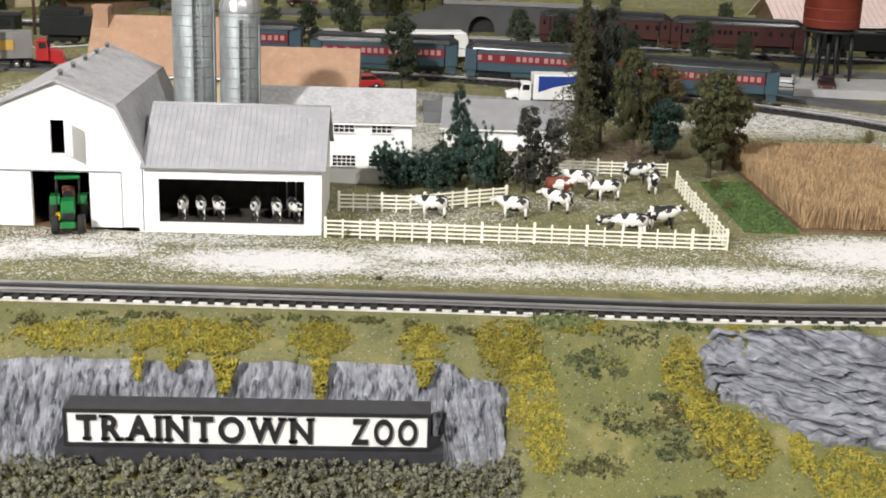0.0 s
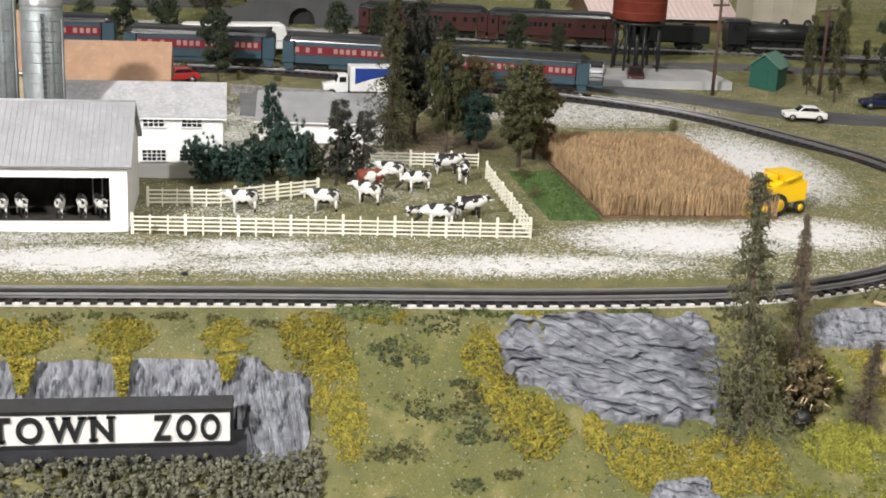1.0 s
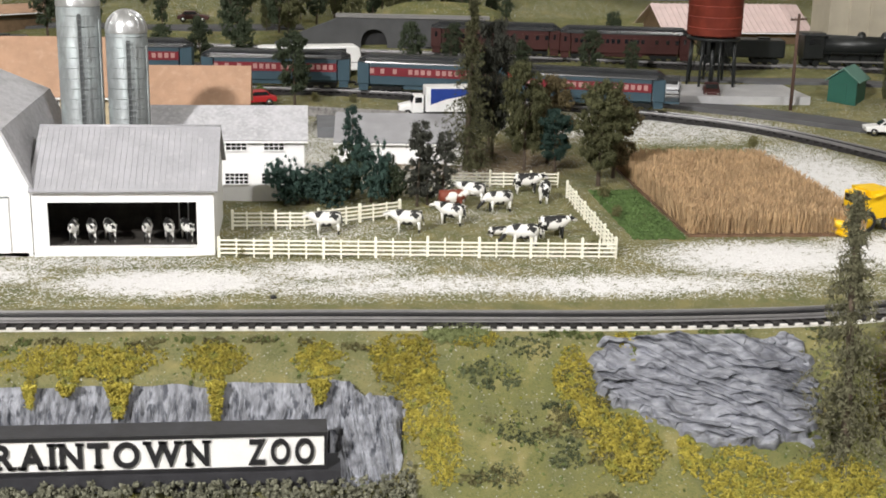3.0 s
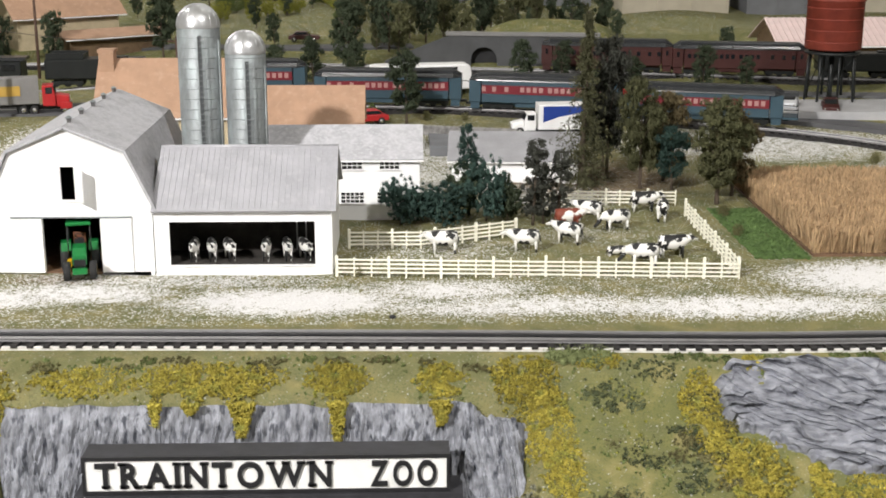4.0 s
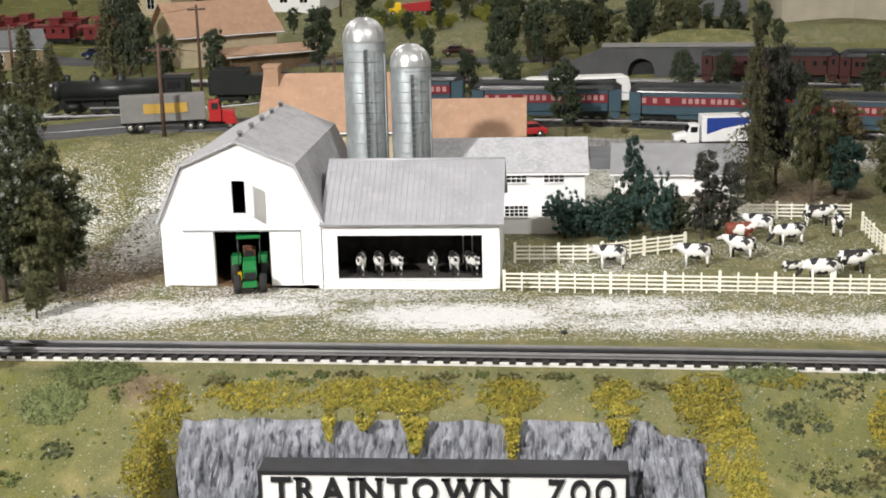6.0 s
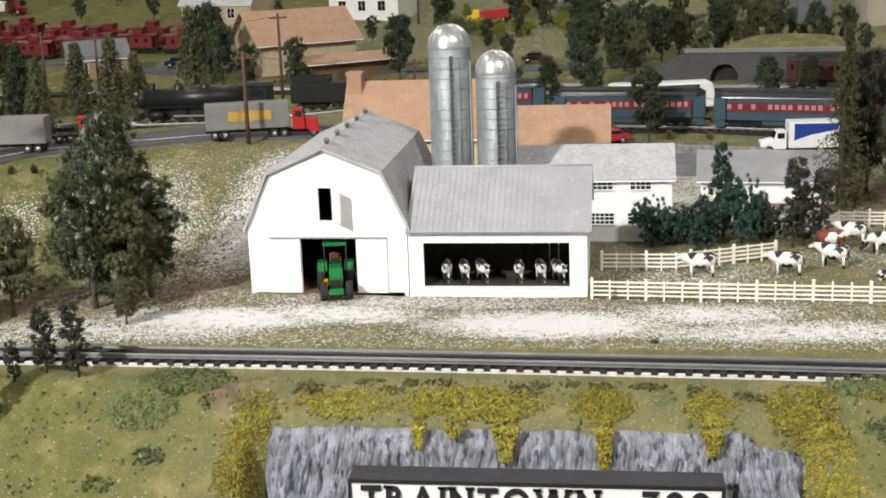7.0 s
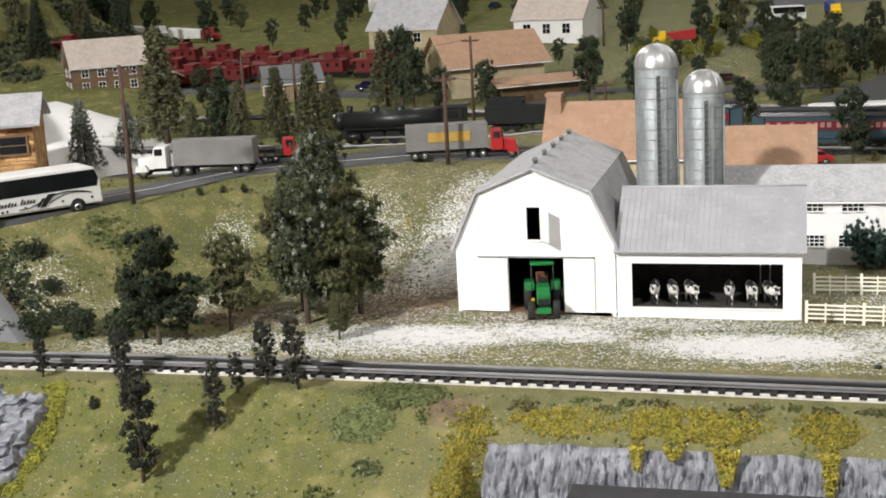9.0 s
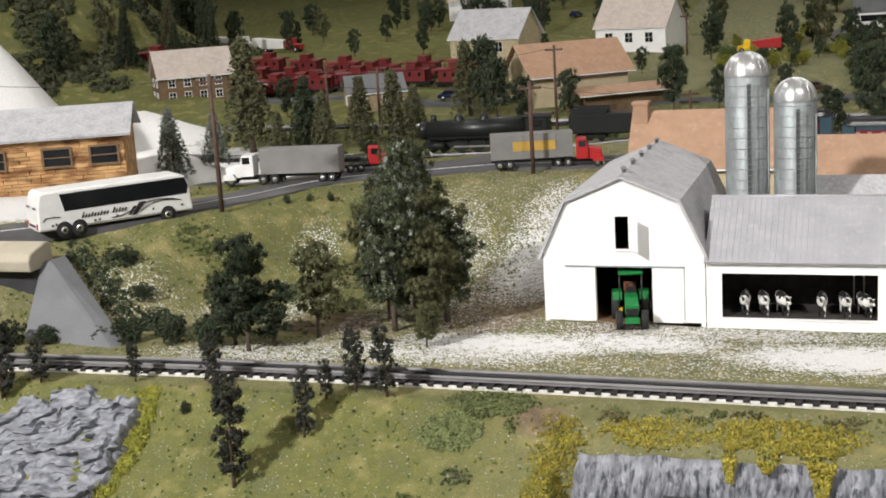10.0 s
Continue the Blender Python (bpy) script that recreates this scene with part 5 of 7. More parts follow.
def strand(cx, wide, low):
    """Foam trailing over the cliff's lip, narrowing downwards."""
    g = np.random.default_rng(int(cx * 1000))
    C = []
    for _ in range(int(26000 * wide * low * 60 / 3) + 90):
        t = g.uniform(0, 1) ** 1.3
        z = -0.026 - low * t
        C.append((cx + wide * (1 - 0.72 * t) * g.uniform(-1, 1), -0.413 - 0.315 * max(0.0, -0.0325 - z) - g.uniform(0.006, 0.014), z))
    tagged(new("shrub", foam_mesh("shrub", C, [g.uniform(0.001, 0.0022) for _ in C], 13, 0.0012, LEAF_YELLOW, g, 2.0)), "trailing yellow foam hanging down the rock", "shrub")


for cx, wide, low in [(0.297, 0.007, 0.022), (0.390, 0.014, 0.034), (0.494, 0.009, 0.048), (0.606, 0.012, 0.024), (0.335, 0.010, 0.010)]:
    strand(cx, wide, low)
    patch(cx, -0.404, wide * 1.5, 0.012, LEAF_YELLOW, YEL)
for cx, cy, rx, ry in [(0.02, -0.352, 0.055, 0.022), (0.765, -0.352, 0.038, 0.012), (-0.02, -0.39, 0.04, 0.02)]:
    patch(cx, cy, rx, ry, LEAF_FIBRE, "soft green fibre bush at the track's edge", 1.1, (0.003, 0.0085), leaf=0.0011)
for cx, cy, rx, ry in [(0.232, -0.352, 0.02, 0.008), (0.262, -0.365, 0.014, 0.008), (0.885, -0.356, 0.03, 0.008), (0.925, -0.362, 0.02, 0.008), (1.1, -0.356, 0.02, 0.006), (1.064, -0.358, 0.018, 0.006), (0.845, -0.372, 0.03, 0.012), (0.80, -0.40, 0.03, 0.02), (0.82, -0.46, 0.03, 0.02), (0.87, -0.48, 0.025, 0.012), (0.79, -0.51, 0.03, 0.014), (0.0, -0.44, 0.02, 0.012), (0.05, -0.38, 0.01, 0.008), (-0.05, -0.47, 0.02, 0.01), (1.2, -0.36, 0.03, 0.012)]:
    patch(cx, cy, rx, ry, LEAF_BUSH if ry > 0.011 else LEAF_GREEN, "low scrub of dark green foam", 0.3, (0.001, 0.0026), leaf=0.0011)
gp = np.random.default_rng(77)
for _ in range(34):
    cx, cy = gp.uniform(0.755, 0.925), gp.uniform(-0.60, -0.362)
    patch(cx, cy, gp.uniform(0.010, 0.022), gp.uniform(0.005, 0.010), LEAF_BROWNISH if gp.random() < 0.65 else LEAF_BUSH, "low brownish scrub on the open slope", 0.5, (0.0009, 0.0024), leaf=0.0011)
for _ in range(16):
    cx, cy = gp.uniform(0.16, 0.68), gp.uniform(-0.372, -0.348)
    patch(cx, cy, gp.uniform(0.010, 0.024), gp.uniform(0.004, 0.007), LEAF_BROWNISH if gp.random() < 0.6 else LEAF_GREEN, "low brownish scrub along the track", 0.4, (0.0009, 0.0022), leaf=0.0011)
for cx, cy, rx, ry in [(1.36, -0.53, 0.05, 0.03), (1.41, -0.48, 0.05, 0.03), (1.33, -0.58, 0.05, 0.03), (1.22, -0.58, 0.05, 0.025), (1.46, -0.53, 0.05, 0.04)]:
    patch(cx, cy, rx, ry, LEAF_LIME, "lime-green foam tufts over the lower slope", 0.35, (0.001, 0.003))
for cx, cy, rx, ry in [(-0.424, -0.385, 0.02, 0.03), (-0.415, -0.435, 0.016, 0.035), (-0.427, -0.478, 0.02, 0.02), (1.27, -0.43, 0.05, 0.035), (1.3, -0.52, 0.06, 0.03), (-0.66, -0.45, 0.02, 0.03)]:
    patch(cx, cy, rx, ry, LEAF_LIME, "lime-green foam tufts beside the rock", 0.8, (0.0025, 0.005))
for cx, cy, rx, ry, m in [(-0.52, 0.05, 0.06, 0.04, LEAF_BUSH), (-0.43, 0.12, 0.05, 0.06, LEAF_BUSH), (-0.36, 0.2, 0.05, 0.05, LEAF_OLIVE), (-0.6, 0.12, 0.05, 0.04, LEAF_GREEN), (-0.33, 0.05, 0.04, 0.05, LEAF_OLIVE), (-0.48, -0.05, 0.05, 0.03, LEAF_BUSH)]:
    patch(cx, cy, rx, ry, m, "thin olive scrub on the grassy bank", 0.12, (0.0015, 0.004), leaf=0.0014)
for cx, cy in [(-0.765, 0.012), (-0.73, -0.008), (-0.695, -0.032), (-0.66, -0.055), (-0.625, -0.078), (-0.59, -0.10), (-0.70, 0.02)]:
    patch(cx, cy, 0.03, 0.025, LEAF_DARK, "dark green scrub along the edge of the bridge wall", 0.16, (0.002, 0.0048), leaf=0.0018)
g = np.random.default_rng(8)
for nm, mt, n, lb in (("turf_tufts", LEAF_GREEN, 2600, "small tufts of green foam over the slope"), ("dead_tufts", LEAF_BUSH, 450, "small dark tufts of scrub over the slope"), ("dry_tufts", LEAF_LIME, 900, "small dry yellow-green tufts over the slope")):
    C = [(g.uniform(-0.85, 1.5), g.uniform(-0.62, -0.345)) for _ in range(n)] + [(g.uniform(-0.95, -0.1), g.uniform(-0.22, 0.45)) for _ in range(n)]
    C = [(x, y, height(x, y)) for x, y in C if noise.noise(Vector((x * 16, y * 16, n))) > 0.02]
    tagged(new(nm, foam_mesh(nm, C, [g.uniform(0.0012, 0.0032) for _ in C], 7, 0.0016, mt, g)), lb, "tufts", kind="stuff")
C = [(g.uniform(0.02, 0.705), g.uniform(-0.72, -0.503)) for _ in range(7600)]
C = [(x, y, land(x, y) + g.uniform(0.0, 0.014) + 0.004 * step(-0.56, -0.505, y)) for x, y in C if noise.noise(Vector((x * 22, y * 22, 9))) > -0.55]
tagged(new("undergrowth", foam_mesh("undergrowth", C, [g.uniform(0.0026, 0.0055) for _ in C], 11, 0.0019, LEAF_SCRUB, g)), "dense dark olive undergrowth below the sign", "undergrowth", kind="stuff")
C = [(g.uniform(-1.2, 2.0), g.uniform(-0.235, 0.9)) for _ in range(26000)]
C = [(x, y) for x, y in C if snow_at(x, y) > g.uniform(0.1, 0.9)]
V, F = [], []
for x, y in C:
    z, s, a = height(x, y) + 0.0006, g.uniform(0.0006, 0.0015), g.uniform(0, 6.28)
    n = len(V)
    V += [(x + s * math.cos(a), y + s * math.sin(a), z), (x + s * math.cos(a + 2.1), y + s * math.sin(a + 2.1), z), (x + s * math.cos(a + 4.2), y + s * math.sin(a + 4.2), z), (x, y, z + 0.9 * s)]
    F += [(n, n + 1, n + 3), (n + 1, n + 2, n + 3), (n + 2, n, n + 3)]
tagged(part("white_flakes", Shape().add(V, F), SNOW), "white flakes scattered over the turf", "flakes", kind="stuff")

# wheat field and green strip
tagged(part("field_soil", Shape().box(1.162, 1.438, 0.062, 0.538, -0.004, 0.003), DIRT), "brown soil under the wheat", "soil", kind="structure")
V, F = [], []
for _ in range(34000):
    x, y = g.uniform(1.163, 1.437), g.uniform(0.063, 0.537)
    h, a, lx, ly = g.uniform(0.024, 0.042), g.uniform(0, 3.14), g.normal() * 0.004, g.normal() * 0.004
    w = 0.0004
    n = len(V)
    V += [(x - w * math.cos(a), y - w * math.sin(a), 0.004), (x + w * math.cos(a), y + w * math.sin(a), 0.004), (x + lx + w * 1.6 * math.cos(a), y + ly + w * 1.6 * math.sin(a), h), (x + lx - w * 1.6 * math.cos(a), y + ly - w * 1.6 * math.sin(a), h)]
    F.append((n, n + 1, n + 2, n + 3))
tagged(part("wheat", Shape().add(V, F), STRAW), "standing dry golden-brown wheat", "wheat", kind="stuff")
C = [(g.uniform(1.075, 1.155), g.uniform(0.05, 0.36)) for _ in range(2600)]
tagged(new("green_crop", foam_mesh("green_crop", [(x, y, 0.001) for x, y in C], [g.uniform(0.0014, 0.0034) for _ in C], 9, 0.0017, GREEN_CROP, g)), "strip of bright green crop beside the wheat", "crop", kind="stuff")


# ---- railway stock ----
def wheel_truck(parent, x, colour=LOCO):
    t = part("truck", Shape().box(x - 0.034, x + 0.034, -0.02, -0.017, 0.006, 0.014).box(x - 0.034, x + 0.034, 0.017, 0.02, 0.006, 0.014).box(x - 0.008, x + 0.008, -0.018, 0.018, 0.008, 0.018), colour, parent)
    for dx in (-0.025, 0.0, 0.025):
        for y in (-0.0135, 0.0135):
            part("wheel", Shape().tube((x + dx, y - 0.002, 0.0085), (x + dx, y + 0.002, 0.0085), 0.0085, n=14), colour, t)


def coach(side, band, label, lit=True, group="blue passenger coaches", observation=False):
    """A heavyweight coach, its length along x, standing on the rail heads."""
    t = thing("passenger_coach", pose(0, 0, 0), label, "train coach", group)
    L, w = 0.322, 0.0315
    x0, x1 = -L / 2, L / 2
    part("body", Shape().chamfer(x0 + 0.028, x1 - 0.028, -w, w, 0.019, 0.066, 0.0008), side, t)
    for x in (x0, x1 - 0.026):
        v = part("vestibule", Shape().chamfer(x, x + 0.026, -w + 0.001, w - 0.001, 0.019, 0.066, 0.001), side, t)
        part("door", Shape().box(x + 0.008, x + 0.018, -w + 0.0002, -w + 0.001, 0.022, 0.06), side, v)
        part("door_window", Shape().box(x + 0.010, x + 0.016, -w - 0.0004, -w + 0.0002, 0.045, 0.057), GLASS_DARK, v)
        part("step", Shape().box(x + 0.003, x + 0.023, -w, -w + 0.006, 0.005, 0.011).box(x + 0.003, x + 0.023, -w + 0.004, -w + 0.012, 0.011, 0.019), side, v)
        part("step", Shape().box(x + 0.003, x + 0.023, w - 0.006, w, 0.005, 0.011).box(x + 0.003, x + 0.023, w - 0.012, w - 0.004, 0.011, 0.019), side, v)
    for s in (-1, 1):
        b = part("window_band", Shape().box(x0 + 0.028, x1 - 0.028, s * w - 0.0008, s * w + 0.0008, 0.038, 0.0565), band, t)
        pos = [x0 + 0.036 + k * 0.0135 for k in range(4)] + [x0 + 0.1 + k * 0.0135 for k in range(4)] + [x0 + 0.16 + k * 0.0135 for k in range(4)] + [x0 + 0.235, x0 + 0.262, x0 + 0.285]
        pane = Shape().box(0, 0.0085, -0.0005, 0.0005, 0.043, 0.0535).mesh("pane", GLOW if lit else GLASS_DARK)
        for k, x in enumerate(pos):
            part("pane", pane, GLOW, b, at=pose(x, s * (w + 0.001), 0))
        part("belt_rail", Shape().box(x0 + 0.028, x1 - 0.028, s * w - 0.001, s * w + 0.0014, 0.0368, 0.038), side, t)
    prof = [(-w - 0.0025, 0.0655), (-w - 0.0015, 0.0685), (-0.022, 0.0735), (-0.0175, 0.0745), (-0.0175, 0.0785), (-0.012, 0.0815), (0, 0.083), (0.012, 0.0815), (0.0175, 0.0785), (0.0175, 0.0745), (0.022, 0.0735), (w + 0.0015, 0.0685), (w + 0.0025, 0.0655)]
    r = Shape().prism(prof, "x", x0 + 0.018, x1 - 0.018)
    for sx, xe in ((-1, x0), (1, x1)):
        xi = xe - sx * 0.018
        small = [(a * 0.8, 0.066 + (z - 0.066) * 0.35) for a, z in prof]
        n = len(prof)
        r.add([(xi, a, z) for a, z in prof] + [(xe, a, z) for a, z in small], [(i, i + 1, n + i + 1, n + i) for i in range(n - 1)] + [tuple(range(n, 2 * n))], True)
    part("roof", r, COACH_ROOF, t)
    part("underframe", Shape().box(x0 + 0.03, x1 - 0.03, -0.02, 0.02, 0.013, 0.019).chamfer(-0.05, 0.045, -0.028, -0.01, 0.009, 0.019, 0.001).chamfer(-0.03, 0.06, 0.01, 0.028, 0.009, 0.019, 0.001), side, t)
    wheel_truck(t, x0 + 0.062)
    wheel_truck(t, x1 - 0.062)
    part("coupler", Shape().box(x0 - 0.012, x0 + 0.01, -0.004, 0.004, 0.01, 0.015), LOCO, t)
    part("coupler", Shape().box(x1 - 0.01, x1 + 0.012, -0.004, 0.004, 0.01, 0.015), LOCO, t)
    return t


def tender(label):
    t = thing("tender", pose(0, 0, 0), label, "tender")
    L, w = 0.21, 0.03
    part("tank", Shape().chamfer(-L / 2, L / 2, -w, w, 0.018, 0.062, 0.003), LOCO, t)
    part("coal_bunker", Shape().box(-L / 2 + 0.004, -0.02, -w + 0.002, -w + 0.004, 0.062, 0.075).box(-L / 2 + 0.004, -0.02, w - 0.004, w - 0.002, 0.062, 0.075).box(-0.024, -0.02, -w + 0.004, w - 0.004, 0.062, 0.072), LOCO, t)
    gg = np.random.default_rng(2)
    part("coal", foam_mesh("coal", [(gg.uniform(-0.09, -0.03), gg.uniform(-0.02, 0.02), 0.064) for _ in range(60)], [0.006] * 60, 4, 0.003, BLACK, gg), BLACK, t)
    part("hatch", Shape().chamfer(0.04, 0.07, -0.012, 0.012, 0.062, 0.066, 0.001), LOCO, t)
    wheel_truck(t, -0.06)
    wheel_truck(t, 0.06)
    return t


def locomotive(label):
    """A steam locomotive, nose towards -x."""
    t = thing("steam_locomotive", pose(0, 0, 0), label, "locomotive")
    part("boiler", Shape().tube((-0.165, 0, 0.05), (0.07, 0, 0.052), 0.022, 0.027, n=24), LOCO, t)
    front = part("smokebox", Shape().tube((-0.182, 0, 0.05), (-0.165, 0, 0.05), 0.021, 0.0225, n=24), LOCO, t)
    part("headlight", Shape().tube((-0.192, 0, 0.062), (-0.18, 0, 0.062), 0.005, n=12), CHROME, front)
    part("cab", Shape().chamfer(0.07, 0.12, -0.03, 0.03, 0.02, 0.078, 0.002), LOCO, t)
    part("cab_roof", Shape().prism([(-0.033, 0.078), (-0.02, 0.084), (0.02, 0.084), (0.033, 0.078)], "x", 0.066, 0.128), COACH_ROOF, t)
    for s in (-1, 1):
        part("cab_window", Shape().box(0.08, 0.108, s * 0.0305 - 0.0004, s * 0.0305 + 0.0004, 0.055, 0.07), GLASS_DARK, t)
        part("running_board", Shape().box(-0.16, 0.07, s * 0.028 - 0.004, s * 0.028 + 0.004, 0.034, 0.036), LOCO, t)
        part("cylinder", Shape().tube((-0.155, s * 0.026, 0.017), (-0.12, s * 0.026, 0.017), 0.009, n=14), LOCO, t)
        rod = part("side_rod", Shape().box(-0.1, 0.055, s * 0.023 - 0.001, s * 0.023 + 0.001, 0.012, 0.016), RAIL, t)
        for x in (-0.085, -0.045, -0.005, 0.035):
            part("driving_wheel", Shape().tube((x, s * 0.015, 0.0175), (x, s * 0.02, 0.0175), 0.0175, n=20), LOCO, t)
        for x in (-0.15, -0.125, 0.085, 0.11):
            part("small_wheel", Shape().tube((x, s * 0.015, 0.009), (x, s * 0.019, 0.009), 0.009, n=14), LOCO, t)
    part("frame", Shape().box(-0.17, 0.12, -0.014, 0.014, 0.01, 0.03), LOCO, t)
    part("chimney", Shape().lathe([(0.008, 0.068), (0.0065, 0.075), (0.0085, 0.085), (0.006, 0.085)], 14, (-0.15, 0)), LOCO, t)
    for x in (-0.09, -0.03):
        part("steam_dome", Shape().lathe([(0.012, 0.068), (0.011, 0.078), (0.007, 0.085), (0, 0.087)], 14, (x, 0)), LOCO, t)
    part("pilot", Shape().prism([(-0.2, 0.004), (-0.178, 0.004), (-0.178, 0.02)], "y", -0.022, 0.022), LOCO, t)
    return t


def along(pts, z, s):
    """The pose on a track at a distance along it."""
    i = min(len(pts) - 2, max(1, int(s / TIE_STEP)))
    f = s / TIE_STEP - i
    p = pts[i] * (1 - f) + pts[i + 1] * f
    d = pts[i + 1] - pts[i - 1]
    return pose(p[0], p[1], z[i] + 0.0115, 0, 0, math.degrees(math.atan2(d[1], d[0])))


def distance_at(pts, x, ymin):
    k = [i for i, p in enumerate(pts) if p[1] > ymin]
    return TIE_STEP * min(k, key=lambda i: abs(pts[i][0] - x))


PITCH = 0.343
tail = distance_at(MAIN_PTS, 1.36, 0.6)
first = coach(COACH_BLUE, COACH_RED, "blue passenger coach with red window band and black roof")
first.matrix_basis = along(MAIN_PTS, MAIN_Z, tail + 1.5 * PITCH)
for k in (2.5, 3.5):
    copy_thing(first, along(MAIN_PTS, MAIN_Z, tail + k * PITCH))
last = coach(COACH_BLUE, COACH_RED, "blue observation coach with an open railed rear platform")
part("platform", Shape().box(-0.192, -0.161, -0.03, 0.03, 0.017, 0.021), COACH_BLUE, last)
part("platform_roof", Shape().prism([(-0.03, 0.065), (-0.02, 0.071), (0.02, 0.071), (0.03, 0.065)], "x", -0.19, -0.15), COACH_ROOF, last)
rails = Shape().box(-0.192, -0.19, -0.03, 0.03, 0.036, 0.038).box(-0.192, -0.162, -0.03, -0.0285, 0.036, 0.038).box(-0.192, -0.162, 0.0285, 0.03, 0.036, 0.038)
for j in range(9):
    rails.box(-0.1918, -0.1906, -0.0296 + j * 0.0073, -0.0284 + j * 0.0073, 0.021, 0.036)
part("railing", rails, LOCO, last)
last.matrix_basis = along(MAIN_PTS, MAIN_Z, tail + 0.5 * PITCH)
td = tender("long black tender behind the locomotive")
td.matrix_basis = along(MAIN_PTS, MAIN_Z, tail + 4 * PITCH + 0.125) @ pose(0, 0, 0, 0, 0, 180)
lc = locomotive("black steam locomotive drawing the blue coaches")
lc.matrix_basis = along(MAIN_PTS, MAIN_Z, tail + 4 * PITCH + 0.40) @ pose(0, 0, 0, 0, 0, 180)

rear = coach(COACH_MAROON, COACH_MAROON, "dark maroon passenger coach with black roof", False, "maroon coaches on the rear track")
s0 = distance_at(REAR_PTS, 1.075, 0)
rear.matrix_basis = along(REAR_PTS, REAR_Z, s0)
copy_thing(rear, along(REAR_PTS, REAR_Z, s0 + PITCH - 0.02))
td2 = tender("black tender of the maroon train")
td2.matrix_basis = along(REAR_PTS, REAR_Z, s0 + PITCH * 1.5 + 0.1)
lc2 = locomotive("black steam locomotive at the maroon train's head")
lc2.matrix_basis = along(REAR_PTS, REAR_Z, s0 + PITCH * 1.5 + 0.37) @ pose(0, 0, 0, 0, 0, 180)


def caboose():
    t = thing("caboose", pose(0, 0, 0), "red caboose parked in the yard", "caboose", "red cabooses in the yard")
    part("body", Shape().chamfer(-0.055, 0.055, -0.026, 0.026, 0.016, 0.055, 0.001), CABOOSE_RED, t)
    part("roof", Shape().prism([(-0.03, 0.055), (-0.015, 0.061), (0.015, 0.061), (0.03, 0.055)], "x", -0.07, 0.07), CABOOSE_RED, t)
    part("cupola", Shape().chamfer(-0.015, 0.02, -0.022, 0.022, 0.058, 0.077, 0.001), CABOOSE_RED, t)
    part("cupola_roof", Shape().prism([(-0.025, 0.077), (0, 0.081), (0.025, 0.077)], "x", -0.019, 0.024), CABOOSE_RED, t)
    part("platform", Shape().box(-0.072, 0.072, -0.024, 0.024, 0.012, 0.016), LOCO, t)
    for x in (-0.035, -0.005, 0.03):
        part("window", Shape().box(x, x + 0.01, -0.0268, -0.0258, 0.034, 0.046), GLASS_DARK, t)
    for x in (-0.071, 0.071):
        part("railing", Shape().box(x - 0.0008, x + 0.0008, -0.024, 0.024, 0.03, 0.032).box(x - 0.0008, x + 0.0008, -0.024, -0.022, 0.016, 0.055).box(x - 0.0008, x + 0.0008, 0.022, 0.024, 0.016, 0.055), CABOOSE_RED, t)
    wheel_truck(t, -0.036)
    wheel_truck(t, 0.036)
    return t


cab = caboose()
k = 0
for row, (x, y, n) in enumerate([(-1.95, 2.33, 6), (-1.85, 2.5, 7), (-1.75, 2.68, 6)]):
    for i in range(n):
        xx, yy = x + i * 0.158 + 0.03 * row, y - 0.02 * i
        m = pose(xx, yy, height(xx, yy) + 0.002, 0, 0, -7)
        if k == 0:
            cab.matrix_basis = m
        else:
            copy_thing(cab, m)
        k += 1


# ---- road vehicles ----
def wheels(parent, spots, r, width=0.008, hub=CHROME):
    for x, y in spots:
        w = part("wheel", Shape().lathe([(r * 0.55, -width / 2), (r * 0.9, -width / 2), (r, -width / 3), (r, width / 3), (r * 0.9, width / 2), (r * 0.55, width / 2)], 16).moved(pose(0, 0, 0, 90)), RUBBER, parent, at=pose(x, y, r))
        part("rim", Shape().lathe([(0.0, -width / 2 + 0.0008), (r * 0.56, -width / 2), (r * 0.56, width / 2), (0.0, width / 2 - 0.0008)], 14).moved(pose(0, 0, 0, 90)), hub, w)


def semi_trailer(m, label, stripe=None):
    t = thing("semi_trailer", m, label, "trailer")
    part("box", Shape().chamfer(0, 0.155, -0.02, 0.02, 0.018, 0.066, 0.001), TRAILER_GREY, t)
    for k in range(12):
        part("panel_rib", Shape().box(0.006 + k * 0.013, 0.0068 + k * 0.013, -0.0206, -0.02, 0.02, 0.064), TRAILER_GREY, t)
    if stripe:
        part("lettering_bar", Shape().box(0.042, 0.122, -0.0212, -0.0207, 0.034, 0.052), stripe, t)
    else:
        part("lettering_bar", Shape().box(0.05, 0.085, -0.0212, -0.0207, 0.048, 0.053), TRUCK_RED, t)
    part("chassis", Shape().box(0.0, 0.155, -0.008, 0.008, 0.012, 0.018), LOCO, t)
    part("landing_leg", Shape().box(0.115, 0.118, -0.012, -0.009, 0.002, 0.018).box(0.115, 0.118, 0.009, 0.012, 0.002, 0.018), LOCO, t)
    wheels(t, [(x, y) for x in (0.016, 0.035) for y in (-0.016, 0.016)], 0.0085)
    return t


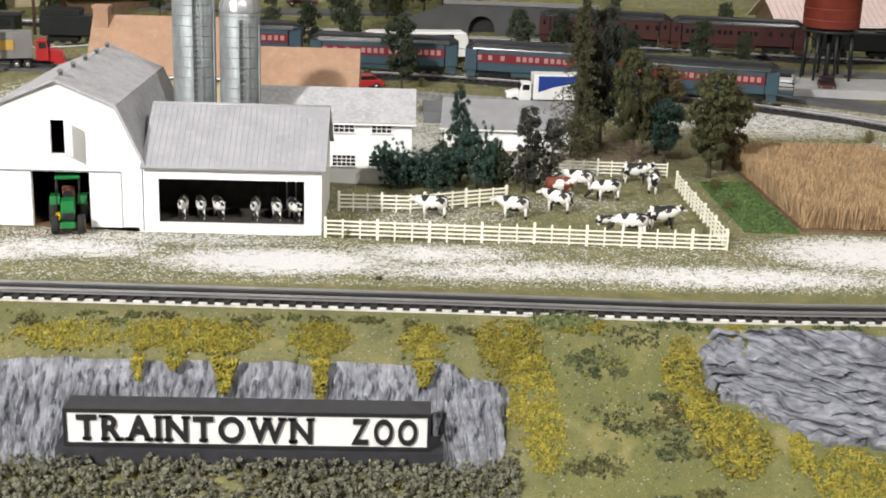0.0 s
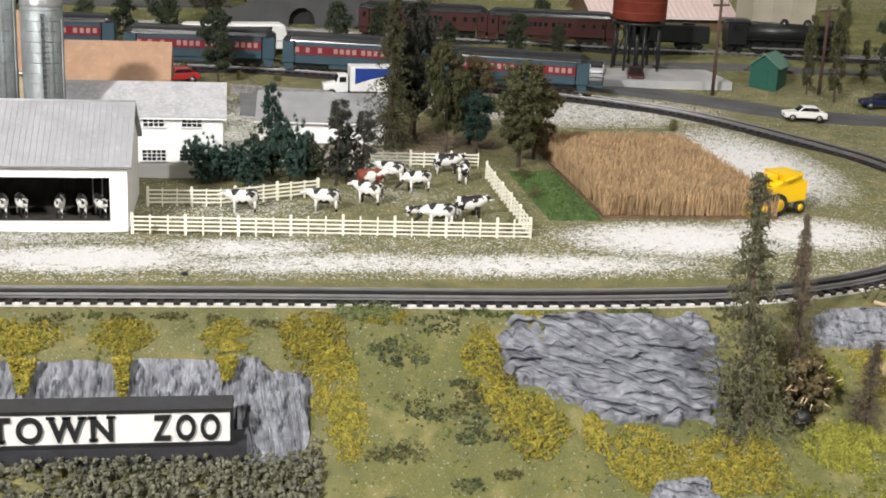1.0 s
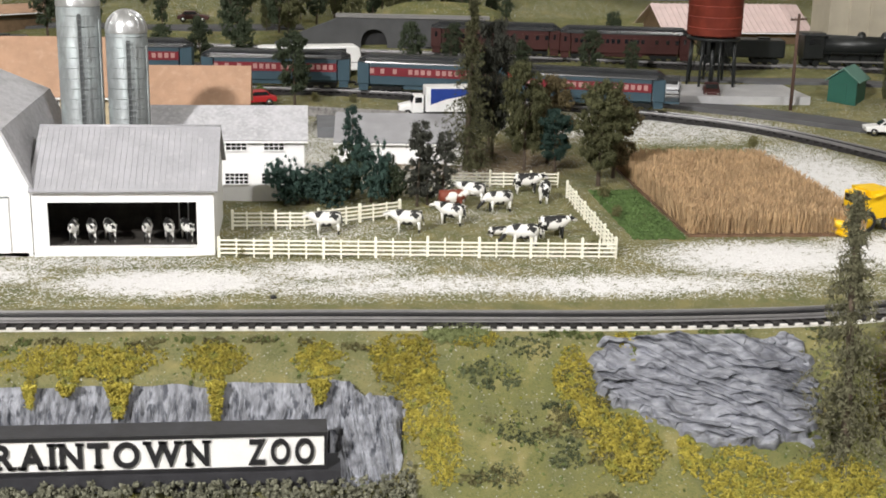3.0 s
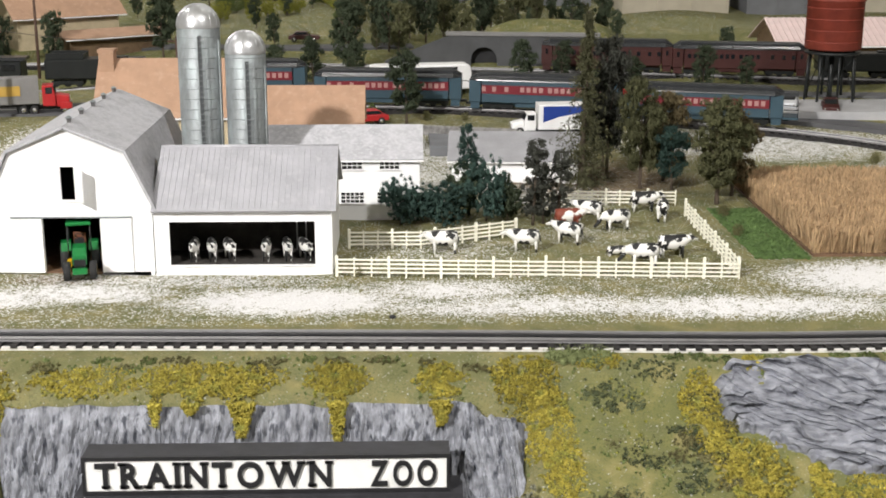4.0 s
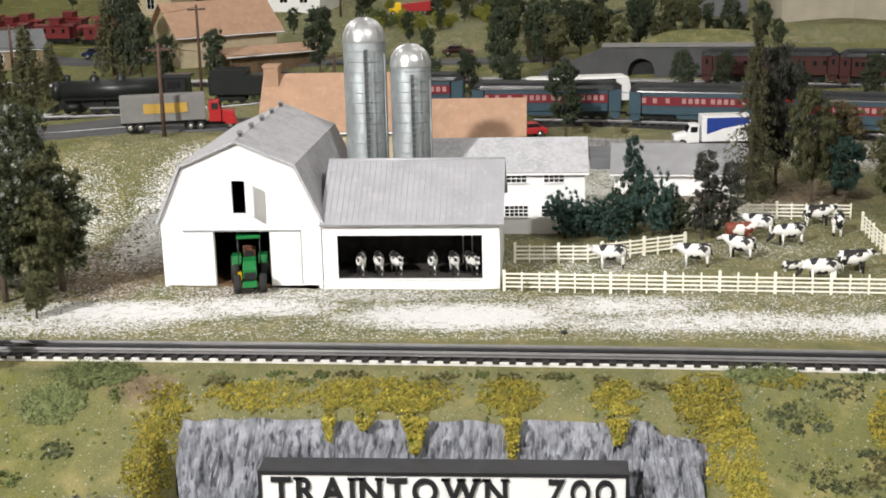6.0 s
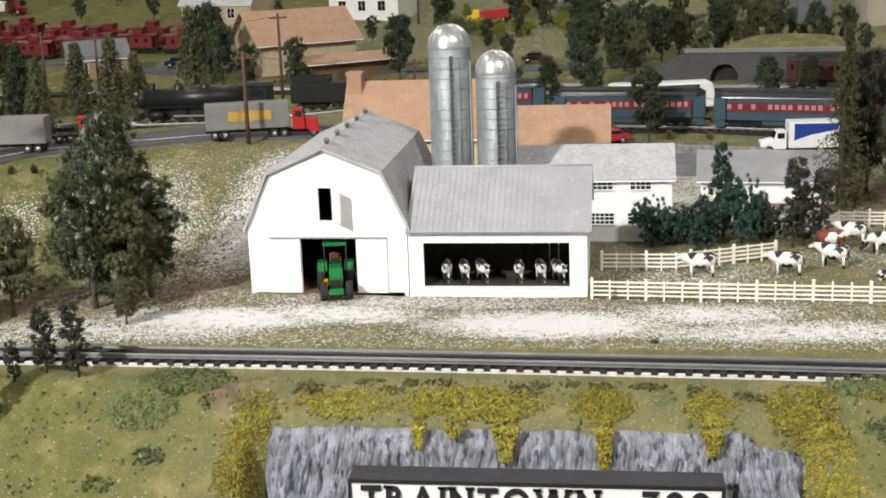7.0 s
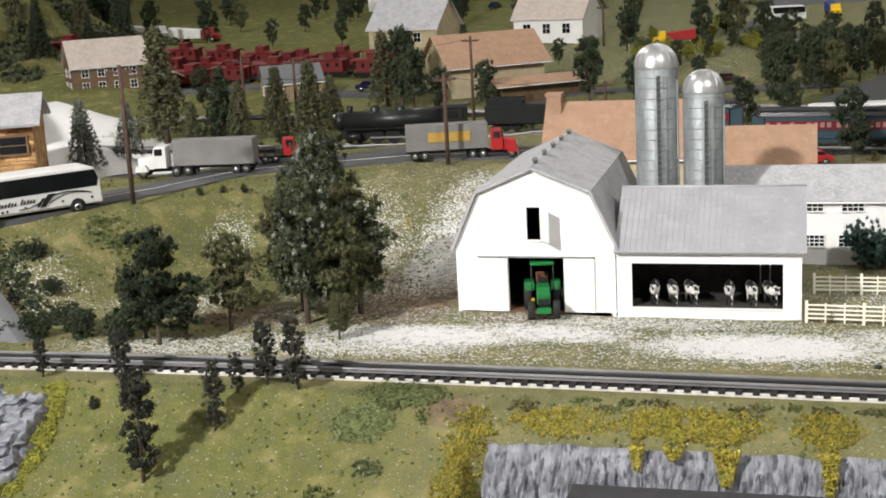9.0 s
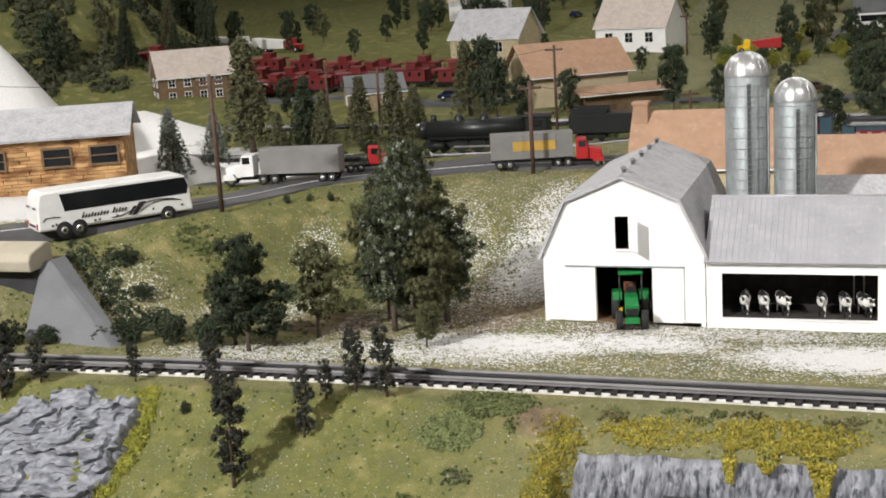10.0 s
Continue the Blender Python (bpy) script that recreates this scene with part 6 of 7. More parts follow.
def tractor_unit(m, paint, label):
    """A road tractor, nose towards +x."""
    t = thing("truck_cab", m, label, "truck")
    part("cab", Shape().prism([(0.0, 0.014), (0.024, 0.014), (0.024, 0.034), (0.02, 0.047), (0.0, 0.047)], "y", -0.017, 0.017), paint, t, bevel=0.001)
    part("bonnet", Shape().prism([(0.024, 0.012), (0.05, 0.012), (0.05, 0.029), (0.024, 0.033)], "y", -0.013, 0.013), paint, t, bevel=0.0015)
    part("windscreen", Shape().prism([(0.0245, 0.0345), (0.0252, 0.0345), (0.0215, 0.045), (0.0208, 0.045)], "y", -0.0145, 0.0145), GLASS_DARK, t)
    for s in (-1, 1):
        part("side_window", Shape().box(0.006, 0.019, s * 0.0172 - 0.0003, s * 0.0172 + 0.0003, 0.034, 0.044), GLASS_DARK, t)
        part("wing", Shape().prism([(0.032, 0.01), (0.054, 0.01), (0.052, 0.019), (0.036, 0.02)], "y", s * 0.0165 - 0.004, s * 0.0165 + 0.004), paint, t)
        part("headlight", Shape().tube((0.05, s * 0.0135, 0.017), (0.053, s * 0.0135, 0.017), 0.002, n=8), CHROME, t)
    part("grille", Shape().box(0.0502, 0.0512, -0.009, 0.009, 0.012, 0.028), CHROME, t)
    part("bumper", Shape().chamfer(0.052, 0.055, -0.019, 0.019, 0.004, 0.01, 0.0005), CHROME, t)
    part("chassis", Shape().box(-0.05, 0.05, -0.007, 0.007, 0.008, 0.014), LOCO, t)
    wheels(t, [(0.041, -0.016), (0.041, 0.016), (-0.016, -0.015), (-0.016, 0.015), (-0.036, -0.015), (-0.036, 0.015)], 0.0082)
    return t


def at_ground(x, y, rz, lift=0.0, tilt=0.0):
    return pose(x, y, height(x, y) + lift, 0, tilt, rz)


semi_trailer(at_ground(-0.252, 0.622, 17, 0.002), "grey box trailer with a yellow band of lettering", plain("faded_yellow_lettering", (0.46, 0.29, 0.06), 0.6))
tractor_unit(at_ground(-0.098, 0.672, 12, 0.002) @ Matrix.Diagonal((0.95, 1.15, 1.15, 1)), TRUCK_RED, "red road tractor coupled to a grey trailer")
semi_trailer(at_ground(-0.515, 0.52, 188, 0.002), "grey box trailer behind a white road tractor")
tractor_unit(at_ground(-0.68, 0.490, 193, 0.002) @ Matrix.Diagonal((1.1, 1.2, 1.22, 1)), TRUCK_WHITE, "white long-nosed road tractor on the bend")
tractor_unit(at_ground(-0.50, 0.62, 20, 0.002), TRUCK_RED, "red road tractor parked beyond the trees")


LIVERY = [([(0.112, 0.0185), (0.128, 0.0195), (0.142, 0.024), (0.156, 0.030), (0.172, 0.0345), (0.19, 0.036), (0.21, 0.034), (0.226, 0.030)], 0.0014),
          ([(0.158, 0.022), (0.170, 0.028), (0.184, 0.0325), (0.20, 0.0335), (0.222, 0.031)], 0.0010), ([(0.008, 0.027), (0.012, 0.031), (0.022, 0.0315), (0.034, 0.0305)], 0.0012)]


def motorcoach(m, label, name="motorcoach", lettered=True, body=TRUCK_WHITE):
    t = thing(name, m, label, "bus")
    L, w = 0.245, 0.0265
    prof = [(0.0, 0.012), (0.002, 0.05), (0.006, 0.066), (0.012, 0.069), (0.225, 0.069), (0.236, 0.066), (0.243, 0.045), (0.245, 0.012)]
    part("body", Shape().prism(prof, "y", -w, w), body, t, bevel=0.003)
    for s in (-1, 1):
        part("side_glass", Shape().prism([(0.042, 0.038), (0.236, 0.0385), (0.2395, 0.05), (0.234, 0.0635), (0.036, 0.0635)], "y", s * w - 0.0004, s * w + 0.0006), GLASS_DARK, t)
        y0, y1 = s * w + s * 0.0002, s * w + s * 0.0008
        for pts, th in LIVERY:
            ribbon = Shape()
            for (xa, za), (xb, zb) in zip(pts, pts[1:]):
                ribbon.prism([(xa, za - th / 2), (xb, zb - th / 2), (xb, zb + th / 2), (xa, za + th / 2)], "y", y0, y1)
            part("stripe", ribbon, BLACK, t)
        if lettered:
            x = 0.066
            for k in range(15):
                if k != 9:
                    tall = 0.0085 if k in (0, 10) else (0.0048 if k % 3 else 0.0062)
                    zb = 0.0245 + 0.00012 * k
                    part("lettering_bar", Shape().prism([(x, zb), (x + 0.0028, zb), (x + 0.0028 + tall * 0.35, zb + tall), (x + 0.0008 + tall * 0.35, zb + tall)], "y", y0, y1), BLACK, t)
                x += 0.0048
            part("emblem", Shape().prism([(0.144, 0.018), (0.152, 0.018), (0.169, 0.036), (0.158, 0.036)], "y", s * w + s * 0.0004, s * w + s * 0.0011), BLACK, t)
            part("emblem", Shape().prism([(0.139, 0.019), (0.143, 0.019), (0.153, 0.031), (0.148, 0.031)], "y", s * w + s * 0.0004, s * w + s * 0.0011), BLACK, t)
            for x, z in ((0.02, 0.018), (0.026, 0.019), (0.085, 0.017), (0.092, 0.0175), (0.12, 0.019), (0.178, 0.021), (0.225, 0.021)):
                part("vent", Shape().box(x, x + 0.003, min(y0, y1), max(y0, y1), z, z + 0.003), BLACK, t)
        part("hatch_line", Shape().box(0.06, 0.2, s * w - 0.0003, s * w + 0.0003, 0.0148, 0.0153), BLACK, t)
        part("wheel_arch", Shape().tube((0.203, s * w * 0.9, 0.011), (0.203, s * (w + 0.0006), 0.011), 0.0125, n=18), BLACK, t)
        part("wheel_arch", Shape().tube((0.062, s * w * 0.9, 0.011), (0.062, s * (w + 0.0006), 0.011), 0.0125, n=18).tube((0.039, s * w * 0.9, 0.011), (0.039, s * (w + 0.0006), 0.011), 0.0125, n=18), BLACK, t)
    part("windscreen", Shape().prism([(0.2445, 0.03), (0.2455, 0.03), (0.2375, 0.064), (0.2365, 0.064)], "y", -w + 0.003, w - 0.003), GLASS_DARK, t)
    part("rear_grille", Shape().box(-0.0012, 0.0004, -0.012, 0.012, 0.018, 0.021).box(-0.0012, 0.0004, -0.02, -0.012, 0.045, 0.047).box(-0.0012, 0.0004, 0.008, 0.02, 0.045, 0.047), BLACK, t)
    part("tail_light", Shape().box(-0.001, 0.0006, -0.024, -0.021, 0.016, 0.024), TRUCK_RED, t)
    part("tail_light", Shape().box(-0.001, 0.0006, 0.021, 0.024, 0.016, 0.024), TRUCK_RED, t)
    wheels(t, [(x, y) for x in (0.039, 0.062, 0.203) for y in (-w + 0.003, w - 0.003)], 0.0105)
    return t


motorcoach(pose(-0.838, 0.004, 0.112, 0, 0, 50.5) @ Matrix.Diagonal((1.06, 1.18, 1.1, 1)), "white touring motorcoach with black windows and sweeping stripes")
motorcoach(at_ground(0.56, 1.31, 14, 0.002) @ Matrix.Diagonal((0.72, 0.8, 0.8, 1)), "silver motorcoach parked beside the rear road", lettered=False, body=TRAILER_GREY)


def box_truck():
    t = thing("delivery_truck", at_ground(0.905, 0.915, 184, 0.002), "white delivery truck with a blue box body", "truck")
    part("cab", Shape().prism([(0.066, 0.012), (0.09, 0.012), (0.09, 0.032), (0.085, 0.048), (0.066, 0.048)], "y", -0.018, 0.018), TRUCK_WHITE, t, bevel=0.0014)
    part("bonnet", Shape().prism([(0.09, 0.012), (0.117, 0.012), (0.116, 0.027), (0.09, 0.033)], "y", -0.0145, 0.0145), TRUCK_WHITE, t, bevel=0.002)
    b = part("box_body", Shape().chamfer(-0.035, 0.062, -0.021, 0.021, 0.014, 0.066, 0.0008), TRUCK_WHITE, t)
    for s in (-1, 1):
        part("side_panel", Shape().prism([(0.052, 0.029), (0.052, 0.062), (-0.033, 0.062), (-0.033, 0.05), (0.02, 0.04)], "y", s * 0.021, s * 0.0216), BLUE, b)
        part("side_window", Shape().box(0.07, 0.084, s * 0.0182 - 0.0003, s * 0.0182 + 0.0003, 0.033, 0.044), GLASS_DARK, t)
        part("wing", Shape().prism([(0.086, 0.012), (0.114, 0.012), (0.112, 0.021), (0.104, 0.025), (0.094, 0.025)], "y", s * 0.0165 - 0.003, s * 0.0165 + 0.003), TRUCK_WHITE, t)
        part("headlight", Shape().tube((0.115, s * 0.011, 0.018), (0.1185, s * 0.011, 0.018), 0.0022, n=8), CHROME, t)
    part("windscreen", Shape().prism([(0.0905, 0.033), (0.0912, 0.033), (0.0865, 0.046), (0.0858, 0.046)], "y", -0.0155, 0.0155), GLASS_DARK, t)
    part("grille", Shape().box(0.1165, 0.1175, -0.008, 0.008, 0.013, 0.025), CHROME, t)
    part("chassis", Shape().box(-0.035, 0.112, -0.008, 0.008, 0.007, 0.014), LOCO, t)
    wheels(t, [(x, y) for x in (0.0, 0.1) for y in (-0.0165, 0.0165)], 0.0098)
    return t


box_truck()


def car(m, paint, label):
    t = thing("car", m, label, "car", "parked cars")
    part("body", Shape().prism([(-0.045, 0.008), (0.045, 0.008), (0.046, 0.018), (0.02, 0.021), (-0.03, 0.0215), (-0.045, 0.019)], "y", -0.018, 0.018), paint, t, bevel=0.002)
    part("cabin", Shape().prism([(-0.034, 0.021), (0.018, 0.021), (0.006, 0.031), (-0.024, 0.031)], "y", -0.0155, 0.0155), paint, t, bevel=0.002)
    for s in (-1, 1):
        part("side_window", Shape().prism([(-0.029, 0.0225), (0.013, 0.0225), (0.005, 0.0295), (-0.023, 0.0295)], "y", s * 0.0156 - 0.0003, s * 0.0156 + 0.0003), GLASS_DARK, t)
        part("headlight", Shape().tube((0.045, s * 0.013, 0.0145), (0.047, s * 0.013, 0.0145), 0.0022, n=8), CHROME, t)
    part("windscreen", Shape().prism([(0.0175, 0.022), (0.0185, 0.022), (0.0075, 0.0305), (0.0065, 0.0305)], "y", -0.0135, 0.0135), GLASS_DARK, t)
    wheels(t, [(x, y) for x in (-0.028, 0.028) for y in (-0.0155, 0.0155)], 0.0078, 0.006)
    return t


NAVY, SILVER = plain("navy_enamel", (0.01, 0.015, 0.05), 0.25), plain("silver_enamel", (0.55, 0.56, 0.58), 0.25)
LIME = plain("lime_enamel", (0.45, 0.5, 0.05), 0.35)
for x, y, rz, c, lb in [(1.37, 1.11, 250, NAVY, "dark blue car parked by the tower"), (1.43, 1.12, 250, SILVER, "silver car parked by the tower"), (1.51, 1.08, 255, COACH_MAROON, "dark red car parked by the tower"), (1.06, 1.215, 20, TRUCK_RED, "red parked car by the rear road"), (1.17, 1.2, 250, LIME, "yellow-green car parked by the trees"),
                        (1.80, 0.80, 170, TRUCK_WHITE, "white car on the road by the curve"), (2.02, 0.90, 175, NAVY, "black off-road car on the road"), (0.49, 1.0, 200, TRUCK_RED, "red car behind the farmhouse"), (0.28, 2.1, 0, COACH_MAROON, "dark red car on the far road"), (-0.8, 2.1, 15, NAVY, "dark car by the bungalow"),
                        (-1.7, 5.2, 80, SILVER, "pale car on the far road"), (-0.95, 4.6, 80, NAVY, "dark car on the far road")]:
    car(at_ground(x, y, rz, 0.002), c, lb)


def dump_truck(m, label, load, cabc):
    t = thing("truck", m, label, "truck")
    part("body", Shape().prism([(0, 0.014), (0.1, 0.014), (0.1, 0.05), (0, 0.04)], "y", -0.02, 0.02), load, t, bevel=0.002)
    part("cab", Shape().prism([(-0.05, 0.01), (-0.005, 0.01), (-0.005, 0.045), (-0.026, 0.045), (-0.03, 0.026), (-0.05, 0.024)], "y", -0.018, 0.018), cabc, t, bevel=0.002)
    wheels(t, [(x, y) for x in (-0.035, 0.06, 0.08) for y in (-0.016, 0.016)], 0.009)
    return t


dump_truck(at_ground(0.615, 3.6, 100, 0.002), "blue truck with yellow cab on the far road", BLUE, YELLOW)
motorcoach(at_ground(0.36, 3.47, 10, 0.002) @ Matrix.Diagonal((0.6, 1, 0.9, 1)), "white bus parked at the far end", lettered=False)
motorcoach(at_ground(0.725, 1.295, 190, 0.002), "silver-white motorcoach parked by the rear track", lettered=False)
dump_truck(at_ground(0.03, 2.96, 5, 0.002), "red dump truck with yellow cab on the far hill", TRUCK_RED, YELLOW)
for x, y, rz, lb, lc_ in [(-2.0, 3.5, 180, "white tanker truck beyond the yard", TRUCK_RED), (-2.25, 3.55, 175, "white van truck beyond the yard", TRUCK_WHITE), (-2.7, 3.7, 175, "grey box truck beyond the yard", TRUCK_WHITE)]:
    dump_truck(at_ground(x, y, rz, 0.002) @ Matrix.Diagonal((1.5, 1.4, 1.4, 1)), lb, TRUCK_WHITE, lc_)


# ---- farm machines ----
def farm_tractor():
    t = thing("farm_tractor", pose(0.121, 0.0, 0.0, 0, 0, -78) @ Matrix.Diagonal((1.08, 1.08, 1.04, 1)), "green farm tractor with yellow wheels in the barn door", "tractor")
    part("bonnet", Shape().prism([(0.0, 0.022), (0.034, 0.02), (0.035, 0.034), (0.02, 0.041), (0.0, 0.042)], "y", -0.0085, 0.0085), GREEN_PAINT, t, bevel=0.0015)
    part("grille", Shape().box(0.035, 0.0358, -0.0075, 0.0075, 0.0205, 0.029), BLACK, t)
    part("front_weight", Shape().chamfer(0.034, 0.042, -0.009, 0.009, 0.01, 0.018, 0.001), GREEN_PAINT, t)
    part("chassis", Shape().box(-0.03, 0.034, -0.006, 0.006, 0.012, 0.022), BLACK, t)
    part("seat", Shape().chamfer(-0.028, -0.012, -0.008, 0.008, 0.03, 0.036, 0.001).chamfer(-0.03, -0.026, -0.008, 0.008, 0.036, 0.05, 0.001), SKIN, t)
    part("console", Shape().prism([(-0.006, 0.04), (0.0, 0.04), (0.0, 0.046), (-0.003, 0.048)], "y", -0.006, 0.006), BLACK, t)
    part("steering_wheel", Shape().lathe([(0.0046, -0.0006), (0.0058, 0.0), (0.0046, 0.0006), (0.0040, 0.0), (0.0046, -0.0006)], 14).moved(pose(-0.008, 0, 0.05, 0, -50)), BLACK, t)
    part("canopy", Shape().chamfer(-0.035, 0.004, -0.0155, 0.0155, 0.066, 0.0705, 0.0012), GREEN_PAINT, t)
    for x in (-0.032, 0.001):
        for y in (-0.014, 0.014):
            part("canopy_post", Shape().tube((x, y, 0.03), (x, y, 0.066), 0.0009, n=6), BLACK, t)
    for s in (-1, 1):
        part("mudguard", Shape().prism([(-0.038, 0.03), (-0.03, 0.04), (-0.012, 0.04), (-0.006, 0.03), (-0.014, 0.037), (-0.03, 0.037)], "y", s * 0.017 - 0.006, s * 0.017 + 0.006), GREEN_PAINT, t)
    wheels(t, [(-0.022, -0.019), (-0.022, 0.019)], 0.0195, 0.011, YELLOW)
    wheels(t, [(0.028, -0.016), (0.028, 0.016)], 0.0125, 0.009, YELLOW)
    part("step_box", Shape().box(-0.006, 0.008, -0.016, -0.011, 0.012, 0.02), YELLOW, t)
    return t


farm_tractor()


def combine():
    t = thing("combine_harvester", pose(1.448, 0.105, height(1.448, 0.105), 0, 0, 196) @ Matrix.Diagonal((1.0, 1.0, 1.05, 1)), "yellow combine harvester at the field's edge", "harvester")
    part("body", Shape().prism([(-0.045, 0.02), (0.02, 0.016), (0.022, 0.045), (0.005, 0.052), (-0.045, 0.05)], "y", -0.021, 0.021), YELLOW, t, bevel=0.002)
    part("grain_tank", Shape().prism([(-0.03, 0.05), (0.004, 0.05), (0.008, 0.062), (-0.034, 0.062)], "y", -0.022, 0.022), YELLOW, t)
    c = part("cab", Shape().prism([(0.008, 0.035), (0.026, 0.035), (0.028, 0.058), (0.008, 0.06)], "y", -0.013, 0.013), YELLOW, t, bevel=0.001)
    part("cab_glass", Shape().box(0.0265, 0.0283, -0.010, 0.010, 0.044, 0.055), GLASS_DARK, c)
    part("feeder", Shape().prism([(0.02, 0.018), (0.05, 0.006), (0.05, 0.014), (0.02, 0.032)], "y", -0.011, 0.011), YELLOW, t)
    h = part("header", Shape().prism([(0.046, 0.003), (0.066, 0.002), (0.068, 0.006), (0.052, 0.02), (0.046, 0.02)], "y", -0.042, 0.042), YELLOW, t)
    part("reel", Shape().tube((0.064, -0.04, 0.018), (0.064, 0.04, 0.018), 0.0065, n=6), YELLOW, h)
    part("auger", Shape().tube((-0.03, 0.02, 0.056), (0.006, 0.03, 0.056), 0.0028, n=8), YELLOW, t)
    wheels(t, [(0.012, -0.023), (0.012, 0.023)], 0.017, 0.011, YELLOW)
    wheels(t, [(-0.034, -0.019), (-0.034, 0.019)], 0.010, 0.008, YELLOW)
    return t


combine()


# ---- toy cows ----
def cow_mesh(name, hide, grazing):
    s = Shape()
    spine = [(-0.021, 0.0245, 0.0082, 0.0088), (-0.014, 0.0235, 0.0098, 0.0108), (0.0, 0.0225, 0.0102, 0.0118), (0.012, 0.0235, 0.0092, 0.0112), (0.019, 0.0255, 0.0066, 0.0086), (0.026, 0.0275 if not grazing else 0.024, 0.0042, 0.0056), (0.030, 0.0295 if not grazing else 0.018, 0.0038, 0.0042)]
    n, v, f = 10, [], []
    for x, z, ry, rz in spine:
        for i in range(n):
            a = 2 * math.pi * i / n
            v.append((x, ry * math.cos(a), z + rz * math.sin(a)))
    for k in range(len(spine) - 1):
        for i in range(n):
            f.append((k * n + i, k * n + (i + 1) % n, (k + 1) * n + (i + 1) % n, (k + 1) * n + i))
    f += [tuple(range(n))[::-1], tuple(range((len(spine) - 1) * n, len(spine) * n))]
    s.add(v, f, True)
    hx, hz = (0.030, 0.0295) if not grazing else (0.031, 0.017)
    s.tube((hx - 0.001, 0, hz), (hx + 0.009, 0, hz - (0.004 if not grazing else 0.009)), 0.0036, 0.0021, n=8)
    for y in (-1, 1):
        s.tube((hx, y * 0.003, hz + 0.003), (hx - 0.001, y * 0.0068, hz + 0.0035), 0.0013, 0.0006, n=5)
        s.tube((-0.0165, y * 0.0048, 0.02), (-0.0175, y * 0.005, 0.0), 0.0029, 0.0015, n=7)
        s.tube((0.0145, y * 0.0045, 0.02), (0.0145, y * 0.0048, 0.0), 0.0026, 0.0014, n=7)
    s.tube((-0.0215, 0, 0.028), (-0.0245, 0, 0.012), 0.0009, 0.0012, n=5)
    s.ball((-0.01, 0, 0.0135), 0.0036, 7, 4)
    me = s.mesh(name, hide)
    return me


HERD = [(0.625, 0.10, 183, 0, 0), (0.745, 0.10, 172, 0, 0), (0.815, 0.145, 150, 0, 0), (0.825, 0.235, 5, 1, 0), (0.9, 0.225, 195, 0, 1), (0.965, 0.35, 2, 0, 0), (0.985, 0.29, 75, 0, 1), (0.955, 0.06, 8, 0, 0), (0.905, 0.018, 182, 0, 1), (0.865, 0.285, 160, 0, 0)]
made = {}
for x, y, rz, red, graze in HERD:
    key = (red, graze)
    if key not in made:
        made[key] = cow_mesh("cow_figurine", HIDE_RED if red else HIDE_WHITE, graze)
    o = new("cow_figurine", made[key])
    o.matrix_basis = pose(x, y, height(x, y), 0, 0, rz) @ Matrix.Diagonal((0.95, 1.05, 1.0, 1))
    tagged(o, "red-and-white toy cow standing in the paddock" if red else "black-and-white toy cow standing in the paddock", "figurine", "toy cows")
calf = new("calf_figurine", made[(0, 0)])
calf.matrix_basis = pose(0.875, 0.072, height(0.875, 0.072) - 0.004, 0, 0, 10) @ Matrix.Diagonal((0.62, 0.62, 0.55, 1))
tagged(calf, "small black-and-white toy calf lying in the grass", "figurine", "toy cows")
for k, x in enumerate((0.272, 0.297, 0.322, 0.373, 0.403, 0.428)):
    o = new("cow_figurine", made[(0, 0)])
    o.matrix_basis = pose(x, 0.034, 0.0095, 0, 0, -88 + 9 * (k % 3)) @ Matrix.Diagonal((0.85, 0.72, 0.86, 1))
    tagged(o, "black-and-white toy cow looking out of the shed", "figurine", "toy cows")


# ---- roads and yards ----
def road(points, width, label, name="road", mat=ASPHALT, lines=True):
    pts = spline(points, 0.02)
    z = np.array([height(*p) for p in pts])
    z = np.convolve(np.pad(z, 4, mode="edge"), np.ones(9) / 9, "valid") + 0.004
    o = tagged(part(name, sweep(Shape(), pts, [(-width / 2, -0.015), (-width / 2 + 0.002, 0.0), (width / 2 - 0.002, 0.0), (width / 2, -0.015)], z), mat), label, "road", kind="structure")
    if lines:
        part("centre_line", sweep(Shape(), pts, [(-0.0008, 0.0), (-0.0008, 0.0006), (0.0008, 0.0006), (0.0008, 0.0)], z), SIGN_WHITE, o)
    return o


road([(-1.5, -0.22), (-1.1, -0.06), (-0.80, 0.10), (-0.65, 0.32), (-0.55, 0.52), (-0.3, 0.66), (-0.05, 0.72), (0.15, 0.86), (0.4, 0.95)], 0.115, "grey asphalt road curving over the bank")
road([(-0.95, 0.72), (-0.72, 0.66), (-0.45, 0.64), (-0.2, 0.86)], 0.1, "grey asphalt side road", lines=False)
road([(0.3, 1.4), (0.7, 1.42), (1.2, 1.36), (1.7, 1.24), (2.4, 1.2)], 0.07, "grey asphalt road along the rear track", lines=False)
road([(1.35, 1.06), (1.6, 0.95), (1.85, 0.84), (2.3, 0.78)], 0.1, "grey road by the curve", lines=False)
road([(-1.6, 2.12), (-1.2, 2.12), (-0.7, 2.05), (0.0, 1.9), (0.6, 1.95)], 0.11, "grey road past the far houses", lines=False)
road([(0.55, 4.8), (0.42, 3.9), (0.34, 3.3), (0.5, 3.0), (0.8, 2.85)], 0.12, "grey road winding down from the far end", lines=False)
road([(-1.9, 6.0), (-1.5, 5.0), (-1.2, 4.0), (-1.0, 3.4), (-0.4, 2.6)], 0.14, "grey road leading to the far end", lines=False)
PALE = material("pale_paving", (0.45, 0.45, 0.46), 0.35, vary=0.15, scale=20, bump=0.1)
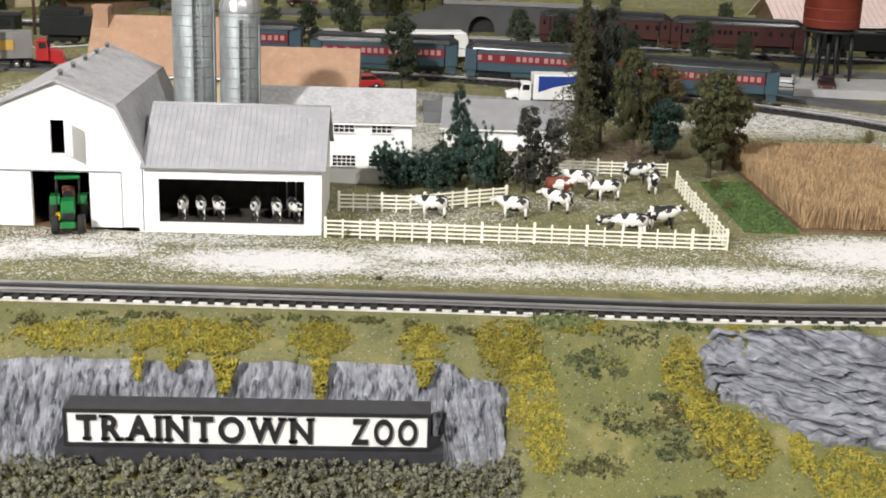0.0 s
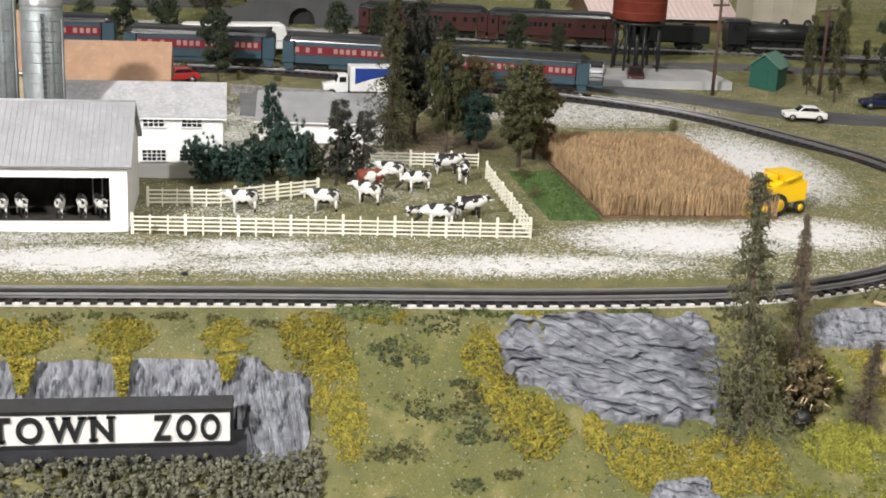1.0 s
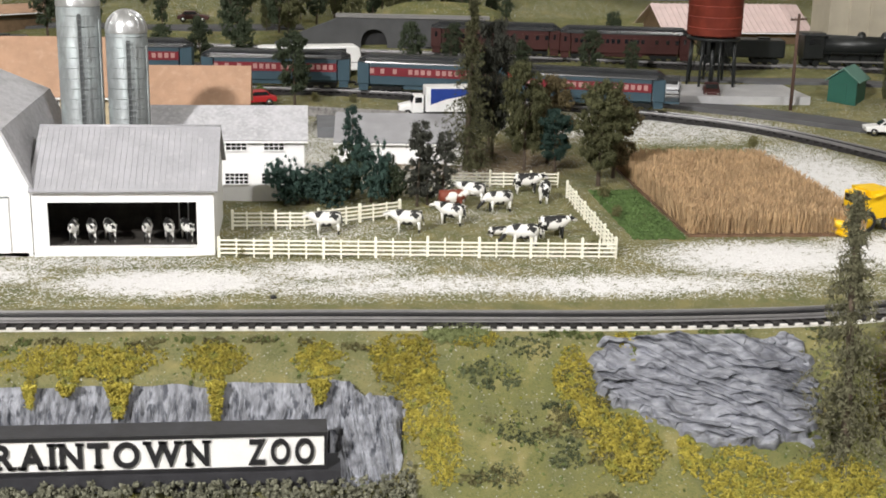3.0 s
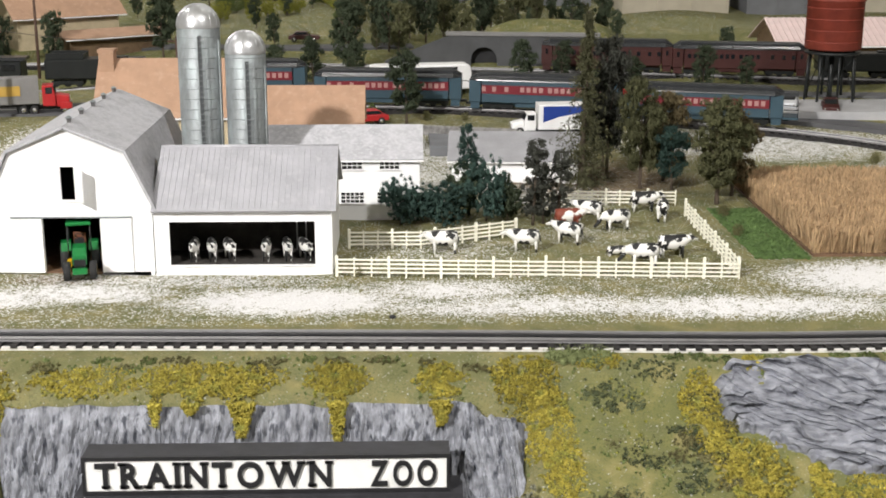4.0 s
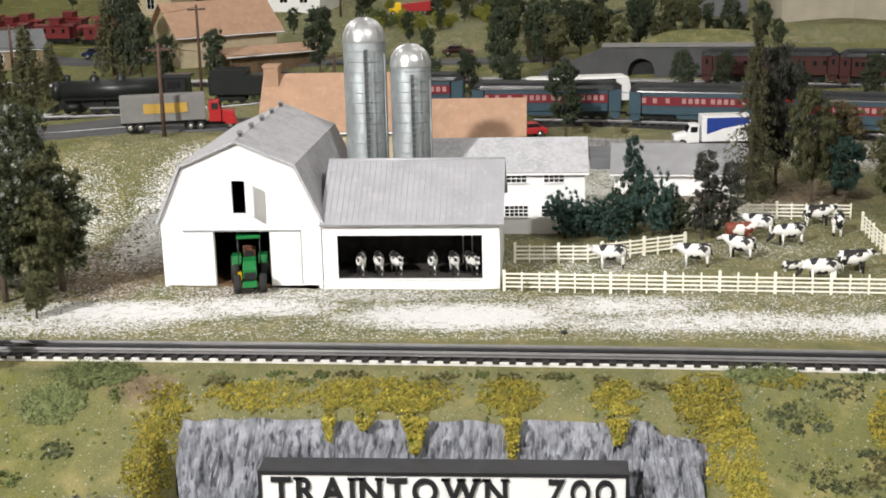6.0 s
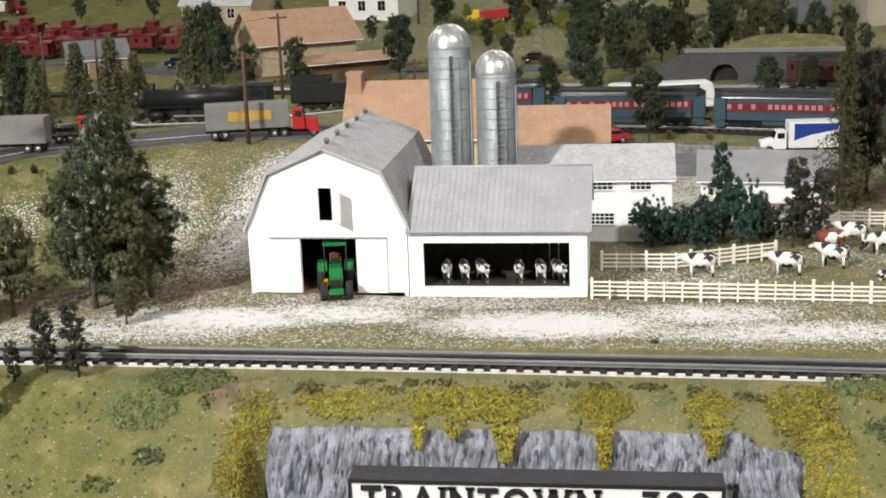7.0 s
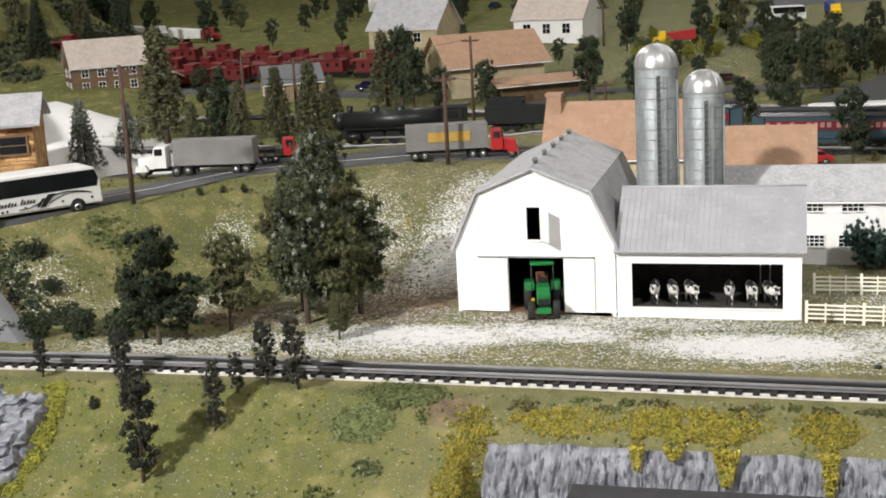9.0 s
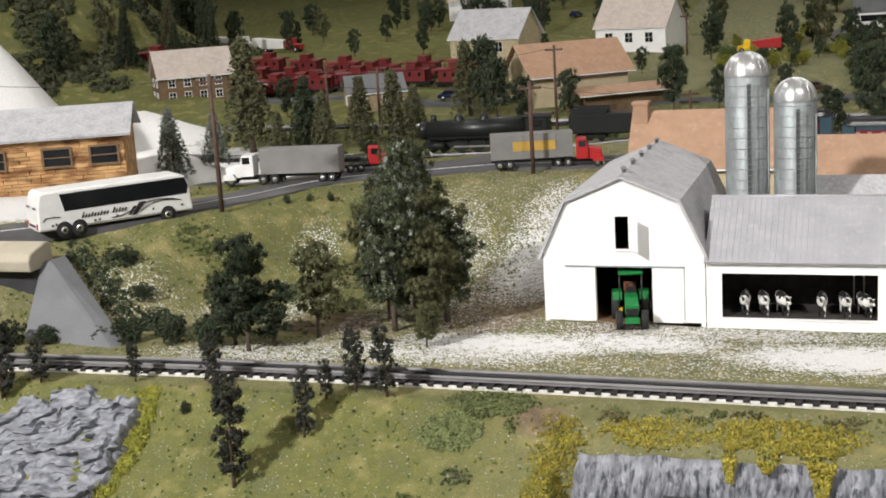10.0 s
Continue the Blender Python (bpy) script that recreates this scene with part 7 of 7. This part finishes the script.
tagged(part("pavement", Shape().box(1.3, 1.72, 1.02, 1.2, 0.02, 0.058), PALE), "pale shiny paving of the car park", "paving", kind="structure")
tagged(part("pavement", Shape().box(0.62, 0.9, 0.78, 0.98, -0.02, 0.032), CONCRETE), "grey yard paving behind the outbuilding", "paving", kind="structure")


def stone_wall(xa, ya, xb, yb, h, label):
    t = thing("stone_wall", pose(xa, ya, height(xa, ya), 0, 0, math.degrees(math.atan2(yb - ya, xb - xa))), label, "wall")
    L = math.hypot(xb - xa, yb - ya)
    gg = np.random.default_rng(int(L * 1000))
    part("core", Shape().box(0, L, -0.002, 0.008, -0.02, h - 0.002), STONE_GREY, t)
    z = 0.0
    while z < h:
        x = 0.0
        while x < L:
            w = gg.uniform(0.008, 0.016)
            part("stone", Shape().chamfer(x + 0.0004, min(L, x + w) - 0.0004, -0.0035 - gg.uniform(0, 0.001), 0.004, z + 0.0003, z + 0.0062, 0.0006), STONE_GREY, t)
            x += w
        z += 0.0066
    return t


stone_wall(0.60, 0.93, 0.80, 0.875, 0.019, "low grey stone retaining wall beside the yard")

# ---- more buildings ----
house("machine_shed", pose(0.655, 0.585, -0.002, 0, 0, -4), "low white shed with a broad grey roof", 0.23, 0.17, 0.045, 0.035, WHITE, SHED_GREY, category="shed")


def lodge():
    t = thing("log_lodge", pose(-1.28, 0.325, 0.108, 0, 0, 26), "log lodge with snowy grey roof and dark windows", "house")
    W, D, H = 0.36, 0.2, 0.115
    part("wall", Shape().box(0, W, 0.004, D, -0.06, H), LOG, t)
    gg = np.random.default_rng(3)
    z = 0.0
    while z < H - 0.004:
        h = gg.uniform(0.0055, 0.0095)
        x = 0.0
        while x < W:
            w = gg.uniform(0.016, 0.045)
            part("log", Shape().chamfer(x + 0.0001, min(W, x + w) - 0.0001, -0.001 - gg.uniform(0, 0.0022), 0.006, z + 0.0001, min(H, z + h) - 0.0001, 0.0011), LOG, t)
            x += w
        z += h
    for x in (0.08, 0.205, 0.295):
        w = part("window", Shape().box(x, x + 0.05, -0.0045, 0.002, 0.058, 0.09), GLASS_DARK, t)
        part("window_frame", Shape().box(x - 0.004, x, -0.0068, 0, 0.054, 0.094).box(x + 0.05, x + 0.054, -0.0068, 0, 0.054, 0.094).box(x, x + 0.05, -0.0068, 0, 0.09, 0.094).box(x, x + 0.05, -0.0068, 0, 0.054, 0.058).box(x, x + 0.05, -0.0058, -0.0046, 0.073, 0.075), BROWN_WALL, w)
    for flip in (0, 1):
        q = [(-0.014, H - 0.006), (D / 2, H + 0.045), (D / 2, H + 0.05), (-0.016, H - 0.001)]
        q = [(D - a, b) for a, b in q] if flip else q
        part("roof", Shape().prism(q, "x", -0.015, W + 0.015), ROOF_GREY, t)
    part("gable", Shape().prism([(0.004, H), (D, H), (D / 2, H + 0.043)], "x", W - 0.006, W), LOG, t)
    return t


lodge()
house("depot", pose(-0.48, 1.86, 0.085, 0, 0, 38), "beige depot with a broad tan roof", 0.30, 0.19, 0.11, 0.075, BEIGE, ROOF_TAN, over=0.018)
house("depot_porch", pose(-0.31, 1.74, 0.085, 0, 0, 38), "dark open porch with tan roof beside the depot", 0.26, 0.09, 0.06, 0.012, BROWN_WALL, ROOF_TAN, category="porch", over=0.02)
boarding = house("boarding_house", pose(-1.72, 1.93, 0.135, 0, 0, 40), "brown two-storey house with pale roof", 0.24, 0.14, 0.085, 0.075, BROWN_WALL, TIN_PALE, [(0.03 + 0.05 * i, 0.05 + 0.05 * i, 0.006 + 0.042 * j, 0.03 + 0.042 * j, 2, 2) for i in range(4) for j in range(2)], ends=[(0.03, 0.05, 0.006, 0.03), (0.09, 0.11, 0.006, 0.03), (0.03, 0.05, 0.048, 0.072), (0.09, 0.11, 0.048, 0.072)])
part("lean_to_wall", Shape().box(0.245, 0.33, 0.01, 0.13, -0.03, 0.03), BROWN_WALL, boarding)
part("lean_to_roof", Shape().prism([(0.241, 0.07), (0.35, 0.028), (0.35, 0.032), (0.241, 0.075)], "y", -0.01, 0.15), TIN_PALE, boarding)
house("bungalow", pose(-1.06, 1.90, 0.092, 0, 0, 30), "small stone bungalow with grey roof", 0.17, 0.13, 0.06, 0.045, DUSK_STONE, CONCRETE, [(0.03, 0.05, 0.02, 0.045, 2, 2), (0.1, 0.12, 0.02, 0.045, 2, 2)], ends=[(0.05, 0.07, 0.02, 0.045)])
house("cottage", pose(-1.12, 3.1, 0.155, 0, 0, -14), "cream house with a grey snow-dusted roof", 0.30, 0.2, 0.085, 0.1, BEIGE, ROOF_GREY, [(0.04 + 0.08 * i, 0.07 + 0.08 * i, 0.03, 0.065, 2, 2) for i in range(3)])
house("cottage", pose(-0.56, 3.15, 0.165, 0, 0, -14), "white house with a pale brown roof", 0.28, 0.2, 0.09, 0.1, WHITE, TIN_PALE, [(0.04 + 0.08 * i, 0.07 + 0.08 * i, 0.03, 0.065, 2, 2) for i in range(3)])
house("cottage", pose(-1.6, 4.6, 0.25, 0, 0, 10), "white house at the far end", 0.3, 0.2, 0.1, 0.1, WHITE, TIN_PALE)
house("station", pose(1.6, 1.78, 0.08, 0, 0, 3), "station with a pale pink ribbed metal roof", 0.4, 0.22, 0.045, 0.055, BROWN_WALL, PINK_ROOF, over=0.02)
for i in range(26):
    tagged(part("roof_rib", Shape().prism([(-0.02, 0.036), (0.11, 0.101), (0.11, 0.1035), (-0.02, 0.0385)], "x", 0, 0.003), PINK_ROOF, bpy.data.objects["station"], at=pose(-0.015 + i * 0.0165, 0, 0.0025)))


def warehouse(x, y, w, d, h, label, mat):
    t = thing("warehouse", at_ground(x, y, 2), label, "building")
    part("wall", Shape().chamfer(0, w, 0, d, -0.03, h, 0.001), mat, t)
    part("parapet", Shape().box(-0.004, w + 0.004, -0.004, d + 0.004, h, h + 0.012), mat, t)
    for i in range(4):
        part("pilaster", Shape().box(w * i / 3 - 0.004, w * i / 3 + 0.004, -0.004, 0, -0.02, h), mat, t)
    return t


warehouse(1.98, 1.58, 0.17, 0.12, 0.24, "plain tan block building", TAN_BLOCK)
for x, y, w, h, m in [(0.98, 2.82, 0.24, 0.4, CONCRETE), (1.3, 2.6, 0.35, 0.3, TAN_BLOCK), (1.72, 2.62, 0.3, 0.4, CONCRETE), (2.1, 2.65, 0.5, 0.3, TAN_BLOCK), (2.75, 2.6, 0.6, 0.4, CONCRETE), (0.35, 4.2, 0.4, 0.5, CONCRETE)]:
    warehouse(x, y, w, 0.25, h, "grey-beige city block at the far end", m)


def shed():
    t = thing("trackside_shed", pose(1.775, 1.06, height(1.8, 1.06), 0, 0, -38), "dark green trackside shed with a pale green gabled roof", "shed")
    part("wall", Shape().prism([(0, -0.01), (0.064, -0.01), (0.064, 0.05), (0.032, 0.074), (0, 0.05)], "y", 0, 0.08), GREEN_SHED, t)
    roof_green = plain("pale_green_roof", (0.11, 0.22, 0.18), 0.5)
    part("roof", Shape().prism([(-0.007, 0.0465), (0.032, 0.0765), (0.032, 0.0795), (-0.007, 0.0495)], "y", -0.006, 0.086), roof_green, t)
    part("roof", Shape().prism([(0.071, 0.0465), (0.032, 0.0765), (0.032, 0.0795), (0.071, 0.0495)], "y", -0.006, 0.086), roof_green, t)
    part("door", Shape().box(0.022, 0.042, -0.0012, 0.0, 0, 0.042), GREEN_SHED, t)
    return t


shed()


def water_tower():
    x, y = 1.545, 1.2
    t = thing("water_tower", at_ground(x, y, 0), "rust-red round water tower on black legs", "water tower")
    tank = part("tank", Shape().lathe([(0.0, 0.115), (0.06, 0.118), (0.063, 0.122), (0.063, 0.225), (0.066, 0.227), (0.066, 0.231), (0.03, 0.25), (0.0, 0.258)], 28), RUST_RED, t)
    for z in (0.135, 0.16, 0.185, 0.21):
        part("band", Shape().lathe([(0.063, z), (0.0642, z + 0.0005), (0.0642, z + 0.0025), (0.063, z + 0.003)], 28), RUST_RED, tank)
    for i in range(8):
        a = 2 * math.pi * i / 8
        part("leg", Shape().tube((0.058 * math.cos(a), 0.058 * math.sin(a), -0.01), (0.052 * math.cos(a), 0.052 * math.sin(a), 0.118), 0.0032, n=8), LOCO, t)
    part("platform", Shape().lathe([(0.0, 0.108), (0.062, 0.108), (0.062, 0.114), (0.0, 0.114)], 20), LOCO, t)
    part("riser_pipe", Shape().tube((0, 0, -0.01), (0, 0, 0.11), 0.006, n=10), LOCO, t)
    for i in range(4):
        a = math.pi / 4 + math.pi / 2 * i
        b = a + math.pi / 2
        part("brace", Shape().tube((0.056 * math.cos(a), 0.056 * math.sin(a), 0.02), (0.054 * math.cos(b), 0.054 * math.sin(b), 0.1), 0.0012, n=5), LOCO, t)
    return t


water_tower()


def tunnel_portal():
    t = thing("tunnel_portal", pose(0.61, 1.67, 0.06, 0, 0, -6), "dark grey concrete tunnel portal with sloping wing wall", "tunnel portal")
    H, a = 0.098, 0.034
    pts = [(0.17 + a * math.cos(q), 0.035 + a * math.sin(q)) for q in np.linspace(0, math.pi, 10)]
    outline = [(0.0, -0.02), (0.17 - a, -0.02)] + pts[::-1] + [(0.17 + a, -0.02), (0.46, -0.02), (0.46, H), (0.08, H), (-0.09, 0.03), (-0.09, -0.02)]
    part("portal_wall", Shape().prism(outline, "y", 0, 0.02), DARK_CONCRETE, t)
    # thin black sheet behind the arch paints the darkness of the tunnel
    part("bore", Shape().box(0.12, 0.22, 0.025, 0.03, -0.02, 0.08), BLACK, t)
    part("coping", Shape().box(0.07, 0.47, -0.004, 0.03, H, H + 0.008), TRAILER_GREY, t)
    return t


tunnel_portal()

def abutment():
    t = thing("bridge_abutment", pose(-0.765, -0.075, -0.006), "grey concrete bridge abutment with a beige rounded parapet", "bridge")
    part("wing_wall", Shape().add([(0.215, -0.15, -0.01), (0.025, -0.12, -0.01), (-0.006, 0.0, 0.1), (0.008, 0.002, 0.1), (0.225, -0.13, -0.01), (0.03, 0.04, -0.01), (0.008, 0.04, 0.1)], [(0, 2, 1), (0, 3, 2), (0, 4, 3), (3, 4, 6), (1, 2, 5), (2, 3, 6), (2, 6, 5), (4, 5, 6), (0, 1, 5, 4)]), CONCRETE, t)
    # black slab painted in for the darkness of the opening under the bridge
    part("face_wall", Shape().prism([(-0.5, -0.02), (0.022, -0.02), (-0.008, 0.09), (-0.5, 0.09)], "y", -0.012, 0.03), SOFT_BLACK, t)
    part("parapet", Shape().prism([(-0.035, 0.09), (-0.038, 0.107), (-0.03, 0.118), (0.012, 0.129), (0.024, 0.125), (0.026, 0.09)], "x", -0.5, -0.003), TAN_BLOCK, t, bevel=0.003)
    return t


abutment()


# ---- poles, wires and odds and ends ----
def pole(x, y, h, label="weathered brown utility pole with crossarm"):
    t = thing("utility_pole", at_ground(x, y, 20), label, "utility pole", "utility poles")
    part("shaft", Shape().tube((0, 0, -0.01), (0, 0, h), 0.0042, 0.0032, n=9), POLE_WOOD, t)
    arm = part("crossarm", Shape().box(-0.022, 0.022, -0.0015, 0.0015, h - 0.014, h - 0.010), POLE_WOOD, t)
    for dx in (-0.02, -0.01, 0.01, 0.02):
        part("insulator", Shape().tube((dx, 0, h - 0.01), (dx, 0, h - 0.006), 0.0012, n=6), CHROME, arm)
    return t


POLES = [(-0.612, 0.215, 0.232), (-0.163, 0.592, 0.17), (-0.33, 1.5, 0.225), (1.66, 0.98, 0.21), (1.92, 1.0, 0.2), (-0.78, 1.42, 0.19), (-0.98, 1.55, 0.18), (0.0, 1.56, 0.1), (-1.6, 4.2, 0.25), (-0.9, 3.7, 0.2), (-0.2, 3.0, 0.15)]
for p in POLES:
    pole(*p)


def wire(a, b, sag=0.012):
    pts = []
    for i in range(13):
        s = i / 12
        p = Vector(a).lerp(Vector(b), s)
        pts.append((p.x, p.y, p.z - sag * 4 * s * (1 - s)))
    s = Shape()
    for p, q in zip(pts, pts[1:]):
        s.tube(p, q, 0.0005, n=4, caps=False)
    return tagged(part("overhead_wire", s, BLACK), "thin sagging black overhead wire", "wire")


def pole_top(i):
    x, y, h = POLES[i]
    return (x, y, height(x, y) + h - 0.006)


wire(pole_top(0), pole_top(1))
wire(pole_top(0), (-1.4, 0.5, 0.33))
wire(pole_top(1), pole_top(7))
wire(pole_top(5), pole_top(2))
wire(pole_top(5), pole_top(6))


def stump():
    t = thing("root_ball", pose(1.252, -0.482, land(1.252, -0.482)), "upturned brown root ball with pale splinters", "tree stump")
    gg = np.random.default_rng(6)
    C = []
    while len(C) < 90:
        p = gg.uniform(-1, 1, 3)
        if np.linalg.norm(p) < 1:
            C.append((0.032 * p[0], 0.018 * p[1], 0.036 + 0.036 * p[2]))
    part("root_mass", foam_mesh("root_mass", C, [gg.uniform(0.005, 0.010) for _ in C], 14, 0.003, LEAF_BROWN, gg), LEAF_BROWN, t)
    pale = material("pale_wood", (0.55, 0.42, 0.28), 0.8)
    for i in range(13):
        a, q = 6.283 * i / 13 + gg.uniform(-0.2, 0.2), gg.uniform(0.012, 0.03)
        d = Vector((math.sin(a) * 0.7 + gg.uniform(-0.4, 0.4), -0.3, math.cos(a) * 0.7 + gg.uniform(-0.4, 0.4))).normalized() * gg.uniform(0.006, 0.012)
        p = Vector((q * math.sin(a), -0.0195, 0.044 + q * math.cos(a)))
        part("splinter", Shape().tube(p, p + d, 0.0009, 0.0005, n=5), pale, t)
    # solid black ball paints the dark of the hole under the roots
    part("hollow", Shape().ball((-0.008, -0.018, 0.006), 0.011, 10, 6), BLACK, t)
    return t


stump()
for x, y in ((0.44, -0.64), (0.78, -0.64)):
    tagged(part("white_block", Shape().chamfer(x, x + 0.032, y, y + 0.02, land(x, y) - 0.02, land(x, y) + 0.05, 0.003), SIGN_WHITE), "small white block low in front of the slope", "block")
tagged(part("dark_stone", Shape().ball((0.552, -0.21, 0.002), 0.0045, 8, 5, (1, 0.8, 0.7)), BLACK), "small black stone on the gravel", "stone")
SAND = material("tan_sand", (0.40, 0.29, 0.17), 0.95, vary=0.2, scale=60, bump=0.4)
outcrop("strip of bare tan sand below the rock shelf", 1.43, -0.43, 0.075, 0.022, 0.003, (0.2, 1), 0.02, 0.6, 29.0, 60, 40, [(-0.9, -0.4), (0.3, -1), (1, -0.6), (0.9, 0.6), (0.1, 0.9), (-1, 0.5)], SAND, 0.001)
outcrop("large smooth grey rock at the slope's foot", 1.345, -0.655, 0.075, 0.075, 0.012, (0.2, 1), 0.05, 0.5, 31.0, 60, 60, [(-0.8, -0.8), (0.6, -1), (1, 0.0), (0.7, 0.9), (-0.2, 1.0), (-0.95, 0.2)], CONCRETE, 0.02)


def brush_pile():
    x, y = 1.44, -0.33
    t = thing("brush_pile", pose(x, y, land(x, y)), "heap of brown twigs and split logs beside the track", "brush pile")
    gg = np.random.default_rng(41)
    for i in range(70):
        a, q, up = gg.uniform(0, 6.28), gg.uniform(0, 0.04), gg.uniform(0.002, 0.03)
        d = Vector((gg.normal(), gg.normal() * 0.7, gg.uniform(-0.3, 0.5))).normalized() * gg.uniform(0.012, 0.03)
        p = Vector((q * 1.6 * math.cos(a), q * 0.6 * math.sin(a), up * (1 - q * 14)))
        p.z = max(0.002, p.z)
        part("twig", Shape().tube(p, p + d, 0.0011, 0.0006, n=5), BARK, t)
    for px_, py_, an in ((-0.03, -0.028, -25), (0.02, -0.03, -15), (0.045, -0.012, 10)):
        part("split_log", Shape().chamfer(-0.02, 0.02, -0.0025, 0.0025, 0.0, 0.004, 0.0008), bpy.data.materials["pale_wood"], t, at=pose(px_, py_, 0.002, 0, 8, an))
    return t


brush_pile()
STAKE = plain("orange_stake", (0.42, 0.13, 0.03), 0.6)
for x, y in ((1.318, -0.603), (1.276, -0.652)):
    stake = thing("marker_stake", pose(x, y, land(x, y)), "small orange marker stake in the grass", "stake", "marker stakes")
    part("post", Shape().chamfer(-0.0022, 0.0022, -0.0022, 0.0022, -0.006, 0.024, 0.0005), STAKE, stake)
    part("flag", Shape().box(0.0022, 0.005, -0.0006, 0.0006, 0.012, 0.022), STAKE, stake)
